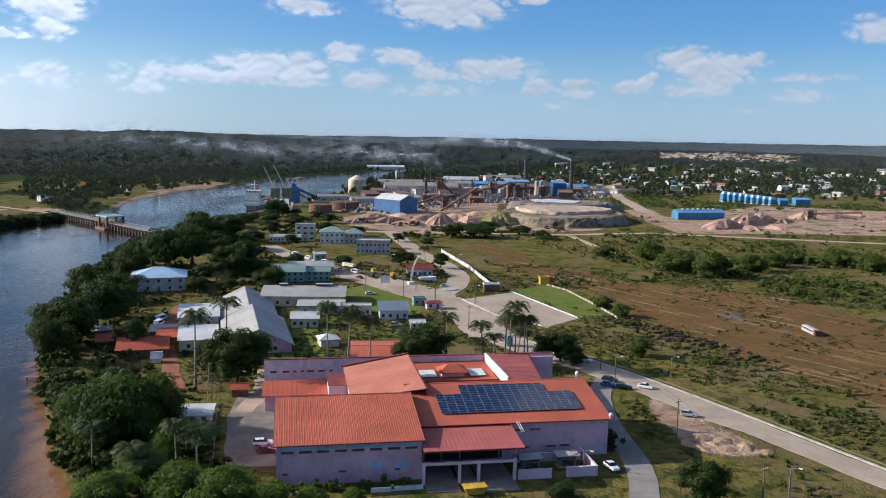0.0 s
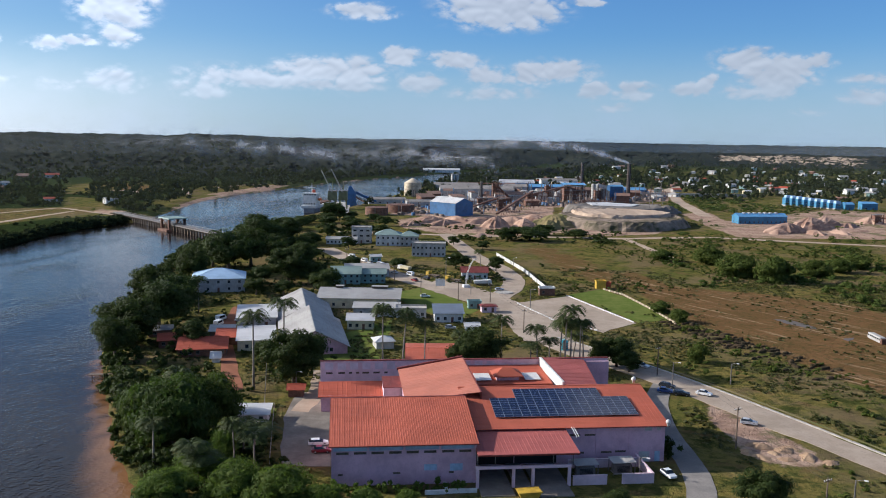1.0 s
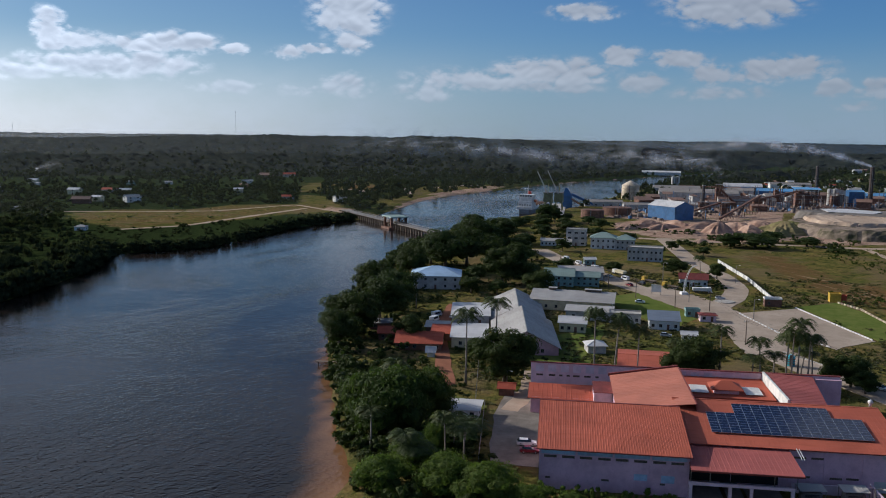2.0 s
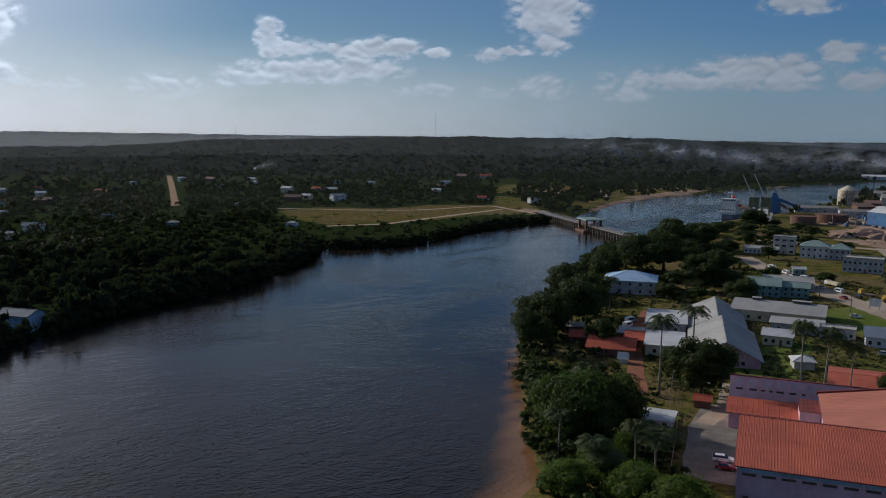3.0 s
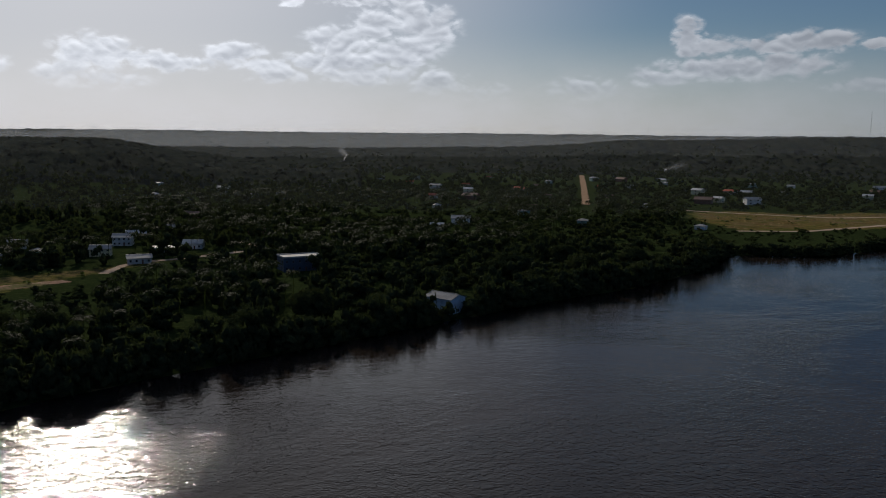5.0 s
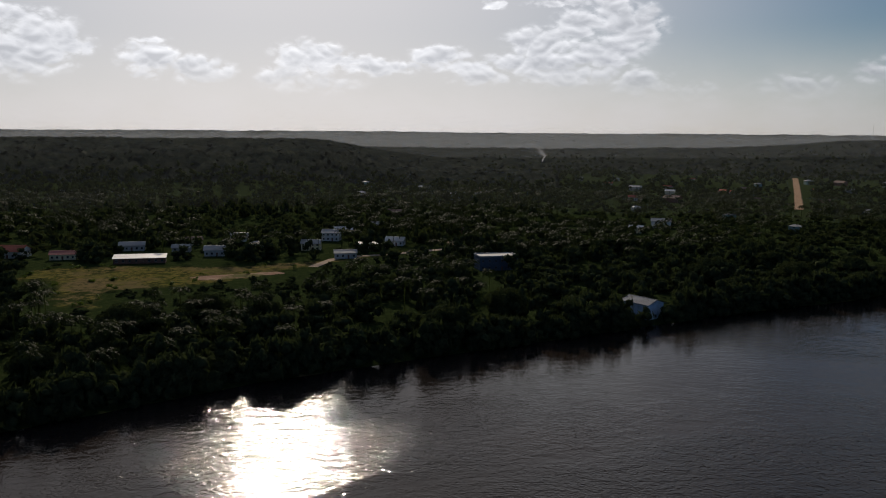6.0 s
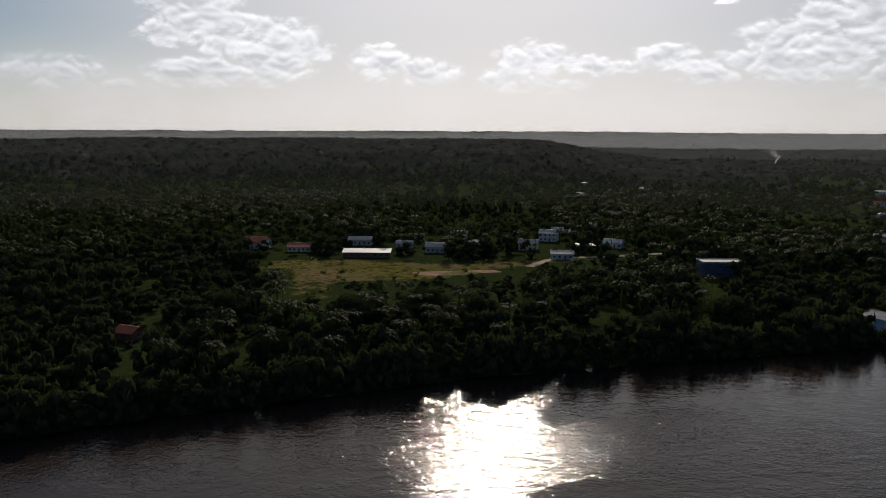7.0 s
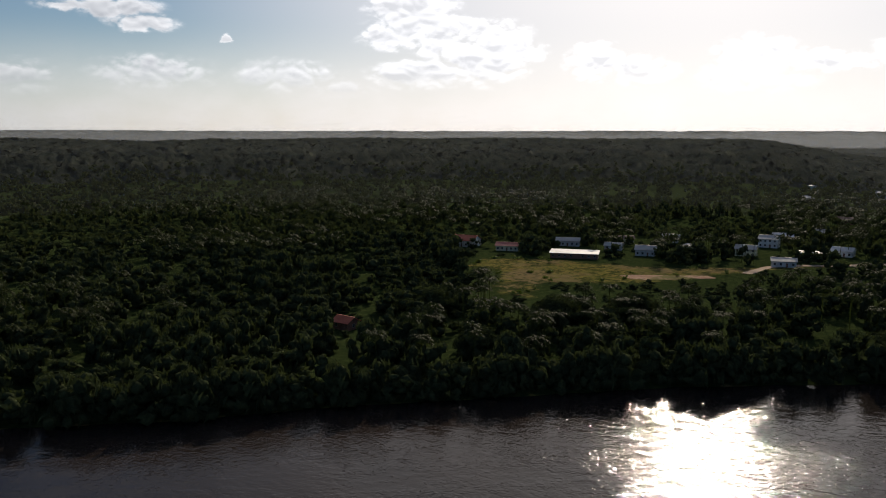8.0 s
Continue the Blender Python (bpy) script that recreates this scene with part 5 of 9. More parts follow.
def set_window(parent, m, w, h, frame_mat, pane_mat=None, bars=1, name="window"):
    """A framed window on a wall face; m puts its lower middle on the wall, looking along -y."""
    key = ("win", w, h, frame_mat.name, bars)
    if key not in CACHE:
        t = 0.09
        xs, zs = [-w / 2, -w / 2 + t], [-0.07, t, h - t, h]
        for i in range(bars):
            x = -w / 2 + w * (i + 1) / (bars + 1)
            xs += [x - 0.03, x + 0.03]
        xs += [w / 2 - t, w / 2]
        g = frame_lattice(xs, zs, lambda i, k: not (k == 1 and i % 2 == 1), lambda z: -0.14 if z < 0 else -0.07, 0.02)
        CACHE[key] = g.mesh("window")
        CACHE[key].materials.append(frame_mat)
    ob = part(name, CACHE[key], frame_mat, parent)
    ob.matrix_local = m
    part("pane", box_mesh("pane", -w / 2 + 0.09, w / 2 - 0.09, -0.035, 0.015, 0.09, h - 0.09, pane_mat or M_GLASS), M_GLASS, ob)
    return ob


def set_door(parent, m, w, h, mat, handle=True):
    ob = part("door", box_mesh("door", -w / 2, w / 2, -0.05, 0.02, 0, h, mat), mat, parent)
    ob.matrix_local = m
    if handle:
        part("handle", box_mesh("handle", w / 2 - 0.18, w / 2 - 0.1, -0.11, -0.05, h * 0.46, h * 0.52, M_STEEL), M_STEEL, ob)
    return ob


def slatted_vent(parent, m, w, h, slats=4):
    key = ("vent", w, h)
    if key not in CACHE:
        g = Geo()
        g.box(-w / 2, w / 2, -0.05, 0.01, 0, 0.06), g.box(-w / 2, w / 2, -0.05, 0.01, h - 0.06, h)
        for i in range(slats):
            z = h * (i + 0.6) / (slats + 0.4)
            g.add([(-w / 2, -0.05, z - 0.03), (w / 2, -0.05, z - 0.03), (w / 2, 0.0, z + 0.05), (-w / 2, 0.0, z + 0.05)], [(0, 1, 2, 3)])
        CACHE[key] = g.mesh("louvre_vent")
        CACHE[key].materials.append(M_WOOD)
        CACHE[key + (1,)] = Geo().box(-w / 2, w / 2, -0.012, 0.01, 0, h).mesh("vent_opening")
        CACHE[key + (1,)].materials.append(M_DARK)
    ob = part("louvre_vent", CACHE[key], M_WOOD, parent)
    ob.matrix_local = m
    part("vent_opening", CACHE[key + (1,)], M_DARK, ob)
    return ob


# ---------- the pink hall with red roofs ----------
HALL = pose(-32.5, 165.5, 0, 0, 0, 10.2)
hall = thing("market_hall", HALL, "large pink rendered hall with several red sheet roofs", "hall")
# walls, wing by wing
g = Geo()
g.add([(0, 0, 0), (29.5, 0, 0), (29.5, 26, 0), (0, 26, 0), (0, 0, 8.55), (29.5, 0, 8.55), (29.5, 26, 8.3), (0, 26, 8.3), (0, 20.8, 11.95), (29.5, 20.8, 11.95)],
      [(0, 1, 5, 4), (2, 3, 7, 6), (1, 2, 6, 9, 5), (3, 0, 4, 8, 7), (4, 5, 9, 8), (6, 7, 8, 9), (3, 2, 1, 0)])
part("wall", g, M_PINK, hall)
g = Geo()
g.add([(29.6, 9, 0), (73, 9, 0), (73, 36, 0), (29.6, 36, 0), (29.6, 9, 8.4), (73, 9, 8.4), (73, 36, 8.2), (29.6, 36, 8.2), (29.6, 28.3, 11.75), (73, 28.3, 11.75)],
      [(0, 1, 5, 4), (2, 3, 7, 6), (1, 2, 6, 9, 5), (3, 0, 4, 8, 7), (4, 5, 9, 8), (6, 7, 8, 9), (3, 2, 1, 0)])
part("wall", g, M_PINK, hall)
part("wall", Geo().box(-4, 77, 65, 65.5, 0, 9.0), M_PINK_LIGHT, hall)
part("wall", Geo().box(-3.9, 76.9, 65.52, 69.5, 0, 7.2), M_PINK_LIGHT, hall)
part("wall", Geo().box(70.5, 77, 63.5, 64.98, 0, 8.4), M_PINK, hall)
g = Geo()
g.add([(17.2, 27, 0), (33.2, 27, 0), (33.2, 53, 0), (17.2, 53, 0), (17.2, 27, 9.3), (33.2, 27, 12.1), (33.2, 53, 12.1), (17.2, 53, 9.3)], [(0, 1, 5, 4), (1, 2, 6, 5), (2, 3, 7, 6), (3, 0, 4, 7), (4, 5, 6, 7)])
part("wall", g, M_PINK, hall)
part("wall", Geo().box(-3.4, 12.4, 48.5, 57, 0, 4.3), M_PINK, hall)
part("wall", Geo().box(12.5, 17.1, 45.5, 54, 0, 7.2), M_PINK_LIGHT, hall)
# roofs
g = Geo()
sheet(g, (-0.5, -0.8, 8.62), (29.9, -0.8, 8.62), (29.9, 20.8, 12.15), (-0.5, 20.8, 12.15), pitch=0.5, rib=0.025)
sheet(g, (29.9, 26.4, 8.25), (-0.5, 26.4, 8.25), (-0.5, 20.85, 12.15), (29.9, 20.85, 12.15), pitch=1.5)
r = part("roof", g, M_RED_ROOF, hall, "orange-red ribbed sheet roof")
part("gutter", Geo().box(-0.6, 30.0, -0.98, -0.82, 8.42, 8.6), M_RIDGE, r)
part("ridge_cap", Geo().slab([(-0.5, 20.55, 12.2), (29.9, 20.55, 12.2), (29.9, 21.1, 12.2), (-0.5, 21.1, 12.2)], 0.08), M_RIDGE, r)
g = Geo()
sheet(g, (29.2, 8.1, 8.42), (73.7, 8.1, 8.42), (73.7, 28.3, 11.95), (29.2, 28.3, 11.95), pitch=0.95, rib=0.022)
sheet(g, (73.7, 36.5, 8.15), (29.2, 36.5, 8.15), (29.2, 28.35, 11.95), (73.7, 28.35, 11.95), pitch=1.6)
r = part("roof", g, M_RED_ROOF, hall, "orange-red ribbed sheet roof that carries solar panels")
part("gutter", Geo().box(50.5, 73.7, 7.92, 8.08, 8.2, 8.4), M_RIDGE, r)
part("ridge_cap", Geo().slab([(29.2, 28.05, 12.0), (73.7, 28.05, 12.0), (73.7, 28.6, 12.0), (29.2, 28.6, 12.0)], 0.08), M_RED_ROOF, r)
g = sheet(Geo(), (16.6, 53.6, 9.5), (16.6, 26.0, 9.5), (33.7, 22.2, 12.5), (33.7, 53.8, 12.5), pitch=1.1, rib=0.022)
r = part("roof", g, M_SALMON_ROOF, hall, "salmon-red sheet roof that slopes towards the yard")
part("fascia", Geo().slab([(16.3, 53.8, 9.9), (33.7, 54.0, 12.9), (33.7, 54.6, 12.9), (16.3, 54.4, 9.9)], 0.7), M_RIDGE, r)
part("fascia", Geo().box(33.7, 34.0, 22.2, 54, 9.4, 12.55), M_RIDGE, r)
g = sheet(Geo(), (29.3, -3.6, 7.2), (50.3, -3.6, 7.2), (50.3, 8.85, 8.0), (29.3, 8.85, 8.0), pitch=0.95, rib=0.03)
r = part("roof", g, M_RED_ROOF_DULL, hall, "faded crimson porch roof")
part("fascia", Geo().box(29.3, 50.3, -3.8, -3.62, 6.85, 7.18), M_RIDGE, r)
# the rustier sheet also carries the shadow that lies on the lean-to
g = sheet(Geo(), (-4.2, 47.6, 4.2), (13.0, 47.6, 4.2), (13.0, 58.0, 5.3), (-4.2, 58.0, 5.3), pitch=1.2)
part("roof", g, M_RUST_ROOF, hall, "stained red lean-to roof, also darkened for its shadow")
part("roof", sheet(Geo(), (12.3, 45.0, 7.25), (17.2, 45.0, 7.25), (17.2, 54.3, 7.6), (12.3, 54.3, 7.6)), M_RIDGE, hall, "small dark red roof")
# courtyard range: low red roof round a pavilion with white skylights
part("roof", Geo().slab([(34.2, 47.4, 6.9), (57.0, 47.4, 6.9), (57.0, 64.8, 7.4), (34.2, 64.8, 7.4)], 0.5), M_RUST_ROOF, hall, "dull red courtyard roof")
# the slope turned from the sun has its shade in a duller red
part("roof", sheet(Geo(), (57.8, 64.7, 9.3), (57.8, 36.0, 9.7), (66.6, 40.0, 8.7), (70.0, 64.7, 8.7), pitch=1.4), M_RED_ROOF_DULL, hall, "roof slope in duller red for its shaded side")
part("parapet", Geo().slab([(57.2, 38.5, 9.9), (57.75, 38.5, 9.9), (57.75, 64.9, 9.5), (57.2, 64.9, 9.5)], 2.6), M_WHITE, hall, "white parapet wall with dirty streaks")
part("lantern", Geo().box(42.6, 48.6, 50.6, 55.2, 6.9, 8.3), M_PINK_LIGHT, hall, "small raised roof lantern with a red hip roof")
g = Geo().add([(41.6, 49.6, 8.3), (49.6, 49.6, 8.3), (49.6, 56.2, 8.3), (41.6, 56.2, 8.3), (44.4, 52.9, 9.9), (46.8, 52.9, 9.9), (41.6, 49.6, 8.1), (49.6, 49.6, 8.1), (49.6, 56.2, 8.1), (41.6, 56.2, 8.1)],
              [(0, 1, 5, 4), (1, 2, 5), (2, 3, 4, 5), (3, 0, 4), (6, 7, 1, 0), (7, 8, 2, 1), (8, 9, 3, 2), (9, 6, 0, 3), (9, 8, 7, 6)])
part("roof", g, M_RED_ROOF, hall)
for x0 in (37.0, 50.2):
    part("skylight", Geo().slab([(x0, 50.0, 7.35), (x0 + 4.2, 50.0, 7.35), (x0 + 4.2, 56.0, 7.55), (x0, 56.0, 7.55)], 0.12), M_WHITE, hall, "white translucent skylight sheet")
part("coping", Geo().box(-4.2, 77.2, 64.85, 65.65, 9.0, 9.22), M_RIDGE, hall)
# pale blue band, pilasters, vents and panels of the front
part("wall_band", Geo().box(0.02, 29.48, -0.035, 0.0, 7.35, 8.5), M_BLUE_BAND, hall, "pale blue painted band under the eaves")
for u in (0.2, 7.4, 14.7, 22.0, 29.2):
    part("pilaster", box_mesh("pilaster", -0.2, 0.2, -0.16, 0.0, 0, 8.5, M_PINK), M_PINK, hall).matrix_local = pose(u, 0, 0)
for u in (2.2, 5.8, 9.3, 12.9, 16.4, 20.0, 23.7, 27.2):
    slatted_vent(hall, pose(u, -0.045, 6.62), 2.5, 0.5)
for u, z, w in ((13.2, 2.3, 1.5), (24.4, 2.2, 1.0), (1.8, 2.2, 1.0)):
    slatted_vent(hall, pose(u, -0.01, z), w, 0.4)
for u, z, w, h in ((20.1, 2.9, 2.6, 1.3), (25.4, 2.7, 2.6, 1.5)):
    part("blocked_window", box_mesh("blocked_window", -w / 2, w / 2, -0.05, 0.0, 0, h, M_BLUE_BAND), M_BLUE_BAND, hall, "pale blue boarded window").matrix_local = pose(u, 0, z)
for u in (50.6, 57.5, 65.0, 72.7):
    part("pilaster", box_mesh("pilaster", -0.2, 0.2, -0.14, 0.0, 0, 8.3, M_PINK), M_PINK, hall).matrix_local = pose(u, 9, 0)
for u, z in ((52.6, 6.2), (56.0, 6.2), (53.6, 2.2), (59.8, 2.2), (63.0, 2.3)):
    slatted_vent(hall, pose(u, 8.99, z), 2.4, 0.42)
for u, z, w, h in ((69.2, 7.1, 1.6, 1.0), (71.6, 7.1, 0.9, 1.1)):
    part("blocked_window", box_mesh("blocked_window", -w / 2, w / 2, -0.05, 0.0, 0, h, M_GREYWALL), M_GREYWALL, hall, "grey boarded window").matrix_local = pose(u, 9, z)
set_door(hall, pose(68.4, 8.99, 0.05), 2.4, 2.3, M_GREYWALL)
set_door(hall, pose(71.4, 8.99, 0.05), 1.2, 2.3, M_BLUE_BAND)
for i in range(6):
    part("blocked_window", box_mesh("blocked_window", -1.1, 1.1, -0.05, 0.0, 0, 1.9, M_LILAC), M_LILAC, hall, "pale lilac boarded window").matrix_local = pose(-1.6 + 3.4 * i, 65, 6.6)
for i in range(3):
    part("blocked_window", box_mesh("blocked_window", -1.1, 1.1, -0.05, 0.0, 0, 1.6, M_LILAC), M_LILAC, hall, "pale lilac boarded window").matrix_local = pose(36.5 + 3.4 * i, 65, 6.9)
for i, u in enumerate((-1.6, 1.8, 4.2, 6.2, 8.4, 11.4, 14.0)):
    slatted_vent(hall, pose(u, 64.99, 5.4), 1.8 if i in (0, 1, 4, 5) else 0.9, 0.5)
# porch: columns, beam, black panels behind for the shade of the loading bays
for u in (29.4, 36.8, 40.8, 48.4):
    part("column", box_mesh("column", -0.3, 0.3, -0.3, 0.3, 0, 4.0, M_PINK_LIGHT), M_PINK_LIGHT, hall).matrix_local = pose(u, -2.9, 0)
part("beam", Geo().box(29.0, 48.8, -3.25, -2.6, 4.0, 4.55), M_PINK_LIGHT, hall)
for u in (29.4, 33.0, 45.0, 49.2):
    part("roof_post", box_mesh("roof_post", -0.07, 0.07, -0.07, 0.07, 4.3, 7.15, M_STEEL), M_STEEL, hall).matrix_local = pose(u, -2.75, 0)
part("upper_opening", Geo().box(30.2, 48.6, 8.93, 9.05, 4.6, 7.4), M_DARK, hall, "black panel for the shade above the loading bays")
part("loading_opening", Geo().box(30.2, 39.1, 8.9, 9.05, 0.3, 4.57), M_DARK, hall, "black panel for the shade inside the loading bay")
part("loading_opening", Geo().box(39.3, 48.6, 8.9, 9.05, 0.3, 4.57), M_DARK, hall, "black panel for the shade inside the loading bay")
for u in (51.4, 51.9):
    part("downpipe", Geo().tube([(u, 7.7, 8.75), (u + 0.5, 5.6, 7.6), (u + 0.6, 5.2, 7.25)], 0.07, 6), M_WHITE, hall)
for u, v, z in ((73.2, 7.9, 8.4), (72.5, 29.5, 12.0)):
    part("roof_vent", Geo().lathe([(0.3, 0), (0.32, 0.5), (0.55, 0.7), (0.6, 1.0), (0.4, 1.35), (0.1, 1.5)], 10).mesh("roof_vent", True), M_WHITE, hall, "white turbine roof vent").matrix_local = pose(u, v, z)


def local_thing(name, u, v, z, label, category, group="", turn=0.0):
    return thing(name, HALL @ pose(u, v, z, 0, 0, turn), label, category, group)


# solar panels, each on the roof slope
SLOPE = math.degrees(math.atan2(11.95 - 8.42, 20.2))
array = thing("solar_array", HALL @ pose(35.7, 12.8, 8.42 + 4.7 * math.tan(radians(SLOPE)) + 0.1, SLOPE, 0, 0), "blue-black solar panels in rows on the red roof", "solar panels")
pm = Geo().box(0.03, 1.97, 0.03, 1.06, 0.10, 0.14).mesh("solar_panel")
pm.materials.append(M_SOLAR)
fm = Geo()
fm.box(0, 2.0, 0, 0.03, 0.08, 0.15), fm.box(0, 2.0, 1.06, 1.09, 0.08, 0.15), fm.box(0, 0.045, 0.03, 1.06, 0.08, 0.15), fm.box(1.955, 2.0, 0.03, 1.06, 0.08, 0.15)
fm = fm.mesh("panel_frame")
fm.materials.append(M_ALU)
for col in range(16):
    for row in range(12 if 3 <= col < 13 else 8):
        p = part("solar_panel", pm, M_SOLAR, array)
        p.matrix_local = pose(col * 2.03, row * 1.13, 0.1)
        part("panel_frame", fm, M_ALU, p)
rails = Geo()
for row in range(8):
    rails.box(0, 32.4, row * 1.13 + 0.5, row * 1.13 + 0.58, 0.0, 0.17)
part("mounting_rail", rails, M_ALU, array)

# yard walls, porch steps, planters and the generators before the hall
for u0, u1, v0, v1, h in ((49.2, 56.4, -3.0, -2.7, 2.0), (59.6, 66.4, -3.0, -2.7, 2.1), (66.1, 66.4, -2.68, 8.0, 2.1), (50.6, 66.0, 6.2, 6.5, 1.9)):
    tagged(part("yard_wall", Geo().box(u0, u1, v0, v1, 0, h).box(u0 - 0.06, u1 + 0.06, v0 - 0.06, v1 + 0.06, h, h + 0.1), M_PINK_LIGHT), "low pale pink yard wall with a coping", "wall").matrix_world = HALL
for u, v in ((53.2, 2.4), (61.5, 3.2)):
    gen = local_thing("generator", u, v, 0.05, "grey boxed generator under a small roof", "generator", "generators", 4)
    part("housing", Geo().box(-2.0, 2.0, -1.0, 1.0, 0.2, 2.0, None, 0.08), M_STEEL, gen)
    part("base", Geo().box(-2.1, 2.1, -1.1, 1.1, 0, 0.2), M_CONCRETE, gen)
    part("cover", sheet(Geo(), (-2.6, -1.6, 2.7), (2.6, -1.6, 2.7), (2.6, 1.6, 3.0), (-2.6, 1.6, 3.0)), M_GREY_ROOF, gen)
    for du in (-2.4, 2.4):
        part("post", box_mesh("post", -0.06, 0.06, -0.06, 0.06, 0, 2.7, M_STEEL), M_STEEL, gen).matrix_local = pose(du, -1.4, 0)
        part("post", box_mesh("post", -0.06, 0.06, -0.06, 0.06, 0, 2.85, M_STEEL), M_STEEL, gen).matrix_local = pose(du, 1.4, 0)
    for k in range(5):
        part("louvre", box_mesh("louvre", -1.4, 1.4, -1.06, -0.98, 0, 0.12, M_DARK), M_DARK, gen).matrix_local = pose(0, 0, 0.5 + 0.26 * k)
# the stained yard surface darkens these ramps for the porch's shadow
for u0, u1, v0, v1, z1, lab in ((29.6, 36.4, -7.5, 8.8, 0.22, "grey concrete ramp under the porch"), (37.2, 40.4, -6.0, 8.8, 0.5, "raised concrete loading dock"), (41.2, 48.2, -8.5, 8.8, 0.22, "grey concrete ramp under the porch")):
    tagged(part("loading_ramp", Geo().box(u0, u1, v0, v1, 0.0, z1, None, 0.04), M_YARD), lab, "ramp").matrix_world = HALL
for u0, u1, v0, v1 in ((18.5, 22.5, -5.5, -4.9), (22.6, 29.0, -5.2, -4.6), (22.6, 23.2, -4.5, -1.0)):
    tagged(part("planter_wall", Geo().box(u0, u1, v0, v1, 0, 0.8, None, 0.02), M_WHITE), "low white planter wall before the hall", "planter").matrix_world = HALL
# ---------- houses ----------


def house(label, x, y, turn, w, d, h, rise, roof, wall_mat, roof_mat, storeys=1, name="house", group="", over=0.6, win=2.6, frame_mat=None, door=True, z=0.0, win_w=1.1, pitch=1.0, plain=False):
    """A house with walls, roof, windows and a door; its ridge runs along its own x axis."""
    ob = thing(name, pose(x, y, z, 0, 0, turn), label, name.replace("_", " ").split()[-1], group)
    frame_mat = frame_mat or M_STEEL
    a, b = w / 2, d / 2
    v = [(-a, -b, -0.4), (a, -b, -0.4), (a, b, -0.4), (-a, b, -0.4), (-a, -b, h), (a, -b, h), (a, b, h), (-a, b, h)]
    if roof == "gable":
        v += [(-a, 0, h + rise - 0.1), (a, 0, h + rise - 0.1)]
        f = [(0, 1, 5, 4), (2, 3, 7, 6), (1, 2, 6, 9, 5), (3, 0, 4, 8, 7), (4, 5, 9, 8), (6, 7, 8, 9)]
    elif roof == "shed":
        v[6], v[7] = (a, b, h + rise), (-a, b, h + rise)
        f = [(0, 1, 5, 4), (1, 2, 6, 5), (2, 3, 7, 6), (3, 0, 4, 7), (4, 5, 6, 7)]
    else:
        f = [(0, 1, 5, 4), (1, 2, 6, 5), (2, 3, 7, 6), (3, 0, 4, 7), (4, 5, 6, 7)]
    part("wall", Geo().add(v, f), wall_mat, ob)
    g, o = Geo(), over
    if roof == "gable":
        k = rise * o / b
        sheet(g, (-a - o, -b - o, h - k + 0.06), (a + o, -b - o, h - k + 0.06), (a + o, 0, h + rise + 0.06), (-a - o, 0, h + rise + 0.06), 0.1, pitch)
        sheet(g, (a + o, b + o, h - k + 0.06), (-a - o, b + o, h - k + 0.06), (-a - o, 0.02, h + rise + 0.06), (a + o, 0.02, h + rise + 0.06), 0.1, pitch)
        g.box(-a - o, a + o, -0.18, 0.18, h + rise + 0.04, h + rise + 0.12)
    elif roof == "shed":
        k = rise * o / d
        sheet(g, (-a - o, -b - o, h - k + 0.06), (a + o, -b - o, h - k + 0.06), (a + o, b + o, h + rise + k + 0.06), (-a - o, b + o, h + rise + k + 0.06), 0.1, pitch)
    elif roof == "hip":
        q = max(0.0, a - b) if a > b else 0.0
        r = max(0.0, b - a) if b > a else 0.0
        e = [(-a - o, -b - o, h), (a + o, -b - o, h), (a + o, b + o, h), (-a - o, b + o, h)]
        t = [(-q, -r, h + rise), (q, r, h + rise)]
        g.add(e + t + [(px, py, h - 0.15) for px, py, _ in e], [(0, 1, 5, 4), (1, 2, 5), (2, 3, 4, 5), (3, 0, 4), (6, 7, 1, 0), (7, 8, 2, 1), (8, 9, 3, 2), (9, 6, 0, 3), (9, 8, 7, 6)] if a >= b else
              [(0, 1, 4), (1, 2, 5, 4), (2, 3, 5), (3, 0, 4, 5), (6, 7, 1, 0), (7, 8, 2, 1), (8, 9, 3, 2), (9, 6, 0, 3), (9, 8, 7, 6)])
        for (p0, p1) in ((0, 4), (1, 5 if a >= b else 4), (2, 5), (3, 4 if a >= b else 5), (4, 5)):
            pts = e + t
            g.tube([pts[p0], pts[p1]], 0.09, 4)
    else:
        g.box(-a - 0.15, a + 0.15, -b - 0.15, b + 0.15, h, h + 0.2)
        g.box(-a - 0.15, a + 0.15, -b - 0.15, -b, h + 0.2, h + 0.7), g.box(-a - 0.15, a + 0.15, b, b + 0.15, h + 0.2, h + 0.7)
        g.box(-a - 0.15, -a, -b, b, h + 0.2, h + 0.7), g.box(a, a + 0.15, -b, b, h + 0.2, h + 0.7)
    part("roof", g, roof_mat, ob)
    if win:
        lift = h / storeys
        for s in range(storeys):
            z0 = s * lift + min(1.0, lift * 0.35)
            hh = min(1.2, lift * 0.42)
            n = max(1, int(w / win))
            for i in range(n):
                u = -a + w * (i + 0.5) / n
                if s == 0 and door and i == n // 2:
                    set_door(ob, pose(u, -b, 0.05), 0.95, min(2.05, lift * 0.8), M_BROWNWALL, not plain)
                else:
                    set_window(ob, pose(u, -b, z0), win_w, hh, frame_mat)
                if not plain:
                    set_window(ob, pose(u, b, z0, 0, 0, 180), win_w, hh, frame_mat)
            n = max(1, int(d / win / 1.2))
            for i in range(n):
                u = -b + d * (i + 0.5) / n
                set_window(ob, pose(a, u, z0, 0, 0, 90), win_w, hh, frame_mat)
                set_window(ob, pose(-a, u, z0, 0, 0, -90), win_w, hh, frame_mat)
    return ob


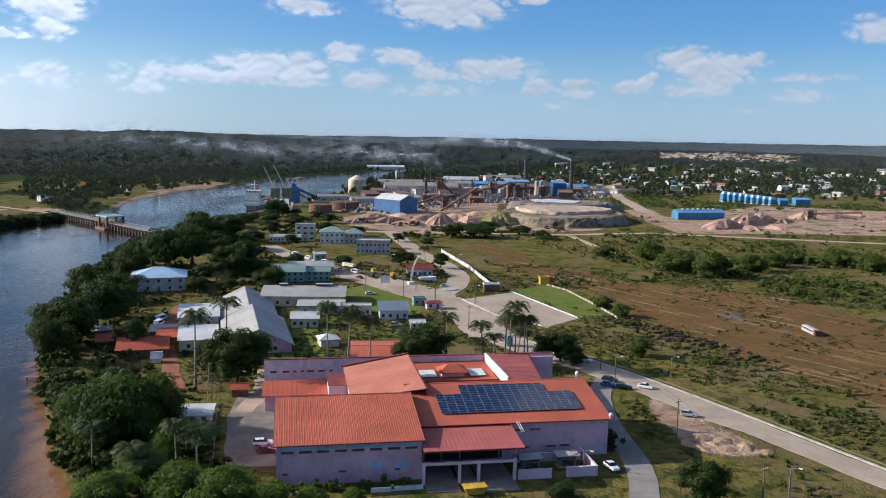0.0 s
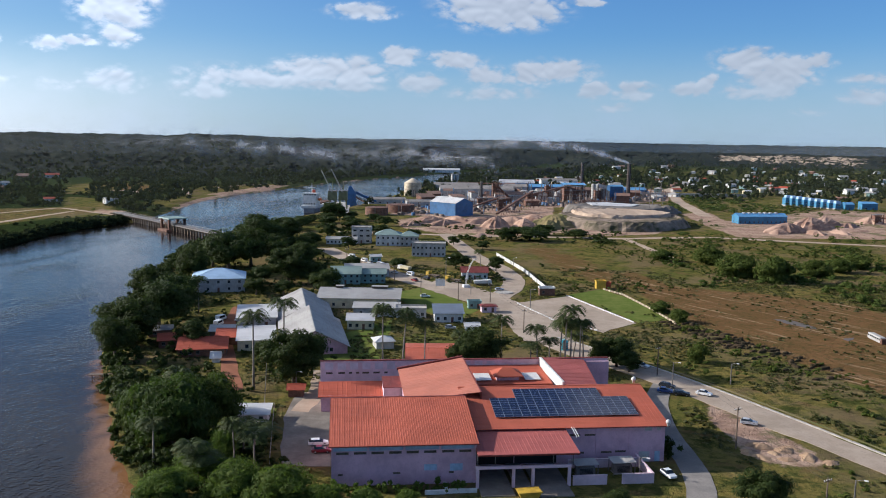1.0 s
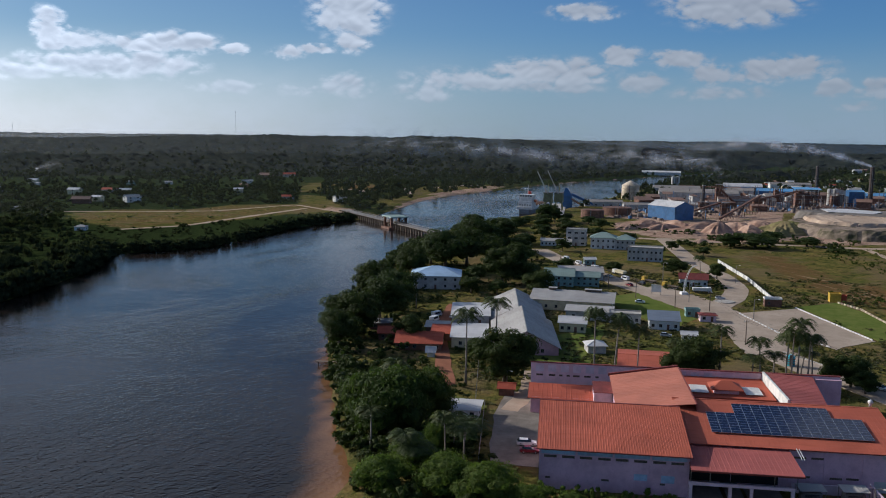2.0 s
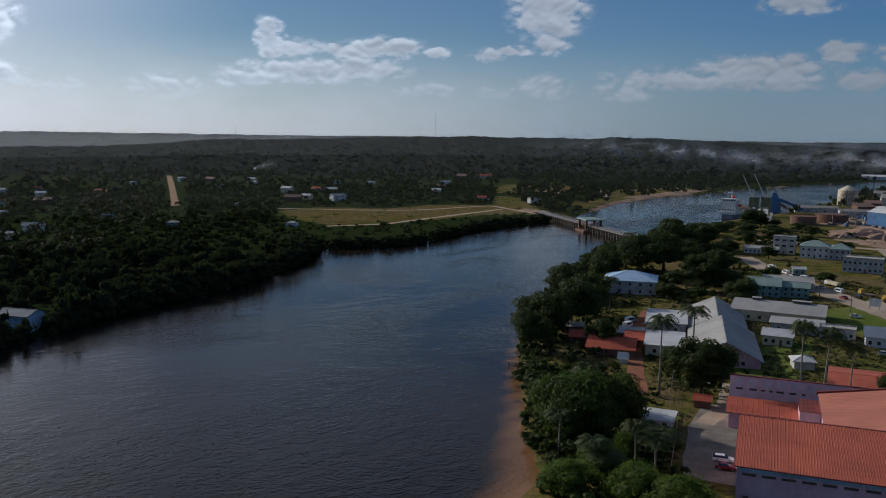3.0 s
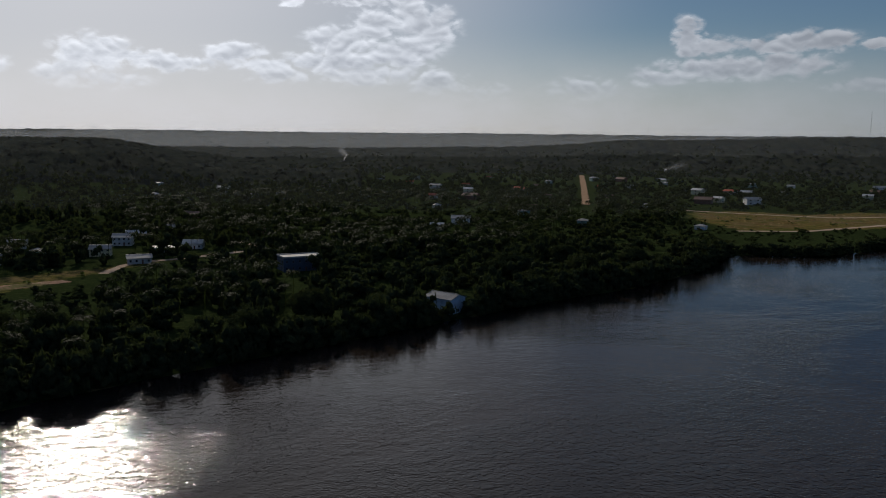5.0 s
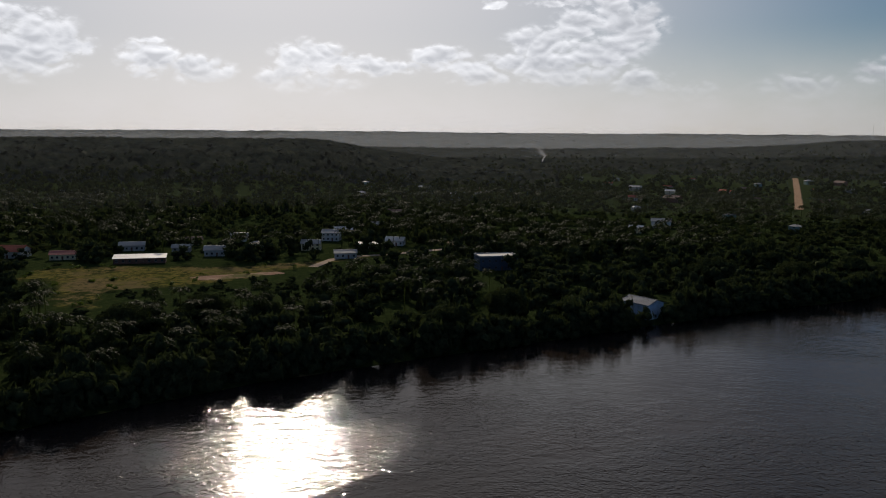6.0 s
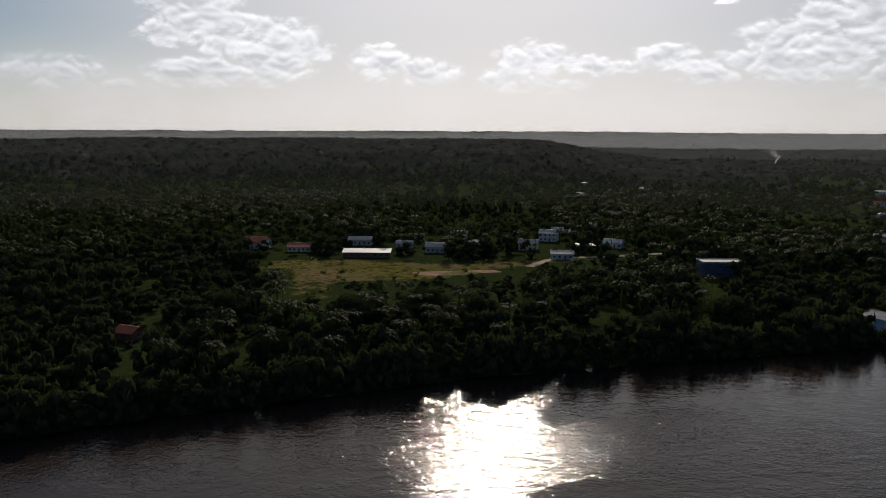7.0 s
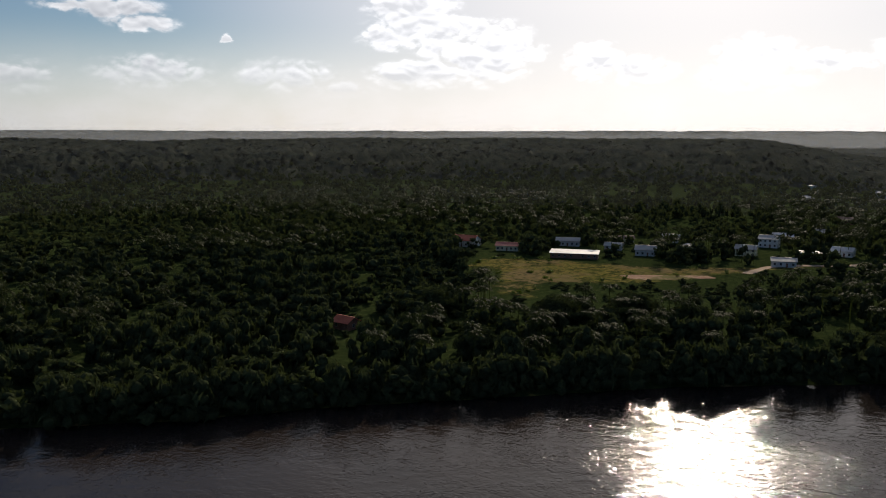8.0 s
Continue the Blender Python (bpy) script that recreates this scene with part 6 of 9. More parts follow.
# grey-roofed halls behind the pink one
house("gabled hall with a grey sheet roof and pink gable", -64.0, 291, 105.2, 42, 21, 2.8, 5.2, "gable", M_PINK, M_GREY_ROOF, name="hall", win=7.0, over=0.9)
house("gabled hall with a stained grey sheet roof", -76.5, 333, 105.2, 40, 20, 2.6, 4.6, "gable", M_PINK, M_GREY_ROOF, name="hall", win=7.0, over=0.8)
for along, wide in ((-9, 3.0), (8, 6.5)):
    vent = thing("ridge_vent", pose(-58, 361, 6.45, 0, 0, 4) @ pose(along, 0, 0), "dark louvred box vent astride the grey roof ridge", "vent", "ridge vents")
    part("body", Geo().box(-wide / 2, wide / 2, -1.0, 1.0, -0.5, 0.9), M_WOOD, vent)
    part("cover", Geo().box(-wide / 2 - 0.3, wide / 2 + 0.3, -1.4, 1.4, 0.9, 1.05), M_GREY_ROOF, vent)
house("long low hall with a grey zinc roof and shaded windows", -58, 361, 4, 33, 24, 4.4, 2.2, "gable", M_CREAM, M_GREY_ROOF, name="hall", win=4.0, over=1.0)
house("low annexe with a flat stained zinc roof", -91, 318, 15.2, 14, 22, 3.8, 0.6, "shed", M_GREYWALL, M_PALE_ROOF, name="annexe", win=5.0)
house("low annexe with a pale zinc roof", -81, 282, 15.2, 12, 18, 3.6, 0.8, "shed", M_CREAM, M_PALE_ROOF, name="annexe", win=5.0)
house("flat zinc-roofed link between two halls", -48, 338, 6, 18, 10, 3.6, 0.4, "shed", M_GREYWALL, M_GREY_ROOF, name="annexe", win=5.0)
house("small cream house with a pale ribbed zinc roof", -50.5, 314, 6, 9.6, 9, 3.6, 1.6, "gable", M_CREAM, M_PALE_ROOF, win=2.4, pitch=0.7)
house("white house with a blue-grey mono-pitch roof", -19, 331, 8, 11, 9, 3.6, 1.8, "shed", M_WHITE, M_SLATE_ROOF)
house("grey outbuilding with a flat roof", -34, 336, 6, 12, 7, 3.4, 0.3, "flat", M_GREYWALL, M_CONCRETE, name="outbuilding")
house("teal-walled house with a green-grey roof", -74, 414, 8, 14, 15, 5.2, 2.6, "gable", M_TEALWALL, M_GREEN_ROOF, 2)
house("teal-walled wing with a green-grey roof", -62, 416, 8, 14, 9, 4.8, 1.8, "gable", M_TEALWALL, M_GREEN_ROOF, 2, door=False)
house("long grey sheet-roofed store behind the teal house", -68, 440, 12, 22, 18, 4.0, 1.6, "gable", M_GREYWALL, M_GREY_ROOF, name="store")
house("low building with a plain red sheet roof", -20.5, 266, 6, 15, 20, 3.6, 1.0, "gable", M_CREAM, M_RED_ROOF, pitch=0.8)
house("tiny white-roofed garden shelter", -38, 284, 20, 6, 6, 2.6, 1.4, "hip", M_GREYWALL, M_PALE_ROOF, name="shelter", win=0)
house("tiny pale-roofed guard hut", -9, 312, 6, 5, 4, 2.6, 0.8, "gable", M_WHITE, M_PALE_ROOF, name="hut", win=2)
# riverside
house("two-storey white house with a pale blue hip roof", -128, 386, 16, 23, 20, 6.2, 3.4, "hip", M_GREYWALL, M_PALEBLUE_ROOF, 2, win=4.4)
house("blue lean-to roof behind the riverside house", -104, 432, 14, 8, 8, 2.8, 0.5, "shed", M_GREYWALL, M_BLUE_ROOF, name="shed", win=0)
house("low riverside house with a rusty red sheet roof", -95, 270, 14, 15, 14, 2.7, 2.3, "gable", M_BROWNWALL, M_RUST_ROOF, win=2.4)
house("shack with a patched red sheet roof", -90, 284, 12, 10, 8, 2.7, 1.2, "shed", M_BROWNWALL, M_RUST_ROOF, name="shack", win=3)
house("shack with a patched rusty roof", -108, 277, 20, 9, 7, 2.6, 0.8, "shed", M_BROWNWALL, M_RUST_ROOF, name="shack", win=3)
house("small shack with a blue-grey roof", -118, 291, 25, 8, 6, 2.6, 0.9, "gable", M_BROWNWALL, M_GREY_ROOF, name="shack", win=3)
house("small brown shed beside the lane", -96, 292, 12, 8, 6, 2.6, 0.8, "shed", M_WOOD, M_GREY_ROOF, name="shed", win=3)
house("small white shrine-like hut by the lane", -87, 258, 12, 2.4, 2.4, 2.0, 1.2, "gable", M_WHITE, M_PALE_ROOF, name="hut", win=0)
house("riverside shed with a pale zinc roof", -60.5, 204.5, 8, 9.2, 6.6, 2.5, 0.5, "shed", M_WHITE, M_PALE_ROOF, name="shed", win=3, pitch=0.6)
house("small red-roofed gate hut", -54, 226, 8, 4, 3.4, 2.4, 0.9, "gable", M_BROWNWALL, M_RUST_ROOF, name="hut", win=0)
# towards the works
house("two-storey white house with green hip roofs", -73, 567, 5, 16, 13, 7.2, 3.2, "hip", M_WHITE, M_GREEN_ROOF, 2, win=2.8, over=0.9)
house("two-storey wing with a green hip roof", -59, 566, 5, 12, 11, 6.6, 3.0, "hip", M_GREYWALL, M_GREEN_ROOF, 2, win=2.8)
house("long pale grey two-storey block with a flat roof", -42, 518, 2, 20, 11, 7.5, 0.0, "flat", M_GREYWALL, M_CONCRETE, 2, name="block", win=2.4)
house("low white building with a zinc roof", -104, 566, 4, 20, 8, 3.6, 1.2, "gable", M_WHITE, M_GREY_ROOF, name="building", win=2.4)
house("unfinished grey concrete frame house", -92, 575, 4, 13, 9, 10.5, 0.0, "flat", M_GREYWALL, M_CONCRETE, 3, name="building", win=3.4, win_w=2.2)
house("brown house with a dark red roof by the junction", -12, 436, 6, 13, 9, 3.8, 2.2, "gable", M_WHITE, M_RIDGE, win=2.4)
house("turquoise roadside kiosk with a pale roof", -70, 486, 20, 6, 4.5, 3.4, 0.9, "gable", M_TEALWALL, M_PALE_ROOF, name="kiosk", win=2.2)
house("turquoise roadside kiosk with a flat top", -9.5, 357, 12, 5.5, 3.2, 2.7, 0.3, "flat", M_TEALWALL, M_TEALWALL, name="kiosk", win=2.0)
house("pink roadside kiosk with a maroon roof", -3.5, 350, 10, 6.0, 4.2, 2.7, 0.6, "hip", M_PINK_LIGHT, M_RIDGE, name="kiosk", win=2.4)
# brown boards stand in for the shade inside this kiosk's open front
house("kiosk with a white roof, walls darkened for its open front", 22.5, 393, 8, 7, 3.6, 3.2, 0.2, "flat", M_BROWNWALL, M_WHITE, name="kiosk", win=2.4)
house("bright yellow concrete kiosk on the lawn", 49.5, 415, 5, 4.6, 4.0, 3.3, 0.1, "flat", M_YELLOW, M_YELLOW, name="kiosk", win=0)
house("orange open shelter beside the yellow kiosk", 53.2, 416, 5, 2.2, 3.0, 2.4, 0.1, "flat", M_RUST_ROOF, M_RUST_ROOF, name="shelter", win=0)
# far bank, along the water and round its field
house("blue boathouse on stilts over the water", -286, 184, 17, 13, 9, 6.4, 1.5, "gable", M_BLUE_BAND, M_DULLBLUE, name="boathouse", win=4.0, z=-1.2)
house("long blue-grey two-storey school", -407, 173, 84, 20, 12, 7.0, 0.0, "flat", M_DULLBLUE, M_GREY_ROOF, 2, name="school", win=3.0)
house("long hall with a bright white roof beside the field", -481, 0, 84, 26, 8, 3.0, 1.0, "shed", M_BROWNWALL, M_PALE_ROOF, name="hall", win=3.2)
house("white-roofed house behind the field", -533, -4, 84, 14, 8, 3.4, 1.6, "gable", M_GREYWALL, M_GREY_ROOF)
house("house with a faded red roof behind the field", -506, -39, 84, 13, 8, 3.2, 1.5, "gable", M_CREAM, M_RED_ROOF_DULL)
house("house with a red and white hip roof", -522, -66, 70, 15, 12, 4.0, 2.6, "gable", M_WHITE, M_RED_ROOF)
house("small riverside house with a red sheet roof", -293, -80, 60, 7.5, 6, 2.9, 1.6, "gable", M_BROWNWALL, M_RED_ROOF)
house("grey-roofed house behind the field", -498, 40, 80, 11, 9, 3.6, 2.0, "gable", M_GREYWALL, M_GREY_ROOF)
house("pale-roofed house on the village road", -468, 108, 80, 12, 8, 3.2, 1.4, "gable", M_GREYWALL, M_GREY_ROOF)
house("grey-roofed house on the village road", -505, 96, 70, 11, 8, 4.4, 1.8, "gable", M_CREAM, M_GREY_ROOF, 2)
house("low house with a pale roof behind the field", -519, 23, 78, 10, 7, 2.8, 1.5, "gable", M_GREYWALL, M_GREY_ROOF, plain=True)
house("small house with a stained roof among palms", -552, 32, 96, 9, 7, 3.0, 1.5, "gable", M_CREAM, M_BROWN_ROOF, plain=True)
house("small teal house with a grey roof", -521, 66, 70, 8, 7, 3.0, 1.4, "hip", M_TEALWALL, M_GREY_ROOF, plain=True)
house("two-storey white house with a grey roof in the village", -546, 117, 66, 11, 9, 5.4, 1.8, "gable", M_WHITE, M_GREY_ROOF, 2, plain=True)
house("house with a pale zinc roof behind the village road", -578, 132, 80, 12, 8, 3.4, 1.8, "gable", M_GREYWALL, M_PALE_ROOF, plain=True)
house("long low white building along the village road", -503, 133, 72, 18, 5, 2.8, 0.4, "shed", M_WHITE, M_GREY_ROOF, plain=True)
house("grey-roofed house among palms", -560, 60, 75, 11, 8, 3.4, 1.8, "gable", M_WHITE, M_GREY_ROOF)
house("grey-roofed house among palms", -512, 150, 60, 11, 8, 3.4, 1.8, "gable", M_WHITE, M_PALE_ROOF)

VILLAGE_WALLS = [M_WHITE, M_CREAM, M_GREYWALL, M_TEALWALL, M_BROWNWALL]
VILLAGE_ROOFS = [M_GREY_ROOF, M_PALE_ROOF, M_RUST_ROOF, M_GREY_ROOF, M_BROWN_ROOF, M_GREY_ROOF]
rng_v = random.Random(12)
COLOUR = {"white_paint": "white", "cream_paint": "cream", "grey_render": "grey", "teal_paint": "teal", "brown_boards": "brown",
          "grey_zinc_roof_sheet": "grey zinc", "pale_zinc_roof_sheet": "pale zinc", "rusty_red_roof_sheet": "rusty red", "brown_rusted_roof_sheet": "brown rusted", "blue_roof_sheet": "blue sheet", "red_roof_sheet": "red sheet"}


def village(spots, group, place):
    """House kinds built once, then set down at the spots with their own turns."""
    kinds = []
    for i in range(6):
        wm, rm = VILLAGE_WALLS[i % 5], VILLAGE_ROOFS[i]
        kinds.append(house("small %s house with %s roof %s" % (COLOUR[wm.name], COLOUR[rm.name], place), 0, 0, 0, 9 + i % 3 * 2, 7 + i % 2, 3.2 + i % 2 * 1.6, 1.6, "gable" if i % 3 else "hip", wm, rm, 1 + i % 2, group=group, win=6.0, pitch=1.6, win_w=1.4, plain=True))
    used = set()
    for x, y, big in spots:
        k = rng_v.randrange(6)
        z = float(land_height(np.array([x]), np.array([y]))[0])
        m = pose(x, y, z, 0, 0, rng_v.uniform(-40, 40) + math.degrees(math.atan2(y, x)) - 90) @ Matrix.Scale(big, 4)
        if k not in used:
            used.add(k)
            kinds[k].matrix_world = m
        else:
            copy_thing(kinds[k], Matrix()).matrix_basis = m
    for k in range(6):
        if k not in used:
            for o in list(kinds[k].children_recursive) + [kinds[k]]:
                bpy.data.objects.remove(o)


spots = []
while len(spots) < 150:
    a, r = radians(rng_v.uniform(-30, 6)), 1150 + 950 * rng_v.random() ** 1.2
    px, py = -math.sin(a) * r, math.cos(a) * r
    if edge_distance(TOWN, np.array([px]), np.array([py]))[0] > 5 and all((px - q[0]) ** 2 + (py - q[1]) ** 2 > 20 ** 2 for q in spots):
        spots.append((px, py, rng_v.uniform(0.8, 1.3)))
village(spots, "town houses", "in the far town")
spots = [(-606, 705, 1.5), (-575, 742, 1.2), (-756, 517, 1.5), (-944, 916, 1.4), (-716, 1264, 1.8), (-701, 1314, 1.6), (-701, 805, 1.2), (-690, 850, 1.2), (-830, 640, 1.3), (-870, 700, 1.2)]
while len(spots) < 60:
    a, r = radians(rng_v.uniform(14, 76)), 560 + 800 * rng_v.random()
    px, py = -math.sin(a) * r, math.cos(a) * r
    d = -edge_distance(RIVER, np.array([px]), np.array([py]))[0]
    if d > 60 and px < -200 and clear(np.array([px]), np.array([py]))[0] and all((px - q[0]) ** 2 + (py - q[1]) ** 2 > 26 ** 2 for q in spots):
        spots.append((px, py, rng_v.uniform(0.75, 1.15)))
village(spots, "village houses", "among far trees")
# ---------- the bauxite works ----------


def chimney(x, y, h, r, label):
    ob = thing("chimney", pose(x, y, 0), label, "chimney", "works chimneys")
    part("shaft", Geo().lathe([(r * 1.25, 0), (r * 1.1, h * 0.3), (r, h * 0.7), (r * 0.95, h)], 16), M_SOOT, ob)
    part("rim", Geo().lathe([(r * 1.12, h - 0.6), (r * 1.15, h - 0.2), (r * 1.05, h + 0.1), (r * 0.8, h + 0.1)], 16), M_STEEL, ob)
    for k in (0.35, 0.7):
        part("gallery", Geo().lathe([(r * 1.1, h * k), (r * 1.7, h * k), (r * 1.7, h * k + 0.25), (r * 1.1, h * k + 0.25)], 16), M_STEEL, ob)
    part("ladder", Geo().box(-0.25, 0.25, -r * 1.32, -r * 1.2, 0, h), M_STEEL, ob)
    part("plinth", Geo().box(-r * 2, r * 2, -r * 2, r * 2, -0.2, 2.5, None, 0.3), M_CONCRETE, ob)
    return ob


chimney(-20, 940, 25, 1.5, "short rust-brown steel chimney")
chimney(97, 1037, 45, 1.7, "tall slim rust-brown chimney with no smoke")
chimney(154, 1052, 45, 2.2, "tall rust-brown chimney trailing white smoke")


def tank(x, y, r, h, cone, mat, label, group="works tanks"):
    ob = thing("storage_tank", pose(x, y, 0), label, "tank", group)
    part("shell", Geo().lathe([(r, -0.2), (r, h)], 36), mat, ob)
    part("roof", Geo().lathe([(r + 0.15, h), (r + 0.15, h + 0.15), (r * 0.12, h + cone), (0.05, h + cone)], 36), mat, ob)
    for k in range(1, 4):
        part("hoop", Geo().lathe([(r, h * k / 4), (r + 0.12, h * k / 4), (r + 0.12, h * k / 4 + 0.2), (r, h * k / 4 + 0.2)], 36), M_RUST, ob)
    part("ladder", Geo().box(-0.4, 0.4, -r - 0.35, -r, 0, h + 0.8), M_STEEL, ob)
    return ob


tank(23, 288, 1.3, 3.0, 0.7, painted("turquoise_plastic", (0.06, 0.36, 0.46), 0.4, 0.15, 1.0), "turquoise plastic water tank behind the palms", "water tanks")
M_SILO = painted("cream_silo", (0.60, 0.50, 0.36), 0.7, 0.45, 0.12)
tank(-107, 1062, 10.5, 16.5, 5.5, M_SILO, "big cream silo with a conical cap and rust stains")
tank(-113, 791, 10.5, 6.8, 0.8, M_RUST, "low rust-brown oil tank by the river")
tank(-95, 827, 13.5, 7.0, 0.9, M_RUST, "wide rust-brown oil tank by the river")
for px, py, pr, ph in ((115, 1072, 3.0, 18), (121, 1078, 3.0, 18), (-72, 1330, 3.2, 17), (-66, 1332, 3.2, 17), (70, 1050, 4, 9), (30, 1080, 5, 8), (42, 1086, 5, 8)):
    tank(px, py, pr, ph, 1.0, M_GREYWALL, "upright pale grey process tank")


def shed_hall(label, x, y, turn, w, d, h, rise, wall_mat, roof_mat, roof="gable", win=8.0):
    return house(label, x, y, turn, w, d, h, rise, roof, wall_mat, roof_mat, name="works_shed", group="works sheds", win=win, win_w=2.4, door=True, pitch=2.2, over=0.4)


shed_hall("big bright blue ore shed with a pale roof", -45, 808, -42, 34, 23, 12, 4.5, M_BLUEPAINT, M_PALE_ROOF, win=0)
shed_hall("long low works shed with a pale brownish roof", -30, 1096, 6, 92, 30, 9, 4, M_GREYWALL, M_WORKS_ROOF)
shed_hall("long works shed with a pale blue roof", 24, 1258, 4, 50, 22, 10, 4, M_BLUE_BAND, M_PALE_ROOF)
shed_hall("blue-roofed works shed with blue walls", 62, 1160, 8, 46, 20, 10, 3, M_BLUEPAINT, M_BLUE_ROOF, win=0)
shed_hall("blue works tower block with panel seams", 140, 1064, 8, 16, 14, 17, 1.5, M_BLUEPAINT, M_BLUE_ROOF, win=5)
shed_hall("grey works store with rusted roof", 10, 1010, 10, 34, 16, 8, 3, M_GREYWALL, M_BROWN_ROOF)
shed_hall("grey works store with zinc roof", 60, 1090, 12, 30, 16, 8, 3, M_GREYWALL, M_WORKS_ROOF)
shed_hall("low works office with a stained roof", 95, 1420, 10, 60, 16, 7, 3, M_WHITE, M_WORKS_ROOF)
shed_hall("long white-roofed riverside warehouse", -125, 1845, 4, 78, 24, 6, 3, M_WHITE, M_PALE_ROOF)
shed_hall("dock store with a zinc roof", -122, 930, 14, 40, 12, 5, 2, M_GREYWALL, M_WORKS_ROOF)
shed_hall("dock store with a zinc roof", -85, 905, 14, 26, 12, 5, 2, M_GREYWALL, M_WORKS_ROOF)
shed_hall("grey works shed with a stained roof", 20, 1150, 6, 30, 20, 10, 3, M_GREYWALL, M_WORKS_ROOF)
shed_hall("grey works shed with a stained roof", -60, 1180, 6, 60, 20, 9, 3, M_GREYWALL, M_WORKS_ROOF)
shed_hall("grey works shed with a rusty roof", 110, 1120, 10, 40, 18, 9, 3, M_BROWNWALL, M_BROWN_ROOF)
shed_hall("blue-roofed pump house beside the works", 180, 1180, 10, 30, 14, 7, 3, M_BLUEPAINT, M_BLUE_ROOF)


def steel_tower(x, y, turn, w, d, h, floors, label):
    """An open process tower: columns, floors, braces, vessels and a roof."""
    ob = thing("process_tower", pose(x, y, 0, 0, 0, turn), label, "tower", "process towers")
    for ix in range(4):
        for iy in (0, 1):
            part("column", box_mesh("column", -0.3, 0.3, -0.3, 0.3, -0.2, h, M_RUST), M_RUST, ob).matrix_local = pose(-w / 2 + w * ix / 3, -d / 2 + d * iy, 0)
    for k in range(1, floors + 1):
        part("floor_deck", Geo().box(-w / 2 - 0.5, w / 2 + 0.5, -d / 2 - 0.5, d / 2 + 0.5, h * k / floors - 0.3, h * k / floors), M_STEEL, ob)
        part("railing", Geo().box(-w / 2 - 0.5, w / 2 + 0.5, -d / 2 - 0.55, -d / 2 - 0.45, h * k / floors + 0.9, h * k / floors + 1.05), M_STEEL, ob)
        part("vessel", Geo().lathe([(w * 0.12, h * (k - 1) / floors), (w * 0.15, h * (k - 0.7) / floors), (w * 0.15, h * (k - 0.4) / floors), (w * 0.05, h * (k - 0.2) / floors)], 12), M_BROWNWALL, ob).matrix_local = pose(w * (0.25 if k % 2 else -0.25), 0, 0)
        for sx in (-1, 1):
            part("brace", Geo().tube([(-w / 2 * sx, -d / 2, h * (k - 1) / floors), (-w / 6 * sx, -d / 2, h * k / floors)], 0.15, 5), M_RUST, ob)
    part("cladding", Geo().box(-w * 0.48, w * 0.1, -d * 0.42, d * 0.45, h * 0.1, h * 0.86), M_BROWNWALL, ob)
    return ob


t = steel_tower(86, 1024, 6, 24, 16, 18, 4, "rusty open process tower under a blue roof")
part("roof", sheet(Geo(), (-14, -10, 20), (14, -10, 20), (14, 10, 21.5), (-14, 10, 21.5), pitch=2.5), M_BLUE_ROOF, t, "blue sheet roof")
for k in (-12, 12):
    part("roof_post", box_mesh("roof_post", -0.3, 0.3, -0.3, 0.3, 18, 20.2, M_STEEL), M_STEEL, t).matrix_local = pose(k, -7, 0)
    part("roof_post", box_mesh("roof_post", -0.3, 0.3, -0.3, 0.3, 18, 21.0, M_STEEL), M_STEEL, t).matrix_local = pose(k, 7, 0)
steel_tower(-4, 1010, 10, 9, 8, 23, 5, "narrow rusty steel hoist tower")
steel_tower(60, 1078, 10, 8, 8, 17, 4, "narrow rusty steel hoist tower")
steel_tower(38, 985, 10, 16, 10, 12, 3, "rusty low process frame")
steel_tower(-18, 905, 10, 10, 8, 10, 3, "rusty crusher frame beside the ore heaps")
steel_tower(2, 860, 10, 7, 7, 13, 3, "rusty screening frame beside the ore heaps")
steel_tower(120, 1052, 6, 12, 10, 14, 3, "rusty process frame by the blue block")


def conveyor(a, b, label):
    a, b = Vector(a), Vector(b)
    ob = thing("conveyor", Matrix.Translation((a.x, a.y, 0)), label, "conveyor", "ore conveyors")
    way = b - a
    side = Vector((-way.y, way.x, 0)).normalized() * 1.0
    o = Vector((a.x, a.y, 0))
    lo = [a - side - o, a + side - o, b + side - o, b - side - o]
    g = Geo().add([*lo, *[p + Vector((0, 0, 1.5)) for p in lo]], [(3, 2, 1, 0), (4, 5, 6, 7), (0, 1, 5, 4), (1, 2, 6, 5), (2, 3, 7, 6), (3, 0, 4, 7)])
    part("gallery", g, M_RUST, ob)
    n = max(2, int(way.length / 16))
    for i in range(n + 1):
        p = a + way * (i / n) - o
        if p.z > 1.5:
            part("trestle", Geo().tube([(p.x - 1.5, p.y, -0.2), (p.x, p.y, p.z)], 0.22, 5).tube([(p.x + 1.5, p.y, -0.2), (p.x, p.y, p.z)], 0.22, 5), M_RUST, ob)
    return ob


conveyor((-2, 800, 2), (34, 905, 17), "long inclined rusty ore conveyor")
conveyor((12, 1000, 3), (-4, 960, 20), "steep rusty ore conveyor")
conveyor((34, 905, 14), (76, 1014, 17), "raised ore conveyor gallery")
conveyor((60, 1100, 3), (90, 1040, 20), "inclined rusty ore conveyor")
conveyor((-30, 830, 4), (-2, 860, 12), "inclined ore conveyor into the screening frame")
conveyor((-140, 892, 3), (-154, 899, 10), "short blue dock conveyor")
conveyor((-60, 1230, 9), (30, 1200, 9), "level conveyor gallery behind the sheds")


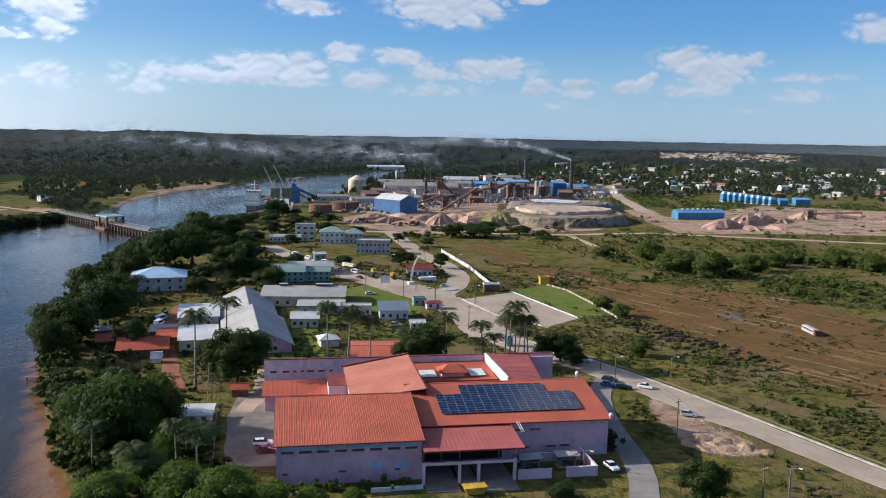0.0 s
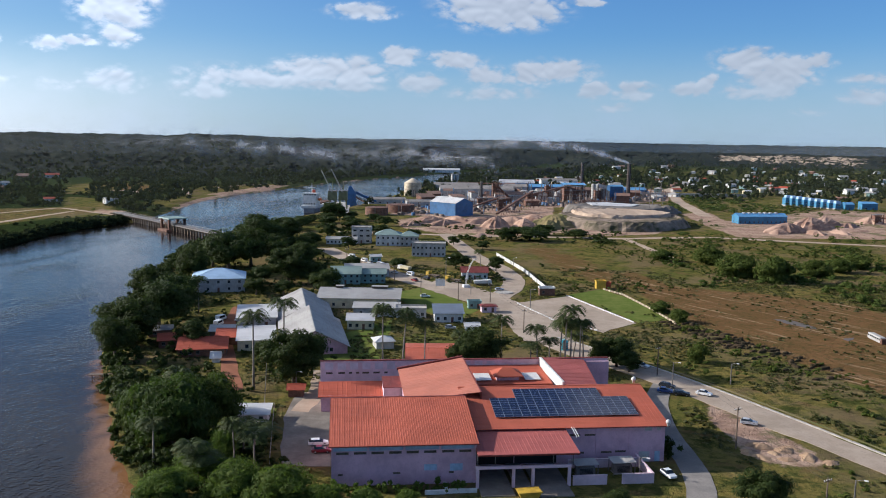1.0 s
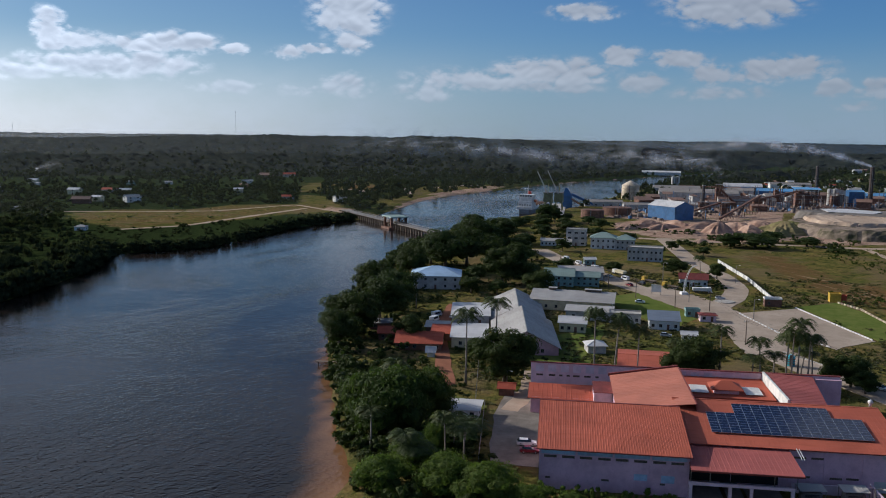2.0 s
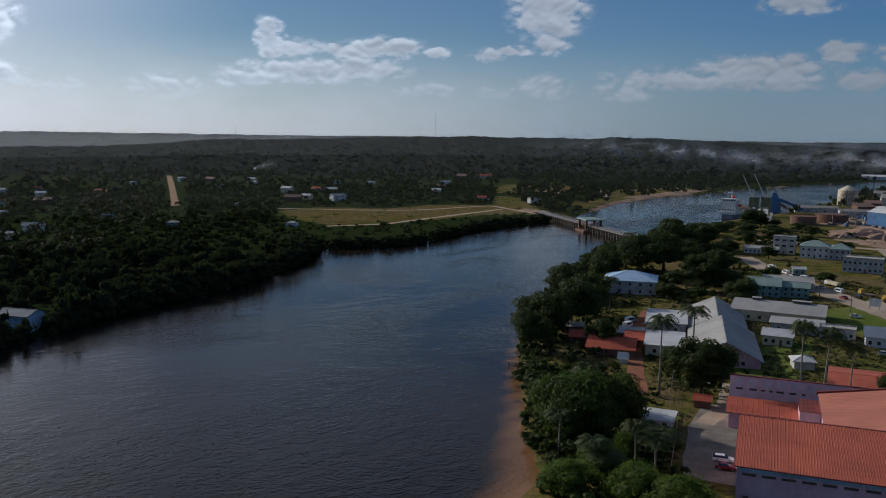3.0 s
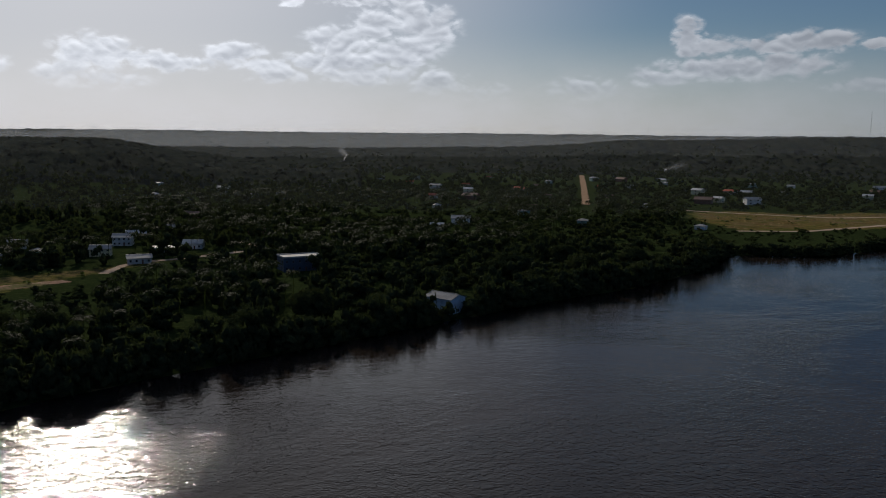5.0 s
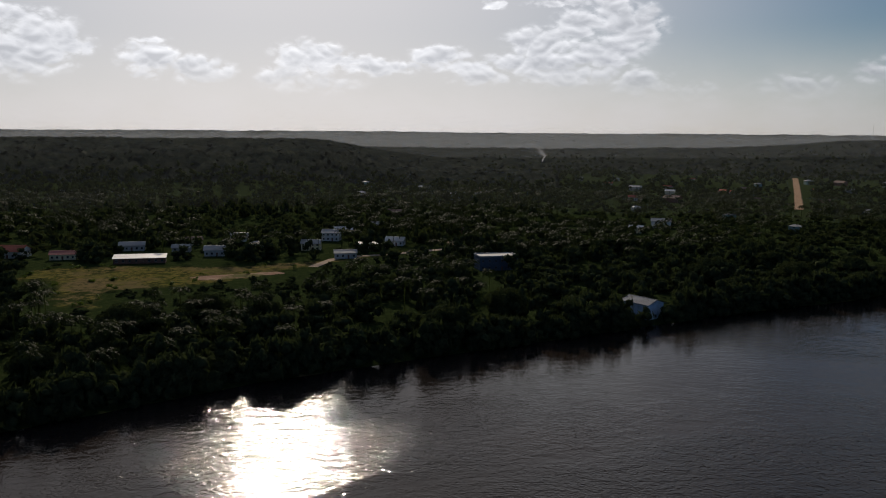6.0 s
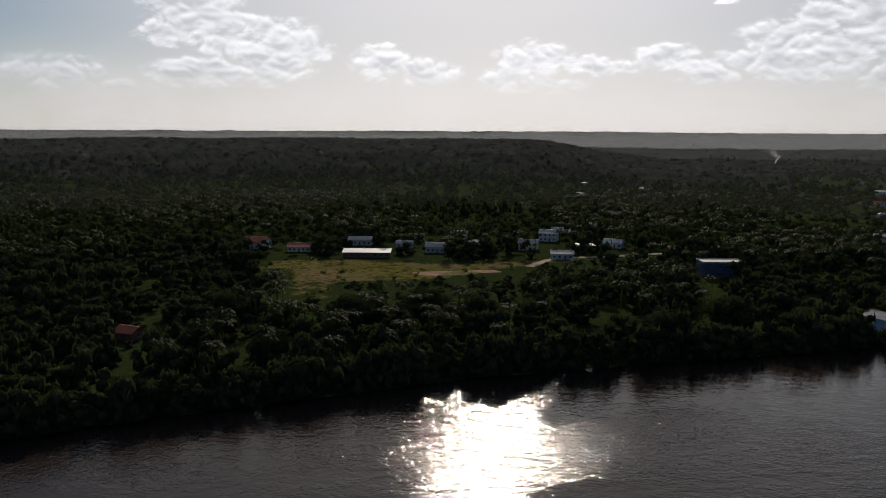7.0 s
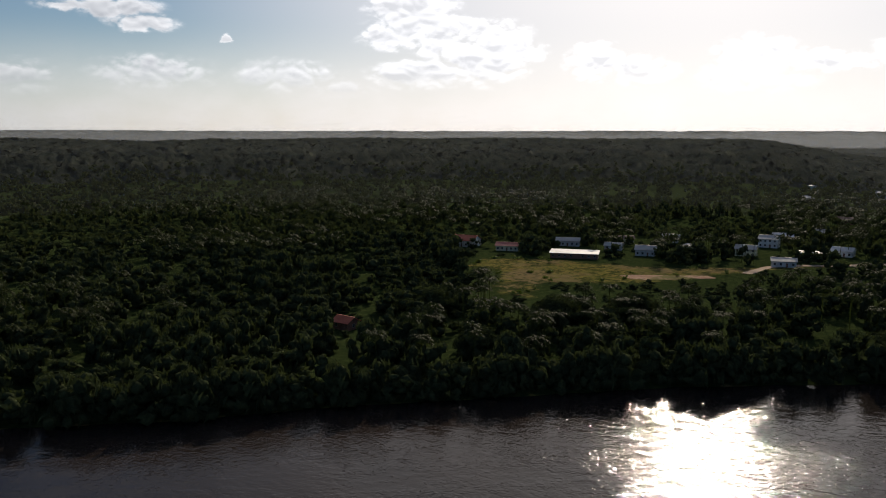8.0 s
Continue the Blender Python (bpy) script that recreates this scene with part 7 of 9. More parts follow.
def heap(name, x, y, rx, ry, h, mat, label, seed, turn=0.0, crest=0.15, group="ore heaps"):
    """A dumped heap: a ragged cone with gullies."""
    rng = np.random.RandomState(seed)
    n, m = 28, 12
    a = np.linspace(0, 2 * math.pi, n, endpoint=False)
    lob = 1 + 0.16 * np.sin(a * 2 + rng.rand() * 6) + 0.1 * np.sin(a * 5 + rng.rand() * 6) + 0.06 * rng.normal(size=n)
    v, f = [], []
    for j in range(m + 1):
        t = j / m
        r = (1 - t) * lob + t * crest * 0.2
        z = h * (t ** 0.9) * (1 - 0.25 * t * t * (1 - crest)) - 0.25 * (j == 0)
        for i in range(n):
            w = 0.05 * h * rng.normal() * (0 < j < m)
            v.append((rx * r[i] * math.cos(a[i]), ry * r[i] * math.sin(a[i]), z + w * (1 - t)))
    for j in range(m):
        f += [(j * n + i, j * n + (i + 1) % n, (j + 1) * n + (i + 1) % n, (j + 1) * n + i) for i in range(n)]
    f.append(tuple(range(m * n, m * n + n)))
    ob = tagged(part(name, Geo().add(v, f), mat), label, "heap", group)
    ob.matrix_world = pose(x, y, 0, 0, 0, turn)
    return ob


HEAPS_PINK = [(-29, 690, 14, 9, 4.5), (-44, 708, 16, 9, 6), (-2, 702, 13, 11, 11), (21, 708, 15, 11, 9), (12, 735, 16, 12, 8), (-59, 728, 15, 10, 7), (-14, 740, 20, 12, 6), (-14, 632, 12, 5, 2.5), (-36, 745, 18, 10, 6), (30, 760, 16, 12, 8), (-70, 700, 10, 8, 5), (4, 668, 16, 8, 4)]
HEAPS_TAN = [(232, 712, 17, 12, 10), (262, 745, 20, 14, 13), (284, 772, 18, 12, 11), (303, 772, 14, 10, 5), (252, 705, 16, 7, 4), (275, 712, 13, 6, 3.5), (338, 810, 12, 9, 8), (222, 700, 10, 7, 5), (290, 735, 20, 9, 3), (380, 830, 24, 10, 4), (420, 800, 20, 9, 4), (420, 870, 26, 8, 3)]
HEAPS_GREY = [(169, 884, 16, 13, 10), (136, 858, 24, 10, 6), (150, 872, 18, 10, 7), (85, 845, 16, 10, 5.5), (98, 860, 16, 10, 6), (110, 930, 26, 14, 5)]
for i, (px, py, rx, ry, ph) in enumerate(HEAPS_PINK):
    heap("ore_mound", px, py, rx, ry, ph, M_BAUXITE, "ragged heap of pinkish bauxite ore", 100 + i, i * 37)
for i, (px, py, rx, ry, ph) in enumerate(HEAPS_TAN):
    heap("ore_mound", px, py, rx, ry, ph, M_BAUXITE, "heap of orange-brown ore on the sandy lot", 130 + i, i * 23)
for i, (px, py, rx, ry, ph) in enumerate(HEAPS_GREY):
    heap("ore_mound", px, py, rx, ry, ph, M_GREYHEAP, "heap of grey washed ore", 160 + i, i * 51)
for i, (px, py, rx, ry, ph) in enumerate([(40, 700, 13, 13, 9), (46, 716, 15, 16, 13), (52, 738, 15, 18, 11), (36, 720, 12, 14, 8)]):
    heap("earth_bank", px, py, rx, ry, ph, M_OCHRE, "steep ochre earth bank with grassy flanks", 190 + i, 30 * i, 0.15, "earth banks")


def terrace(x, y, rx, ry, h, mat, label, seed, ins=0.86):
    """A flat-topped dump with a sloping wall."""
    rng = np.random.RandomState(seed)
    n = 120
    a = np.linspace(0, 2 * math.pi, n, endpoint=False)
    k = 1 + 0.06 * np.sin(3 * a + rng.rand() * 6) + 0.018 * np.sin(11 * a + rng.rand() * 6) + 0.012 * np.sin(23 * a) + 0.004 * rng.normal(size=n)
    v, f = [], []
    for s, z in ((1.0, -0.3), (0.75 + ins * 0.25, h * 0.3), (0.5 + ins * 0.5, h * 0.6), (0.25 + ins * 0.75, h * 0.85), (ins, h), (ins * 0.96, h - 0.4)):
        v += [(rx * s * k[i] * math.cos(a[i]), ry * s * k[i] * math.sin(a[i]), z + 0.45 * rng.normal() * (0 < z < h)) for i in range(n)]
    for j in range(5):
        f += [(j * n + i, j * n + (i + 1) % n, (j + 1) * n + (i + 1) % n, (j + 1) * n + i) for i in range(n)]
    f.append(tuple(range(5 * n, 6 * n)))
    ob = tagged(part("terraced_dump", Geo().add(v, f), mat), label, "dump", "terraced dumps")
    ob.matrix_world = pose(x, y, 0)
    return ob


terrace(103, 748, 58, 62, 7, M_DUMP, "wide flat-topped dump of grey and pink ore", 201, 0.88)
terrace(106, 775, 46, 44, 9, M_SANDY, "pale sandy upper terrace of the ore dump", 202, 0.9)
terrace(118, 860, 52, 40, 8, M_GREYHEAP, "far grey terrace of the ore dump", 203, 0.9)
patch("pond", [(92, 858), (128, 850), (140, 880), (110, 905), (88, 892)], M_PALE_ROOF, 8.15, "pale dried settling pond on the dump", "pond", seed=31, thick=0.4)

# ship, dock cranes and the blue hopper at the wharf
ship = thing("cargo_ship", pose(-179.5, 858, WATER_Z, 0, 0, 86) @ Matrix.Diagonal((1.15, 1.2, 1.2, 1)), "cargo ship with white superstructure and grey hull", "ship")
hull = []
for s, wv in ((-36, 0.72), (-30, 0.95), (-10, 1.0), (14, 1.0), (28, 0.7), (37, 0.05)):
    hull += [(s, -6.2 * wv * 0.85, -1.5), (s, 6.2 * wv * 0.85, -1.5), (s + (1.5 if s > 20 else 0), 6.2 * wv, 5.2), (s + (1.5 if s > 20 else 0), -6.2 * wv, 5.2)]
fs = [(0, 3, 2, 1), (20, 21, 22, 23)]
for i in range(5):
    k = 4 * i
    fs += [(k, k + 4, k + 7, k + 3), (k + 1, k + 2, k + 6, k + 5), (k + 3, k + 7, k + 6, k + 2), (k, k + 1, k + 5, k + 4)]
part("hull", Geo().add(hull, fs), painted("ship_hull", (0.20, 0.21, 0.23), 0.6, 0.4, 0.2), ship)
part("hull_band", Geo().box(-36.2, 10, -6.3, 6.3, 3.6, 5.6), M_WHITE, ship)
part("superstructure", Geo().box(-34, -22, -5.6, 5.6, 5.2, 10.0).box(-33, -23, -5.0, 5.0, 10.0, 13.0).box(-32, -24, -6.2, 6.2, 13.0, 15.4), M_WHITE, ship)
for k in range(5):
    set_window(ship, pose(-34.02, -4.2 + 2.1 * k, 6.6, 0, 0, -90), 1.0, 1.0, M_STEEL)
    set_window(ship, pose(-32.02, -4.2 + 2.1 * k, 13.8, 0, 0, -90), 1.4, 1.0, M_STEEL)
part("lifeboat", Geo().tube([(-29, -6.4, 10.6), (-27.5, -6.6, 10.4), (-24, -6.6, 10.4), (-22.5, -6.4, 10.6)], [0.3, 1.2, 1.2, 0.3], 8), painted("lifeboat_orange", (0.55, 0.13, 0.03), 0.5, 0.2), ship, "orange lifeboat")
part("funnel", Geo().lathe([(1.6, 10), (1.5, 17.5), (1.3, 17.6)], 14), painted("funnel_red", (0.5, 0.07, 0.03), 0.5, 0.2), ship).matrix_local = pose(-21, 0, 0)
part("mast", Geo().tube([(-26, 0, 15), (-26, 0, 23)], [0.35, 0.15], 8).box(-26.2, -25.8, -3, 3, 19.6, 20.0), M_WHITE, ship)
part("mast", Geo().tube([(28, 0, 5), (28, 0, 17)], [0.35, 0.15], 8).box(27.8, 28.2, -2, 2, 14, 14.3), M_WHITE, ship)
for s in (-14, 2, 16):
    part("hatch", Geo().box(s - 5, s + 5, -4, 4, 5.2, 6.6, None, 0.15), M_RUST, ship)
M_CRANE = painted("olive_crane", (0.16, 0.17, 0.08), 0.6, 0.35, 0.3)
for cx_, cy_, tip in ((-165, 846, (-7.0, -20, 39)), (-155, 850, (-7.5, -22, 40))):
    crane = thing("dock_crane", pose(cx_, cy_, -0.5), "olive dock crane with a raised lattice boom", "crane", "dock cranes")
    for sx in (-4, 4):
        for sy in (-3, 3):
            part("leg", Geo().tube([(sx, sy, -1.5), (sx * 0.7, sy * 0.7, 9)], 0.5, 6), M_CRANE, crane)
    part("cab", Geo().box(-4.2, 4.2, -3.6, 3.6, 9, 18, None, 0.3), M_CRANE, crane)
    part("cab_roof", Geo().box(-4.5, 4.5, -3.9, 3.9, 18, 18.5, None, 0.2), M_STEEL, crane)
    a0, b0 = Vector((0, -3, 17)), Vector(tip)
    boom = Geo()
    for ox, oz in ((-0.6, 0), (0.6, 0), (0, 0.9)):
        boom.tube([a0 + Vector((ox, 0, oz)), b0 + Vector((ox * 0.3, 0, oz * 0.3))], 0.22, 5)
    for k in range(12):
        p, q = a0.lerp(b0, k / 12), a0.lerp(b0, (k + 1) / 12)
        boom.tube([p + Vector((-0.6, 0, 0)), q + Vector((0.6, 0, 0))], 0.12, 4)
    part("boom", boom, M_PALE_ROOF, crane, "pale lattice boom")
    part("mast", Geo().tube([(0, 2, 17), (0, 1, 27)], 0.35, 6), M_CRANE, crane)
    part("stay", Geo().tube([(0, 1, 27), tip], 0.09, 4), M_STEEL, crane)
hop = thing("ship_loader", pose(-155, 900, -0.3, 0, 0, 10), "bright blue ship loader with a sloping conveyor arm", "loader")
part("hopper", Geo().box(-5, 5, -5, 5, -1.5, 12, None, 0.4), M_BLUEPAINT, hop)
part("loader_head", Geo().add([(-5, -4, 12), (4.6, -4, 12), (4.6, 4, 12), (-5, 4, 12), (-3, -2, 20), (0, -2, 20), (0, 2, 20), (-3, 2, 20)], [(0, 1, 5, 4), (1, 2, 6, 5), (2, 3, 7, 6), (3, 0, 4, 7), (4, 5, 6, 7)]), M_BLUEPAINT, hop)
part("arm", Geo().add([(4, -1.5, 12), (26, -1.5, 3), (26, 1.5, 3), (4, 1.5, 12), (4, -1.5, 15), (26, -1.5, 5), (26, 1.5, 5), (4, 1.5, 15)], [(3, 2, 1, 0), (4, 5, 6, 7), (0, 1, 5, 4), (1, 2, 6, 5), (2, 3, 7, 6), (3, 0, 4, 7)]), M_BLUEPAINT, hop)
tagged(part("wharf", Geo().box(-8, 8, -62, 90, -2.6, 0.15), M_CONCRETE), "grey concrete wharf along the river", "wharf").matrix_world = pose(-157, 850, 0, 0, 0, 9)

# bright blue plant on the sandy lot
for bx, by, bt, bw, bd, bh in ((233, 790, 12, 46, 13, 6.5),):
    house("long sky-blue plant building with roof humps", bx, by, bt, bw, bd, bh, 2.6, "gable", M_SKYBLUE, M_BLUE_ROOF, name="plant_building", win=4.0, over=0.4, pitch=2.0)
for i in range(7):
    tagged(part("roof_hood", Geo().box(-1.4, 1.4, -1.6, 1.6, 0, 2.0, None, 0.3), M_PALE_ROOF), "pale square roof hood", "vent", "roof hoods").matrix_world = pose(218 + 5.0 * i, 786.6 + 1.05 * i, 7.6, 0, 0, 12)
for i in range(9):
    unit = thing("mill_unit", pose(333 + 5.0 * i, 1026 - 5.4 * i, 0, 0, 0, 10), "sky-blue mill unit with a pale hood, one of a row", "mill", "blue mill row")
    part("body", Geo().box(-4, 4, -4, 4, -0.2, 9.6 - 0.35 * i), M_SKYBLUE, unit)
    part("hood", Geo().box(-3.2, 3.2, -3.2, 3.2, 9.6 - 0.35 * i, 12.4 - 0.35 * i, None, 0.8), M_PALEBLUE_ROOF, unit)
    part("base", Geo().box(-4.4, 4.4, -4.4, 4.4, -0.3, 1.4), M_CONCRETE, unit)
    set_window(unit, pose(0, -4, 4.5), 3.0, 1.4, M_WHITE)
shed_hall("bright sky-blue end building of the mill row", 383, 980, 12, 11, 10, 6.5, 2, M_SKYBLUE, M_BLUE_ROOF)
shed_hall("bright sky-blue small building on the sandy lot", 410, 992, 8, 18, 9, 7, 1.4, M_SKYBLUE, M_BLUE_ROOF, "shed")
conveyor((350, 840, 1.5), (395, 815, 6), "low inclined conveyor on the sandy lot")
steel_tower(342, 805, 10, 8, 6, 9, 2, "rusty crusher frame on the sandy lot")
ribbon("pipe_wall", [(150, 1175), (250, 1160), (330, 1175)], 2.0, M_CONCRETE, 4.5, "long low pale wall behind the grassland", "wall", thick=5.0, ragged=0.05)

# small sheds, racks and bins that crowd the works yard
rng_w = random.Random(33)
CLUTTER = [("small_shed", M_GREYWALL, M_GREY_ROOF, "small grey works hut with zinc roof"), ("small_shed", M_BROWNWALL, M_BROWN_ROOF, "small brown works hut with rusty roof"),
           ("small_shed", M_GREYWALL, M_BROWN_ROOF, "small grey works hut with rusty roof"), ("small_shed", M_GREYWALL, M_WORKS_ROOF, "small grey works hut with stained roof"), ("small_shed", M_RUST, M_BROWN_ROOF, "small rusted works bin with sloping lid")]
protos = [house(lab, -30 + 9 * i, 960 + 7 * i, 10 * i, 9 + i, 6 + i % 3, 3.5 + 1.2 * (i % 3), 1.4, "gable" if i % 2 else "shed", wm, rm, name=nm, group="works huts", win=0, pitch=1.6) for i, (nm, wm, rm, lab) in enumerate(CLUTTER)]
for i in range(58):
    while True:
        px, py = rng_w.uniform(-85, 205), rng_w.uniform(885, 1240)
        if edge_distance(SAND_LOTS[3], np.array([px]), np.array([py]))[0] > 3:
            break
    k = rng_w.uniform(0.7, 1.5)
    copy_thing(protos[rng_w.randrange(5)], Matrix()).matrix_basis = pose(px, py, 0, 0, 0, rng_w.uniform(-20, 110)) @ Matrix.Diagonal((k, k, k * rng_w.uniform(0.8, 1.6), 1))
for i in range(12):
    rack = thing("pipe_rack", pose(rng_w.uniform(-60, 190), rng_w.uniform(900, 1150), 0, 0, 0, rng_w.uniform(-15, 25)), "raised rusty pipe rack across the works yard", "pipe rack", "pipe racks")
    ln = rng_w.uniform(24, 60)
    for k in range(3):
        part("pipe", Geo().tube([(0, k * 0.9, 5.5), (ln, k * 0.9, 5.5)], 0.32, 6), M_RUST if k != 1 else M_PALE_ROOF, rack)
    for k in range(int(ln / 9) + 1):
        part("trestle", box_mesh("trestle", -0.2, 0.2, -0.3, 2.1, -0.2, 5.2, M_RUST), M_RUST, rack).matrix_local = pose(k * 9.0, 0, 0)
for i in range(16):
    pl = thing("lamp_mast", pose(rng_w.uniform(-80, 230), rng_w.uniform(760, 1200), 0), "tall thin steel lamp mast in the works yard", "mast", "works masts")
    hh = rng_w.uniform(12, 24)
    part("pole", Geo().tube([(0, 0, -0.3), (0, 0, hh)], [0.35, 0.18], 6), M_STEEL, pl)
    part("lamp_head", Geo().box(-0.9, 0.9, -0.2, 0.2, hh, hh + 0.5), M_PALE_ROOF, pl)
# ---------- bridge ----------
A, B = Vector((-331, 728, 0)), Vector((-186, 575, 0))
span = B - A
bridge = thing("bridge", Matrix.Translation(A) @ Matrix.Rotation(math.atan2(span.y, span.x), 4, "Z"), "low pontoon road bridge on steel piles", "bridge")
L = span.length
part("deck", Geo().box(0, L, -3.2, 3.2, 2.2, 3.0), M_STEEL, bridge)
for sy in (-3.1, 3.1):
    part("guard_rail", Geo().box(0, L, sy - 0.06, sy + 0.06, 3.9, 4.1).box(0, L, sy - 0.05, sy + 0.05, 3.4, 3.5), M_STEEL, bridge)
for i in range(int(L / 5) + 1):
    for sy in (-2.6, 2.6):
        part("support_post", box_mesh("support_post", -0.45, 0.45, -0.45, 0.45, -6.5, 2.2, M_WOOD), M_WOOD, bridge).matrix_local = pose(i * 5.0, sy, 0)
    part("cross_beam", box_mesh("cross_beam", -0.35, 0.35, -3.6, 3.6, 1.5, 2.2, M_WOOD), M_WOOD, bridge).matrix_local = pose(i * 5.0, 0, 0)
for i in range(0, int(L / 3.5)):
    for sy in (-3.1, 3.1):
        part("rail_post", box_mesh("rail_post", -0.07, 0.07, -0.07, 0.07, 3.0, 4.1, M_STEEL), M_STEEL, bridge).matrix_local = pose(i * 3.5, sy, 0)
for u in (115, 129):
    for sy in (-6, 6):
        part("tower_leg", box_mesh("tower_leg", -0.8, 0.8, -0.8, 0.8, -6.5, 7.2, M_RUST), M_RUST, bridge).matrix_local = pose(u, sy, 0)
part("tower_roof", Geo().box(112, 132, -7.6, 7.6, 7.2, 7.9, None, 0.3), M_GREEN_ROOF, bridge, "pale green-grey roof of the lift tower")
part("pontoon", Geo().box(113, 131, -9, -4.5, -3, -0.6, None, 0.2), M_RUST, bridge)
part("pontoon", Geo().box(113, 131, 4.5, 9, -3, -0.6, None, 0.2), M_RUST, bridge)
for sy in (-6, 6):
    part("tower_brace", Geo().tube([(115, sy, 0.5), (129, sy, 6.8)], 0.25, 5), M_RUST, bridge)
    part("tower_brace", Geo().tube([(129, sy, 0.5), (115, sy, 6.8)], 0.25, 5), M_RUST, bridge)

# ---------- vehicles ----------


def wheel_meshes(r=0.33, w=0.22):
    g = Geo().tube([(0, -w / 2, 0), (0, w / 2, 0)], r, 14)
    h = Geo().tube([(0, -w / 2 - 0.012, 0), (0, w / 2 + 0.012, 0)], r * 0.55, 10)
    return g, h


def car_body(l, w, h, kind):
    """Lower body and cabin lofted along the car's length."""
    if kind == "van":
        prof = [(-l / 2, 0.55, 0.9), (-l / 2 + 0.05, 0.35, h), (l / 2 - 1.1, 0.35, h), (l / 2 - 0.5, 0.35, 1.1), (l / 2, 0.4, 0.9)]
    else:
        prof = [(-l / 2, 0.5, 0.8), (-l / 2 + 0.15, 0.32, 0.98), (l / 2 - 1.2, 0.32, 0.98), (l / 2 - 0.15, 0.32, 0.82), (l / 2, 0.42, 0.65)]
    g, n = Geo(), len(prof)
    v = []
    for x, z0, z1 in prof:
        k = 0.9 if abs(x) > l / 2 - 0.02 else 1.0
        v += [(x, -w / 2 * k, z0), (x, w / 2 * k, z0), (x, w / 2 * k * 0.96, z1), (x, -w / 2 * k * 0.96, z1)]
    f = [(0, 3, 2, 1), (4 * n - 4, 4 * n - 3, 4 * n - 2, 4 * n - 1)]
    for i in range(n - 1):
        k = 4 * i
        f += [(k, k + 4, k + 7, k + 3), (k + 1, k + 2, k + 6, k + 5), (k + 3, k + 7, k + 6, k + 2), (k, k + 1, k + 5, k + 4)]
    return g.add(v, f)


def make_car(paint, label, kind="car", l=4.4, w=1.75, h=1.45):
    ob = thing("car" if kind != "van" else "minibus", Matrix(), label, "car" if kind != "van" else "minibus", "parked cars")
    part("body", car_body(l, w, h, kind), paint, ob)
    if kind != "van":
        back = -l / 2 + (0.1 if kind == "suv" else 0.55)
        c = [(back, 0.98), (back + 0.45, h), (l / 2 - 2.0, h), (l / 2 - 1.25, 0.98)]
        v = []
        for x, z in c:
            k = 0.92 if z < 1.1 else 0.78
            v += [(x, -w / 2 * k, z), (x, w / 2 * k, z)]
        part("cabin", Geo().add(v, [(0, 2, 3, 1), (2, 4, 5, 3), (4, 6, 7, 5), (0, 6, 4, 2), (1, 3, 5, 7)]), M_GLASS, ob, "dark glass cabin")
        part("roof", Geo().box(back + 0.5, l / 2 - 2.05, -w / 2 * 0.78, w / 2 * 0.78, h - 0.02, h + 0.035), paint, ob)
    else:
        part("windscreen", Geo().add([(l / 2 - 1.06, -w * 0.42, h - 0.12), (l / 2 - 1.06, w * 0.42, h - 0.12), (l / 2 - 0.5, w * 0.44, 1.16), (l / 2 - 0.5, -w * 0.44, 1.16)], [(0, 3, 2, 1)]), M_GLASS, ob)
        for sy in (-1, 1):
            part("side_window", Geo().box(-l / 2 + 0.4, l / 2 - 1.3, sy * w * 0.475, sy * w * 0.495, 1.1, h - 0.25), M_GLASS, ob)
    g, hb = wheel_meshes()
    gm_, hm = g.mesh("wheel"), hb.mesh("rim")
    gm_.materials.append(M_TYRE), hm.materials.append(M_ALU)
    for sx in (-l * 0.3, l * 0.31):
        for sy in (-w / 2 + 0.12, w / 2 - 0.12):
            q = part("wheel", gm_, M_TYRE, ob)
            q.matrix_local = pose(sx, sy, 0.33)
            part("rim", hm, M_ALU, q)
    for sy in (-0.6, 0.6):
        part("headlight", box_mesh("headlight", l / 2 - 0.16, l / 2 - 0.02, -0.16, 0.16, 0.62, 0.76, M_CHROME), M_CHROME, ob).matrix_local = pose(0, sy, 0)
        part("tail_light", box_mesh("tail_light", -l / 2 + 0.0, -l / 2 + 0.1, -0.14, 0.14, 0.66, 0.82, M_RUST), M_RUST, ob).matrix_local = pose(0, sy, 0)
    return ob


def park(proto, rows):
    for i, (x, y, t) in enumerate(rows):
        if i == 0:
            proto.matrix_world = pose(x, y, 0.12, 0, 0, t)
        else:
            copy_thing(proto, pose(x, y, 0.12, 0, 0, t))


park(make_car(CAR_PAINTS[0], "white saloon car parked on the asphalt"), [(37, 178, -70), (58.5, 239.5, -28), (46, 268, -40), (-54, 445, 140), (-83, 494, 130), (-32, 378, 10), (-60, 455, 140), (-335, 738, 60)])
park(make_car(CAR_PAINTS[1], "silver hatchback parked on the sandy lot", "suv", 4.2), [(64, 215, -18), (-17, 315, 4), (-72, 478, 130), (1, 401, 20), (-96, 325, 60)])
park(make_car(CAR_PAINTS[0], "white estate car parked in the concrete yard", "suv", 4.6), [(-40, 188.5, 12), (-98, 318, 80), (-99, 330, 75)])
park(make_car(CAR_PAINTS[2], "maroon car parked beside the pink hall"), [(-38.4, 184, 12), (-41, 421, 130)])
park(make_car(CAR_PAINTS[3], "black car parked in the roadside shade", "suv", 4.7), [(52, 238.5, -10), (49.5, 246, -30), (43.5, 272, -45), (-36, 428, 140)])
park(make_car(CAR_PAINTS[4], "dark blue car parked in the roadside shade"), [(48, 241, -15), (40, 276, -45)])
park(make_car(CAR_PAINTS[0], "white minibus waiting at the roadside", "van", 5.0, 1.9, 2.1), [(-76, 484, 130), (-65, 470, 140), (-45, 438, 135), (-86, 500, 130), (-105, 318, 70), (-103, 309, 80)])


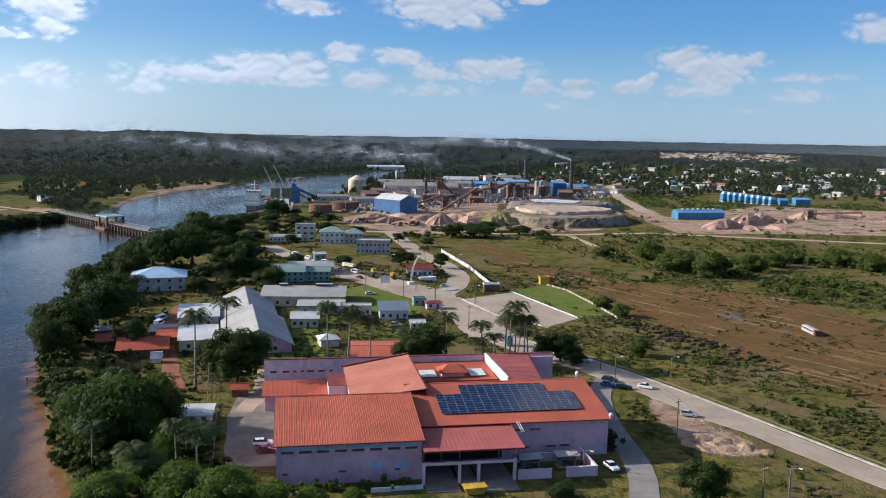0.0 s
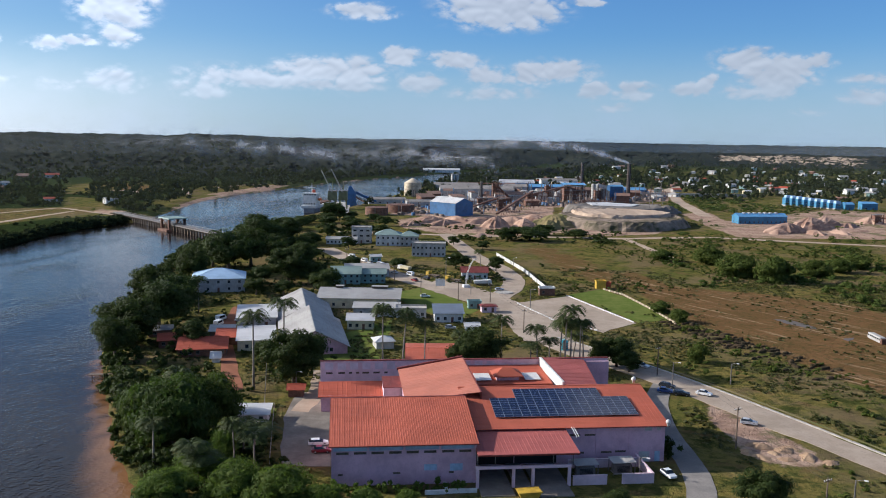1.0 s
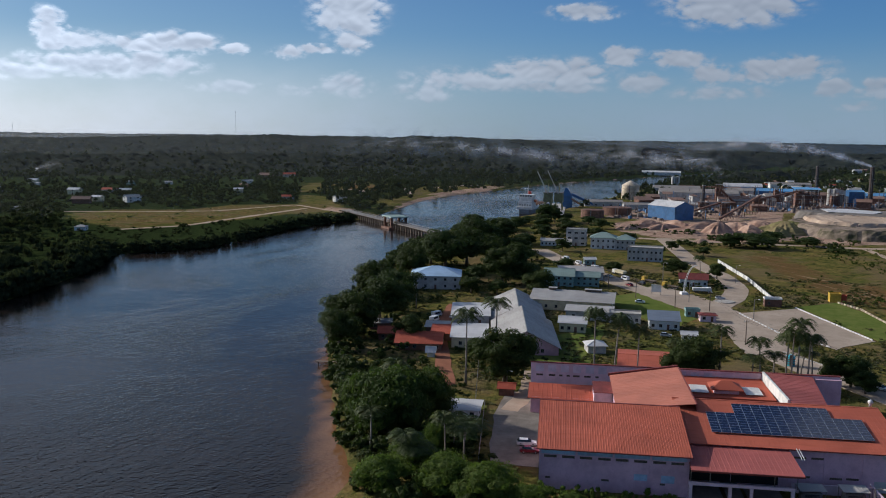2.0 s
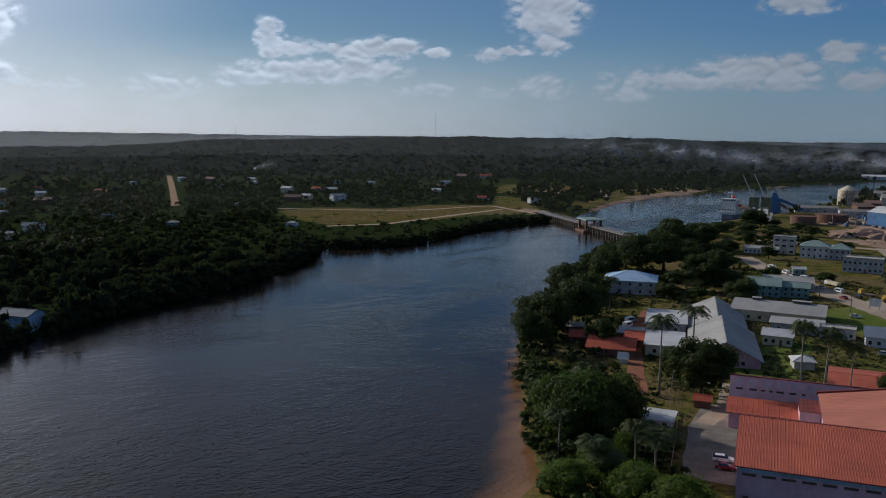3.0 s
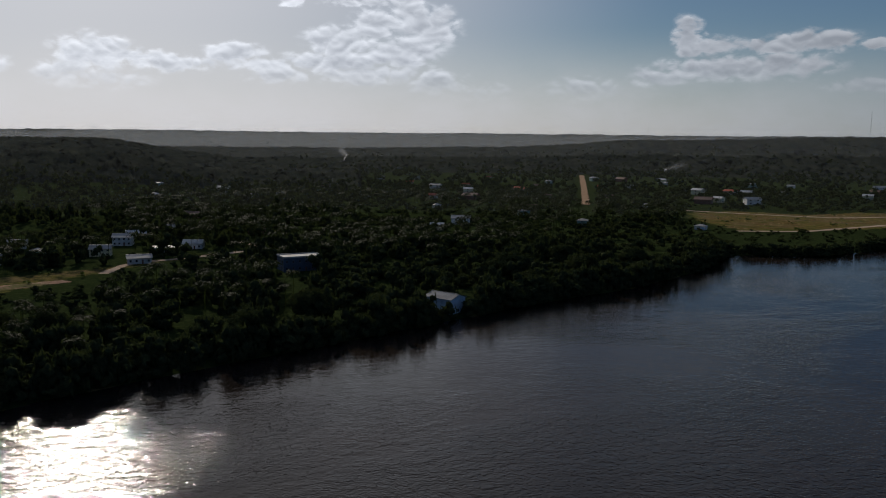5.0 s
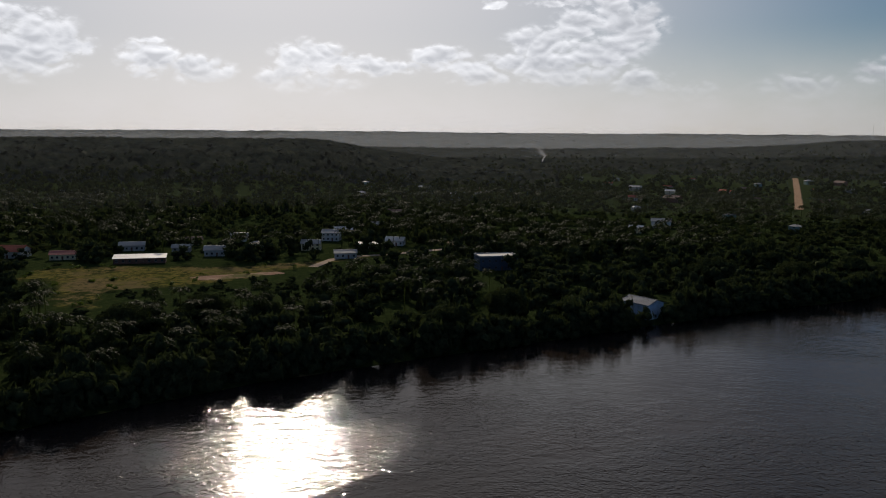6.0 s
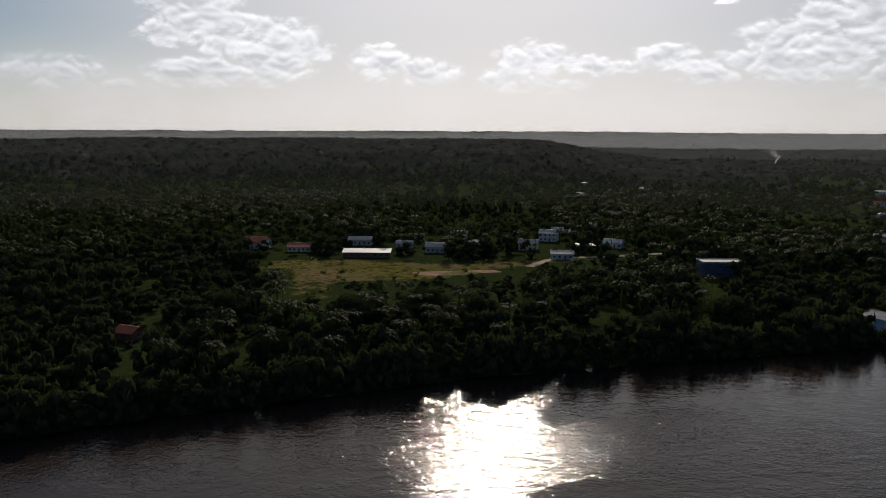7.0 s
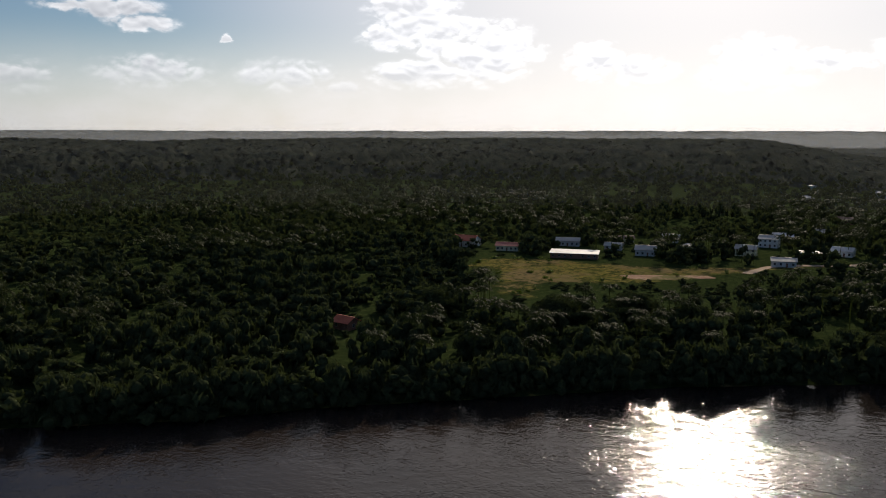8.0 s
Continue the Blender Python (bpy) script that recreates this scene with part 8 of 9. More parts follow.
def truck(x, y, turn, cab_mat, bed_mat, label, flat=False, z=0.12):
    ob = thing("truck", pose(x, y, z, 0, 0, turn), label, "truck", "trucks")
    part("chassis", Geo().box(-4.2, 4.0, -0.5, 0.5, 0.7, 0.95), M_STEEL, ob)
    part("cab", Geo().add([(2.2, -1.15, 0.7), (4.2, -1.15, 0.7), (4.2, 1.15, 0.7), (2.2, 1.15, 0.7), (2.2, -1.1, 2.7), (3.8, -1.1, 2.7), (3.8, 1.1, 2.7), (2.2, 1.1, 2.7)], [(3, 2, 1, 0), (4, 5, 6, 7), (0, 1, 5, 4), (1, 2, 6, 5), (2, 3, 7, 6), (3, 0, 4, 7)]), cab_mat, ob)
    part("windscreen", Geo().add([(4.04, -0.95, 1.75), (4.04, 0.95, 1.75), (3.88, 0.95, 2.55), (3.88, -0.95, 2.55)], [(0, 1, 2, 3)]), M_GLASS, ob)
    if flat:
        part("bed", Geo().box(-4.4, 2.0, -1.2, 1.2, 1.0, 1.25), bed_mat, ob)
    else:
        part("bed", Geo().add([(-4.3, -1.2, 1.0), (1.9, -1.2, 1.0), (1.9, 1.2, 1.0), (-4.3, 1.2, 1.0), (-4.6, -1.35, 2.3), (2.1, -1.35, 2.5), (2.1, 1.35, 2.5), (-4.6, 1.35, 2.3)], [(3, 2, 1, 0), (4, 5, 6, 7), (0, 1, 5, 4), (1, 2, 6, 5), (2, 3, 7, 6), (3, 0, 4, 7)]), bed_mat, ob)
    wg, wh = wheel_meshes(0.5, 0.3)
    wg, wh = wg.mesh("wheel"), wh.mesh("rim")
    wg.materials.append(M_TYRE), wh.materials.append(M_STEEL)
    for sx in (-3.2, -2.0, 3.0):
        for sy in (-1.0, 1.0):
            q = part("wheel", wg, M_TYRE, ob)
            q.matrix_local = pose(sx, sy, 0.5)
            part("rim", wh, M_STEEL, q)
    return ob


truck(-33, 436, 140, M_YELLOW, M_WOOD, "yellow flatbed truck by the junction", True)
truck(-22, 423, 150, M_YELLOW, M_WOOD, "yellow flatbed truck by the junction", True)
truck(-50, 455, 140, M_WHITE, M_CREAM, "cream flatbed truck at the roadside")
truck(-7, 415, 10, M_WHITE, M_WHITE, "white truck beside the arch")
bus = thing("bus", pose(138, 316.5, -0.25, 0, 0, -88) @ Matrix.Diagonal((1.0, 0.95, 0.8, 1)), "derelict white bus with a rusty end in the brown field", "bus")
part("body", Geo().box(-5.5, 4.2, -1.25, 1.25, 0.55, 1.7).box(-5.5, 4.2, -1.22, 1.22, 2.45, 2.95, None, 0.12), M_GREY_ROOF, bus)
part("end", Geo().box(4.2, 5.6, -1.25, 1.25, 0.5, 2.7, None, 0.1), M_RUST, bus, "rusty brown engine end")
part("roof", Geo().box(-5.4, 4.2, -1.1, 1.1, 2.95, 3.1, None, 0.3), M_GREY_ROOF, bus)
part("floor", Geo().box(-5.4, 4.2, -1.2, 1.2, 0.6, 0.75), M_STEEL, bus)
for k in range(8):
    for sy in (-1.2, 1.2):
        part("pillar", box_mesh("pillar", -0.09, 0.09, -0.05, 0.05, 1.7, 2.46, M_WHITE), M_WHITE, bus).matrix_local = pose(-5.35 + 1.36 * k, sy, 0)
for k in range(7):
    for sy in (-1.17, 1.17):
        part("window", box_mesh("bus_pane", 0.12, 1.24, -0.02, 0.02, 1.7, 2.46, M_GLASS), M_GLASS, bus).matrix_local = pose(-5.35 + 1.36 * k, sy, 0)
for sx in (-3.6, 2.9):
    for sy in (-1.05, 1.05):
        tyre_mesh, rim_mesh = wheel_meshes(0.5, 0.3)
        q = part("wheel", tyre_mesh, M_TYRE, bus)
        q.matrix_local = pose(sx, sy, 0.5)
        part("rim", rim_mesh, M_RUST, q)
M_PUDDLE = Shade("puddle_water", 0.6, 0.0, 0.06).color((0.12, 0.105, 0.095)).mat
patch("puddle", [(112, 352), (119, 350), (123.5, 338), (123, 333), (119, 337), (113, 347)], M_PUDDLE, 0.03, "shallow grey puddle in the brown field", "puddle", seed=61, thick=0.2, fine=2.0)
patch("puddle", [(127, 320), (131.5, 321), (130, 317), (126.5, 315.5)], M_PUDDLE, 0.03, "small grey puddle in the brown field", "puddle", seed=62, thick=0.2, fine=2.0)
skip = thing("yellow_skip", HALL @ pose(38.8, -8.5, 0.1, 0, 0, 5), "yellow heaped skip before the loading porch", "skip")
part("body", Geo().add([(-1.6, -1.0, 0), (1.6, -1.0, 0), (1.6, 1.0, 0), (-1.6, 1.0, 0), (-2.4, -1.3, 1.5), (2.4, -1.3, 1.5), (2.4, 1.3, 1.5), (-2.4, 1.3, 1.5)], [(3, 2, 1, 0), (4, 5, 6, 7), (0, 1, 5, 4), (1, 2, 6, 5), (2, 3, 7, 6), (3, 0, 4, 7)]), M_YELLOW, skip)
part("rim", Geo().box(-2.5, 2.5, -1.4, -1.25, 1.42, 1.56).box(-2.5, 2.5, 1.25, 1.4, 1.42, 1.56), M_YELLOW, skip)

# ---------- poles, wires, masts ----------


def utility_pole(x, y, h, turn, lamp=False, label="weathered wooden utility pole with a cross-arm"):
    ob = thing("street_lamp" if lamp else "utility_pole", pose(x, y, 0, 0, 0, turn), label, "street lamp" if lamp else "pole", "street lamps" if lamp else "utility poles")
    part("pole", Geo().tube([(0, 0, -0.4), (0, 0, h)], [0.2, 0.13], 8), M_STEEL if lamp else M_WOOD, ob)
    if lamp:
        part("arm", Geo().tube([(0, 0, h - 0.2), (0.9, 0, h + 0.25), (1.7, 0, h + 0.3)], 0.06, 6), M_STEEL, ob)
        part("lamp_head", Geo().box(1.4, 2.2, -0.16, 0.16, h + 0.2, h + 0.4, None, 0.05), M_WHITE, ob)
    else:
        part("cross_arm", Geo().box(-1.1, 1.1, -0.07, 0.07, h - 0.7, h - 0.55), M_WOOD, ob)
        for k in (-1.0, -0.35, 0.35, 1.0):
            part("insulator", Geo().lathe([(0.06, h - 0.55), (0.09, h - 0.42), (0.05, h - 0.3)], 8), M_WHITE, ob).matrix_local = pose(k, 0, 0)
    return ob


POLE_LINE = [(62, 158, 9), (56, 197, 10), (49, 259, 9), (23, 300, 9), (10, 312, 9), (-3, 370, 8.5), (-17, 372, 9), (-35, 390, 9), (-50, 412, 9), (-66, 442, 9), (-84, 472, 9)]
for px, py, ph in POLE_LINE:
    utility_pole(px, py, ph, 35)
for px, py, ph in ((70, 165, 6), (51, 246, 7.5), (69, 252, 6.2), (31, 178, 4), (-55, 230, 5.5), (-26, 429, 11), (-12, 388, 9), (14, 360, 8), (8, 450, 9)):
    utility_pole(px, py, ph, -30, True, "grey steel street lamp with one arm")
for (ax, ay, ah), (bx, by, bh) in zip(POLE_LINE[:-1], POLE_LINE[1:]):
    w = Geo()
    for off in (-0.9, 0.9):
        pts = [(ax + (bx - ax) * t + off, ay + (by - ay) * t, (ah - 0.3) * (1 - t) + (bh - 0.3) * t - 4 * 0.7 * t * (1 - t)) for t in [k / 8 for k in range(9)]]
        w.tube(pts, 0.025, 4)
    tagged(part("power_line", w, M_TYRE), "thin black sagging power line between poles", "cable", "power lines")
for az, r_, base, top in ((44.3, 3200, 45, 92), (31.4, 3000, 42, 140)):
    mx, my = -math.sin(radians(az)) * r_, math.cos(radians(az)) * r_
    mast = thing("radio_mast", pose(mx, my, base), "thin lattice radio mast on the far ridge", "mast", "radio masts")
    lat = Geo()
    for ox, oy in ((-1.6, -1), (1.6, -1), (0, 1.6)):
        lat.tube([(ox, oy, -10), (ox * 0.4, oy * 0.4, top - base)], 0.2, 4)
    part("lattice", lat, M_STEEL, mast)
    part("tip", Geo().tube([(0, 0, top - base), (0, 0, top - base + 8)], 0.3, 4), M_STEEL, mast)

# ---------- arch, fences, edge stones ----------
arch = thing("welcome_arch", pose(-15, 408, 0, 0, 0, 20), "slender white curved double mast beside the junction", "monument")
for sy in (-0.9, 0.9):
    pts = [(4.6 * (1 - math.cos(t * 1.75)), sy * (1 - 0.6 * t), 13.5 * math.sin(t * 1.65)) for t in [k / 20 for k in range(21)]]
    part("rib", Geo().tube(pts, 0.12, 7), M_WHITE, arch)
for k in range(2, 18, 2):
    t = k / 20
    part("tie", Geo().tube([(4.6 * (1 - math.cos(t * 1.75)), sy * (1 - 0.6 * t), 13.5 * math.sin(t * 1.65)) for sy in (-0.9, 0.9)], 0.06, 5), M_WHITE, arch)
part("plinth", Geo().box(-1.6, 1.6, -1.8, 1.8, -0.2, 1.2, None, 0.2), M_WHITE, arch)
tagged(part("roundabout_kerb", Geo().lathe([(4.2, -0.2), (4.2, 0.35), (3.8, 0.4), (3.6, 0.25), (0.2, 0.4)], 28), M_CONCRETE), "round concrete traffic island", "traffic island").matrix_world = pose(3, 395, 0.1)
board = thing("notice_board", pose(-27, 402, 0.1, 0, 0, 8), "large blank white roadside notice board", "notice board")
part("panel", Geo().box(-2.2, 2.2, -0.06, 0.06, 1.2, 4.6), M_WHITE, board)
for k in (-1.9, 1.9):
    part("post", box_mesh("post", -0.08, 0.08, -0.05, 0.05, 0, 1.2, M_STEEL), M_STEEL, board).matrix_local = pose(k, 0, 0)


def block_row(name, line, gap, size, mat, label, parent_label, second=None):
    """A row of separate edge stones along a line."""
    ob = thing(name, Matrix(), parent_label, "edge stones")
    me = Geo().box(-size[0] / 2, size[0] / 2, -size[1] / 2, size[1] / 2, -0.1, size[2], None, 0.04).mesh("edge_stone")
    me.materials.append(mat)
    me2 = None
    if second:
        me2 = Geo().box(-size[0] / 2, size[0] / 2, -size[1] / 2, size[1] / 2, -0.1, size[2], None, 0.04).mesh("edge_stone")
        me2.materials.append(second)
    k = 0
    for (ax, ay), (bx, by) in zip(line[:-1], line[1:]):
        n = int(math.hypot(bx - ax, by - ay) / gap)
        for i in range(n):
            q = part("edge_stone", me2 if (second and k % 2) else me, mat, ob)
            q.matrix_local = pose(ax + (bx - ax) * i / n, ay + (by - ay) * i / n, 0.1, 0, 0, math.degrees(math.atan2(by - ay, bx - ax)) + rng_v.uniform(-4, 4))
            k += 1
    return ob


block_row("edge_stones", [(32, 391), (54, 335)], 2.0, (1.5, 0.35, 0.45), M_WHITE, "", "white painted edge stones along the car park")
block_row("edge_stones", [(9, 369), (22, 337), (39, 318)], 2.6, (1.5, 0.35, 0.4), M_WHITE, "", "white painted edge stones along the verge")
block_row("edge_stones", [(51, 411), (58, 398), (66, 360), (70, 335)], 1.9, (1.2, 0.6, 0.6), M_CREAM, "", "cream edge stones between lawn and scrub", M_SANDY)
ribbon("kerb", [(22, 306), (34, 291), (48, 271), (63.5, 246), (80.5, 214), (99, 177), (117, 142)], 0.7, M_CONCRETE, 0.3, "raised pale concrete kerb along the road", "kerb", thick=0.5, ragged=0.06, seed=21)
ribbon("drain", [(24, 309), (36, 294), (50, 273.5), (65.5, 248), (82.5, 216), (101, 179), (119, 144)], 0.8, M_OCHRE, 0.05, "overgrown roadside drain", "drain", thick=0.3, ragged=0.15, seed=22)
wall_line = [(-1, 525), (14, 462), (24, 399)]
fence = thing("boundary_wall", Matrix(), "white concrete boundary wall with grey panels", "wall")
for (ax, ay), (bx, by) in zip(wall_line[:-1], wall_line[1:]):
    n = int(math.hypot(bx - ax, by - ay) / 4.2)
    for i in range(n):
        m = pose(ax + (bx - ax) * i / n, ay + (by - ay) * i / n, 0, 0, 0, math.degrees(math.atan2(by - ay, bx - ax)))
        part("panel", box_mesh("panel", 0.15, 4.2, -0.08, 0.08, -0.1, 1.9, M_WHITE if i % 5 != 3 else M_GREYWALL), M_WHITE, fence).matrix_local = m
        part("post", box_mesh("post", -0.16, 0.16, -0.16, 0.16, -0.1, 2.2, M_GREYWALL), M_GREYWALL, fence).matrix_local = m
for line, lab in (([(-72, 262), (-58, 208), (-54, 196)], "wire fence on thin posts beside the lane"), ([(-57, 214), (-48, 176)], "wire fence beside the concrete yard")):
    f_ = thing("wire_fence", Matrix(), lab, "fence", "wire fences")
    for (ax, ay), (bx, by) in zip(line[:-1], line[1:]):
        n = int(math.hypot(bx - ax, by - ay) / 2.8)
        for i in range(n + 1):
            part("post", box_mesh("post", -0.06, 0.06, -0.06, 0.06, 0, 1.7, M_CONCRETE), M_CONCRETE, f_).matrix_local = pose(ax + (bx - ax) * i / n, ay + (by - ay) * i / n, 0)
        for zz in (0.5, 1.0, 1.5):
            part("wire", Geo().tube([(ax, ay, zz), (bx, by, zz)], 0.03, 4), M_STEEL, f_)

# boats and jetty
jetty = thing("jetty", pose(-112, 243, -1.3, 0, 0, 190), "rough wooden jetty at the river bank", "jetty")
part("deck", Geo().box(-6, 8, -0.8, 0.8, 0.5, 0.65), M_WOOD, jetty)
for k in range(6):
    part("support_post", box_mesh("support_post", -0.12, 0.12, -0.12, 0.12, -2.5, 0.5, M_WOOD), M_WOOD, jetty).matrix_local = pose(-5.5 + 2.5 * k, 0.6 if k % 2 else -0.6, 0)

# heaps of sand beside the road and clods turned up in the scrub
for i, (px, py, rx, ry, ph) in enumerate([(62, 199, 3.4, 2.2, 1.2), (67, 197, 2.8, 2.0, 0.9), (71, 193, 3.0, 2.0, 1.0), (60, 192, 2.4, 1.8, 0.7), (66, 191, 2.2, 1.6, 0.7), (75, 190, 2.4, 1.6, 0.7), (58, 195, 2.2, 1.8, 0.9), (64, 195, 1.6, 1.2, 0.6), (69, 199, 1.8, 1.4, 0.5)]):
    heap("sand_mound", px, py, rx, ry, ph, M_TAN, "loose heap of tan sand beside the road", 230 + i, i * 40, 0.15, "sand heaps")
rng_c = random.Random(6)
cg = Geo()
for i in range(150):
    t = rng_c.random()
    bx, by = 68 + 34 * t + rng_c.uniform(-5, 9), 335 - 72 * t + rng_c.uniform(-9, 9)
    s_ = rng_c.uniform(0.9, 1.9)
    ring = [(s_ * rng_c.uniform(0.7, 1.3) * math.cos(k * 1.047), s_ * 0.55 * rng_c.uniform(0.7, 1.3) * math.sin(k * 1.047)) for k in range(6)]
    cg.add([(x_, y_, -0.1) for x_, y_ in ring] + [(x_ * 0.75, y_ * 0.75, s_ * 0.36) for x_, y_ in ring] + [(0, 0, s_ * 0.5)],
           [(k, (k + 1) % 6, 6 + (k + 1) % 6, 6 + k) for k in range(6)] + [(6 + k, 6 + (k + 1) % 6, 12) for k in range(6)], pose(bx, by, 0, 0, 0, rng_c.uniform(0, 60)))
# darker than the field's brown: the mounds' shadows are in the colour
tagged(part("earth_mounds", cg, earth("shadowed_mound_earth", (0.085, 0.060, 0.038), (0.055, 0.048, 0.026), 0.5, 0.8)), "rows of small brown earth mounds in the scrub", "mounds", kind="stuff")

# ---------- undergrowth, scrub and rough grass ----------
bush_units = [unit_tree(61 + i, 5, 90, 0.2) for i in range(4)]
scrub_units = [unit_tree(66 + i, 3, 55, 0.24) for i in range(4)]
tuft_units = [leaf_cloud(np.random.RandomState(71 + i), [(0.2, 0, 0.2), (-0.3, 0.2, 0.2), (0, -0.4, 0.15)], [0.5, 0.6, 0.5], 8, 0.55, 0.8) for i in range(4)]
ROADS = [(ROAD_A, 9), (ROAD_B, 8), ([(30, 128), (44, 172), (43, 200), (44, 240)], 5), ([(-120, 640), (40, 635), (90, 636), (158, 659), (218, 642), (600, 560)], 7), ([(-72, 228), (-79, 247), (-91, 280), (-101, 315), (-106, 345)], 4)]
KEEP_OFF = [[(9, 371), (32, 391), (54, 335), (39, 317), (22, 336)], [(-46, 176), (-33, 176), (-38, 200), (-43, 228), (-54, 229), (-53, 207)], [(-30, 432), (26, 340), (22, 300), (2, 340), (-34, 400)],
            [(27, 388), (50, 412), (66, 372), (70, 345), (34, 385)], [(-34, 160), (50, 166), (45, 250), (-54, 240)], SAND_LOTS[4], [(-36, 404), (-8, 352), (-34, 352), (-48, 384)]]
HOUSES = [(o.location.x, o.location.y) for o in bpy.data.objects if o.parent is None and o.name.split(".")[0] in ("hall", "house", "annexe", "shack", "shed", "building", "block", "kiosk", "store", "hut", "outbuilding", "shelter")]


def free_ground(x, y, house_gap=9.0):
    ok = -edge_distance(RIVER, x, y) > 1.5
    for line, w in ROADS:
        ok &= line_distance(line, x, y) > w
    for p in KEEP_OFF:
        ok &= edge_distance(p, x, y) < -1.5
    ok &= line_distance([(-83, 352), (-61, 270)], x, y) > 13
    ok &= line_distance([(-76, 361), (-40, 361)], x, y) > 16
    for hx, hy in HOUSES:
        ok &= np.hypot(x - hx, y - hy) > house_gap
    return ok


x, y, rng = sown(81, 1500, 150, 640, 8, 27, 0.9)
d = -edge_distance(RIVER, x, y)
ok = free_ground(x, y) & (rng.rand(len(x)) < np.where(d < 34, 1.0, 0.5)) & (x < -35)
x, y = x[ok], y[ok]
s_ = rng.uniform(1.2, 4.2, len(x)) * np.where(-edge_distance(RIVER, x, y) < 30, 1.2, 0.75)
tagged(new("undergrowth", scatter_mesh("undergrowth", bush_units, x, y, land_height(x, y) - 0.2, s_, s_ * rng.uniform(0.6, 0.95, len(x)), M_LEAF, 82)), "dense green bushes between the houses and the river", "bushes", kind="stuff")
rng = np.random.RandomState(99)
x, y = rng.uniform(-24, 4, 70), rng.uniform(416, 470, 70)
ok = (line_distance(ROAD_B, x, y) > 6.5) & (line_distance(ROAD_A, x, y) > 7.5) & (np.hypot(x + 12, y - 436) > 7) & (np.hypot(x + 15, y - 408) > 4)
x, y = x[ok], y[ok]
s_ = rng.uniform(0.8, 3.2, len(x))
tagged(new("garden_bushes", scatter_mesh("garden_bushes", bush_units, x, y, np.full(len(x), -0.1), s_, s_ * rng.uniform(0.7, 1.1, len(x)), M_LEAF, 100)), "dark garden bushes round the junction house", "bushes", kind="stuff")
rng = np.random.RandomState(95)
x, y = rng.uniform(-120, 95, 420), rng.uniform(596, 735, 420)
ok = (line_distance([(-120, 640), (-27, 631), (40, 635), (90, 636)], x, y) > 6) & (ripple(x, y, 24, 52) > -0.1) & (y < 690 + 60 * (x < -60)) & (line_distance(ROAD_B, x, y) > 8)
x, y = x[ok], y[ok]
s_ = rng.uniform(1.2, 5.0, len(x))
tagged(new("works_bushes", scatter_mesh("works_bushes", bush_units, x, y, np.full(len(x), -0.2), s_, s_ * rng.uniform(0.9, 1.5, len(x)), M_LEAF, 96)), "dark bushes before the ore heaps", "bushes", kind="stuff")
x, y, rng = sown(101, 900, 420, 640, -30, -11, 1.0)
ok = free_ground(x, y, 6) & (edge_distance(BROWN_FIELD, x, y) < -3) & (ripple(x, y, 46, 71) + 0.4 * ripple(x, y, 15, 72) > -0.05)
x, y = x[ok], y[ok]
s_ = rng.uniform(1.2, 3.8, len(x))
tagged(new("field_bushes", scatter_mesh("field_bushes", scrub_units, x, y, np.full(len(x), -0.2), s_, s_ * rng.uniform(1.0, 1.7, len(x)), M_SCRUB, 102)), "belt of bright green bushes behind the brown field", "bushes", kind="stuff")
x, y, rng = sown(97, 5200, 640, 1180, -32, 10, 0.9)
on_lot = np.zeros(x.shape, bool)
for p in SAND_LOTS[:4]:
    on_lot |= edge_distance(p, x, y) > -4
ok = (x > 100) & (line_distance([(90, 636), (158, 659), (218, 642), (318, 616), (600, 560)], x, y) > 6) & (line_distance([(200, 850), (216, 1064), (255, 1330)], x, y) > 10) & (rng.rand(len(x)) < np.where(on_lot, 0.08, 0.85)) & (ripple(x, y, 55, 53) > -0.3)
x, y = x[ok], y[ok]
s_ = rng.uniform(0.8, 3.0, len(x)) * np.where(y > 900, 1.5, 1.0)
tagged(new("lot_scrub", scatter_mesh("lot_scrub", low_units, x, y, np.full(len(x), -0.2), s_, s_ * rng.uniform(1.0, 2.2, len(x)), M_SCRUB, 98)), "low green scrub round the sandy lots", "scrub", kind="stuff")
rng = np.random.RandomState(121)
x, y = rng.uniform(-560, -350, 2600), rng.uniform(-70, 830, 2600)
on_field = np.maximum(edge_distance(FAR_FIELDS[0], x, y), edge_distance(FAR_FIELDS[2], x, y))
ok = (on_field > 1) & (rng.rand(len(x)) < np.where(on_field < 9, 0.8, 0.35)) & (ripple(x, y, 30, 73) > np.where(on_field < 9, -0.5, 0.0)) & (line_distance([(-560, 622), (-483, 661), (-443, 690), (-414, 790), (-362, 750)], x, y) > 5) & (line_distance([(-418, 525), (-392, 567), (-388, 690), (-385, 755)], x, y) > 5)
x, y = x[ok], y[ok]
s_ = 0.4 + 2.6 * rng.rand(len(x)) ** 3
tagged(new("far_field_scrub", scatter_mesh("far_field_scrub", low_units, x, y, land_height(x, y) - 0.1, s_, s_ * rng.uniform(0.9, 1.8, len(x)), M_SCRUB, 122)), "low scrub scattered over the far bank fields", "scrub", kind="stuff")
x, y = [], []
rng = np.random.RandomState(91)
for (ax, ay), (bx, by) in zip(EAST_BANK[4:11], EAST_BANK[5:12]):
    for i in range(int(math.hypot(bx - ax, by - ay) / 1.1)):
        t = rng.rand()
        x.append(ax + (bx - ax) * t + rng.uniform(0.5, 7.5)), y.append(ay + (by - ay) * t + rng.uniform(-1, 3))
x, y = np.array(x), np.array(y)
s_ = rng.uniform(1.4, 4.6, len(x))
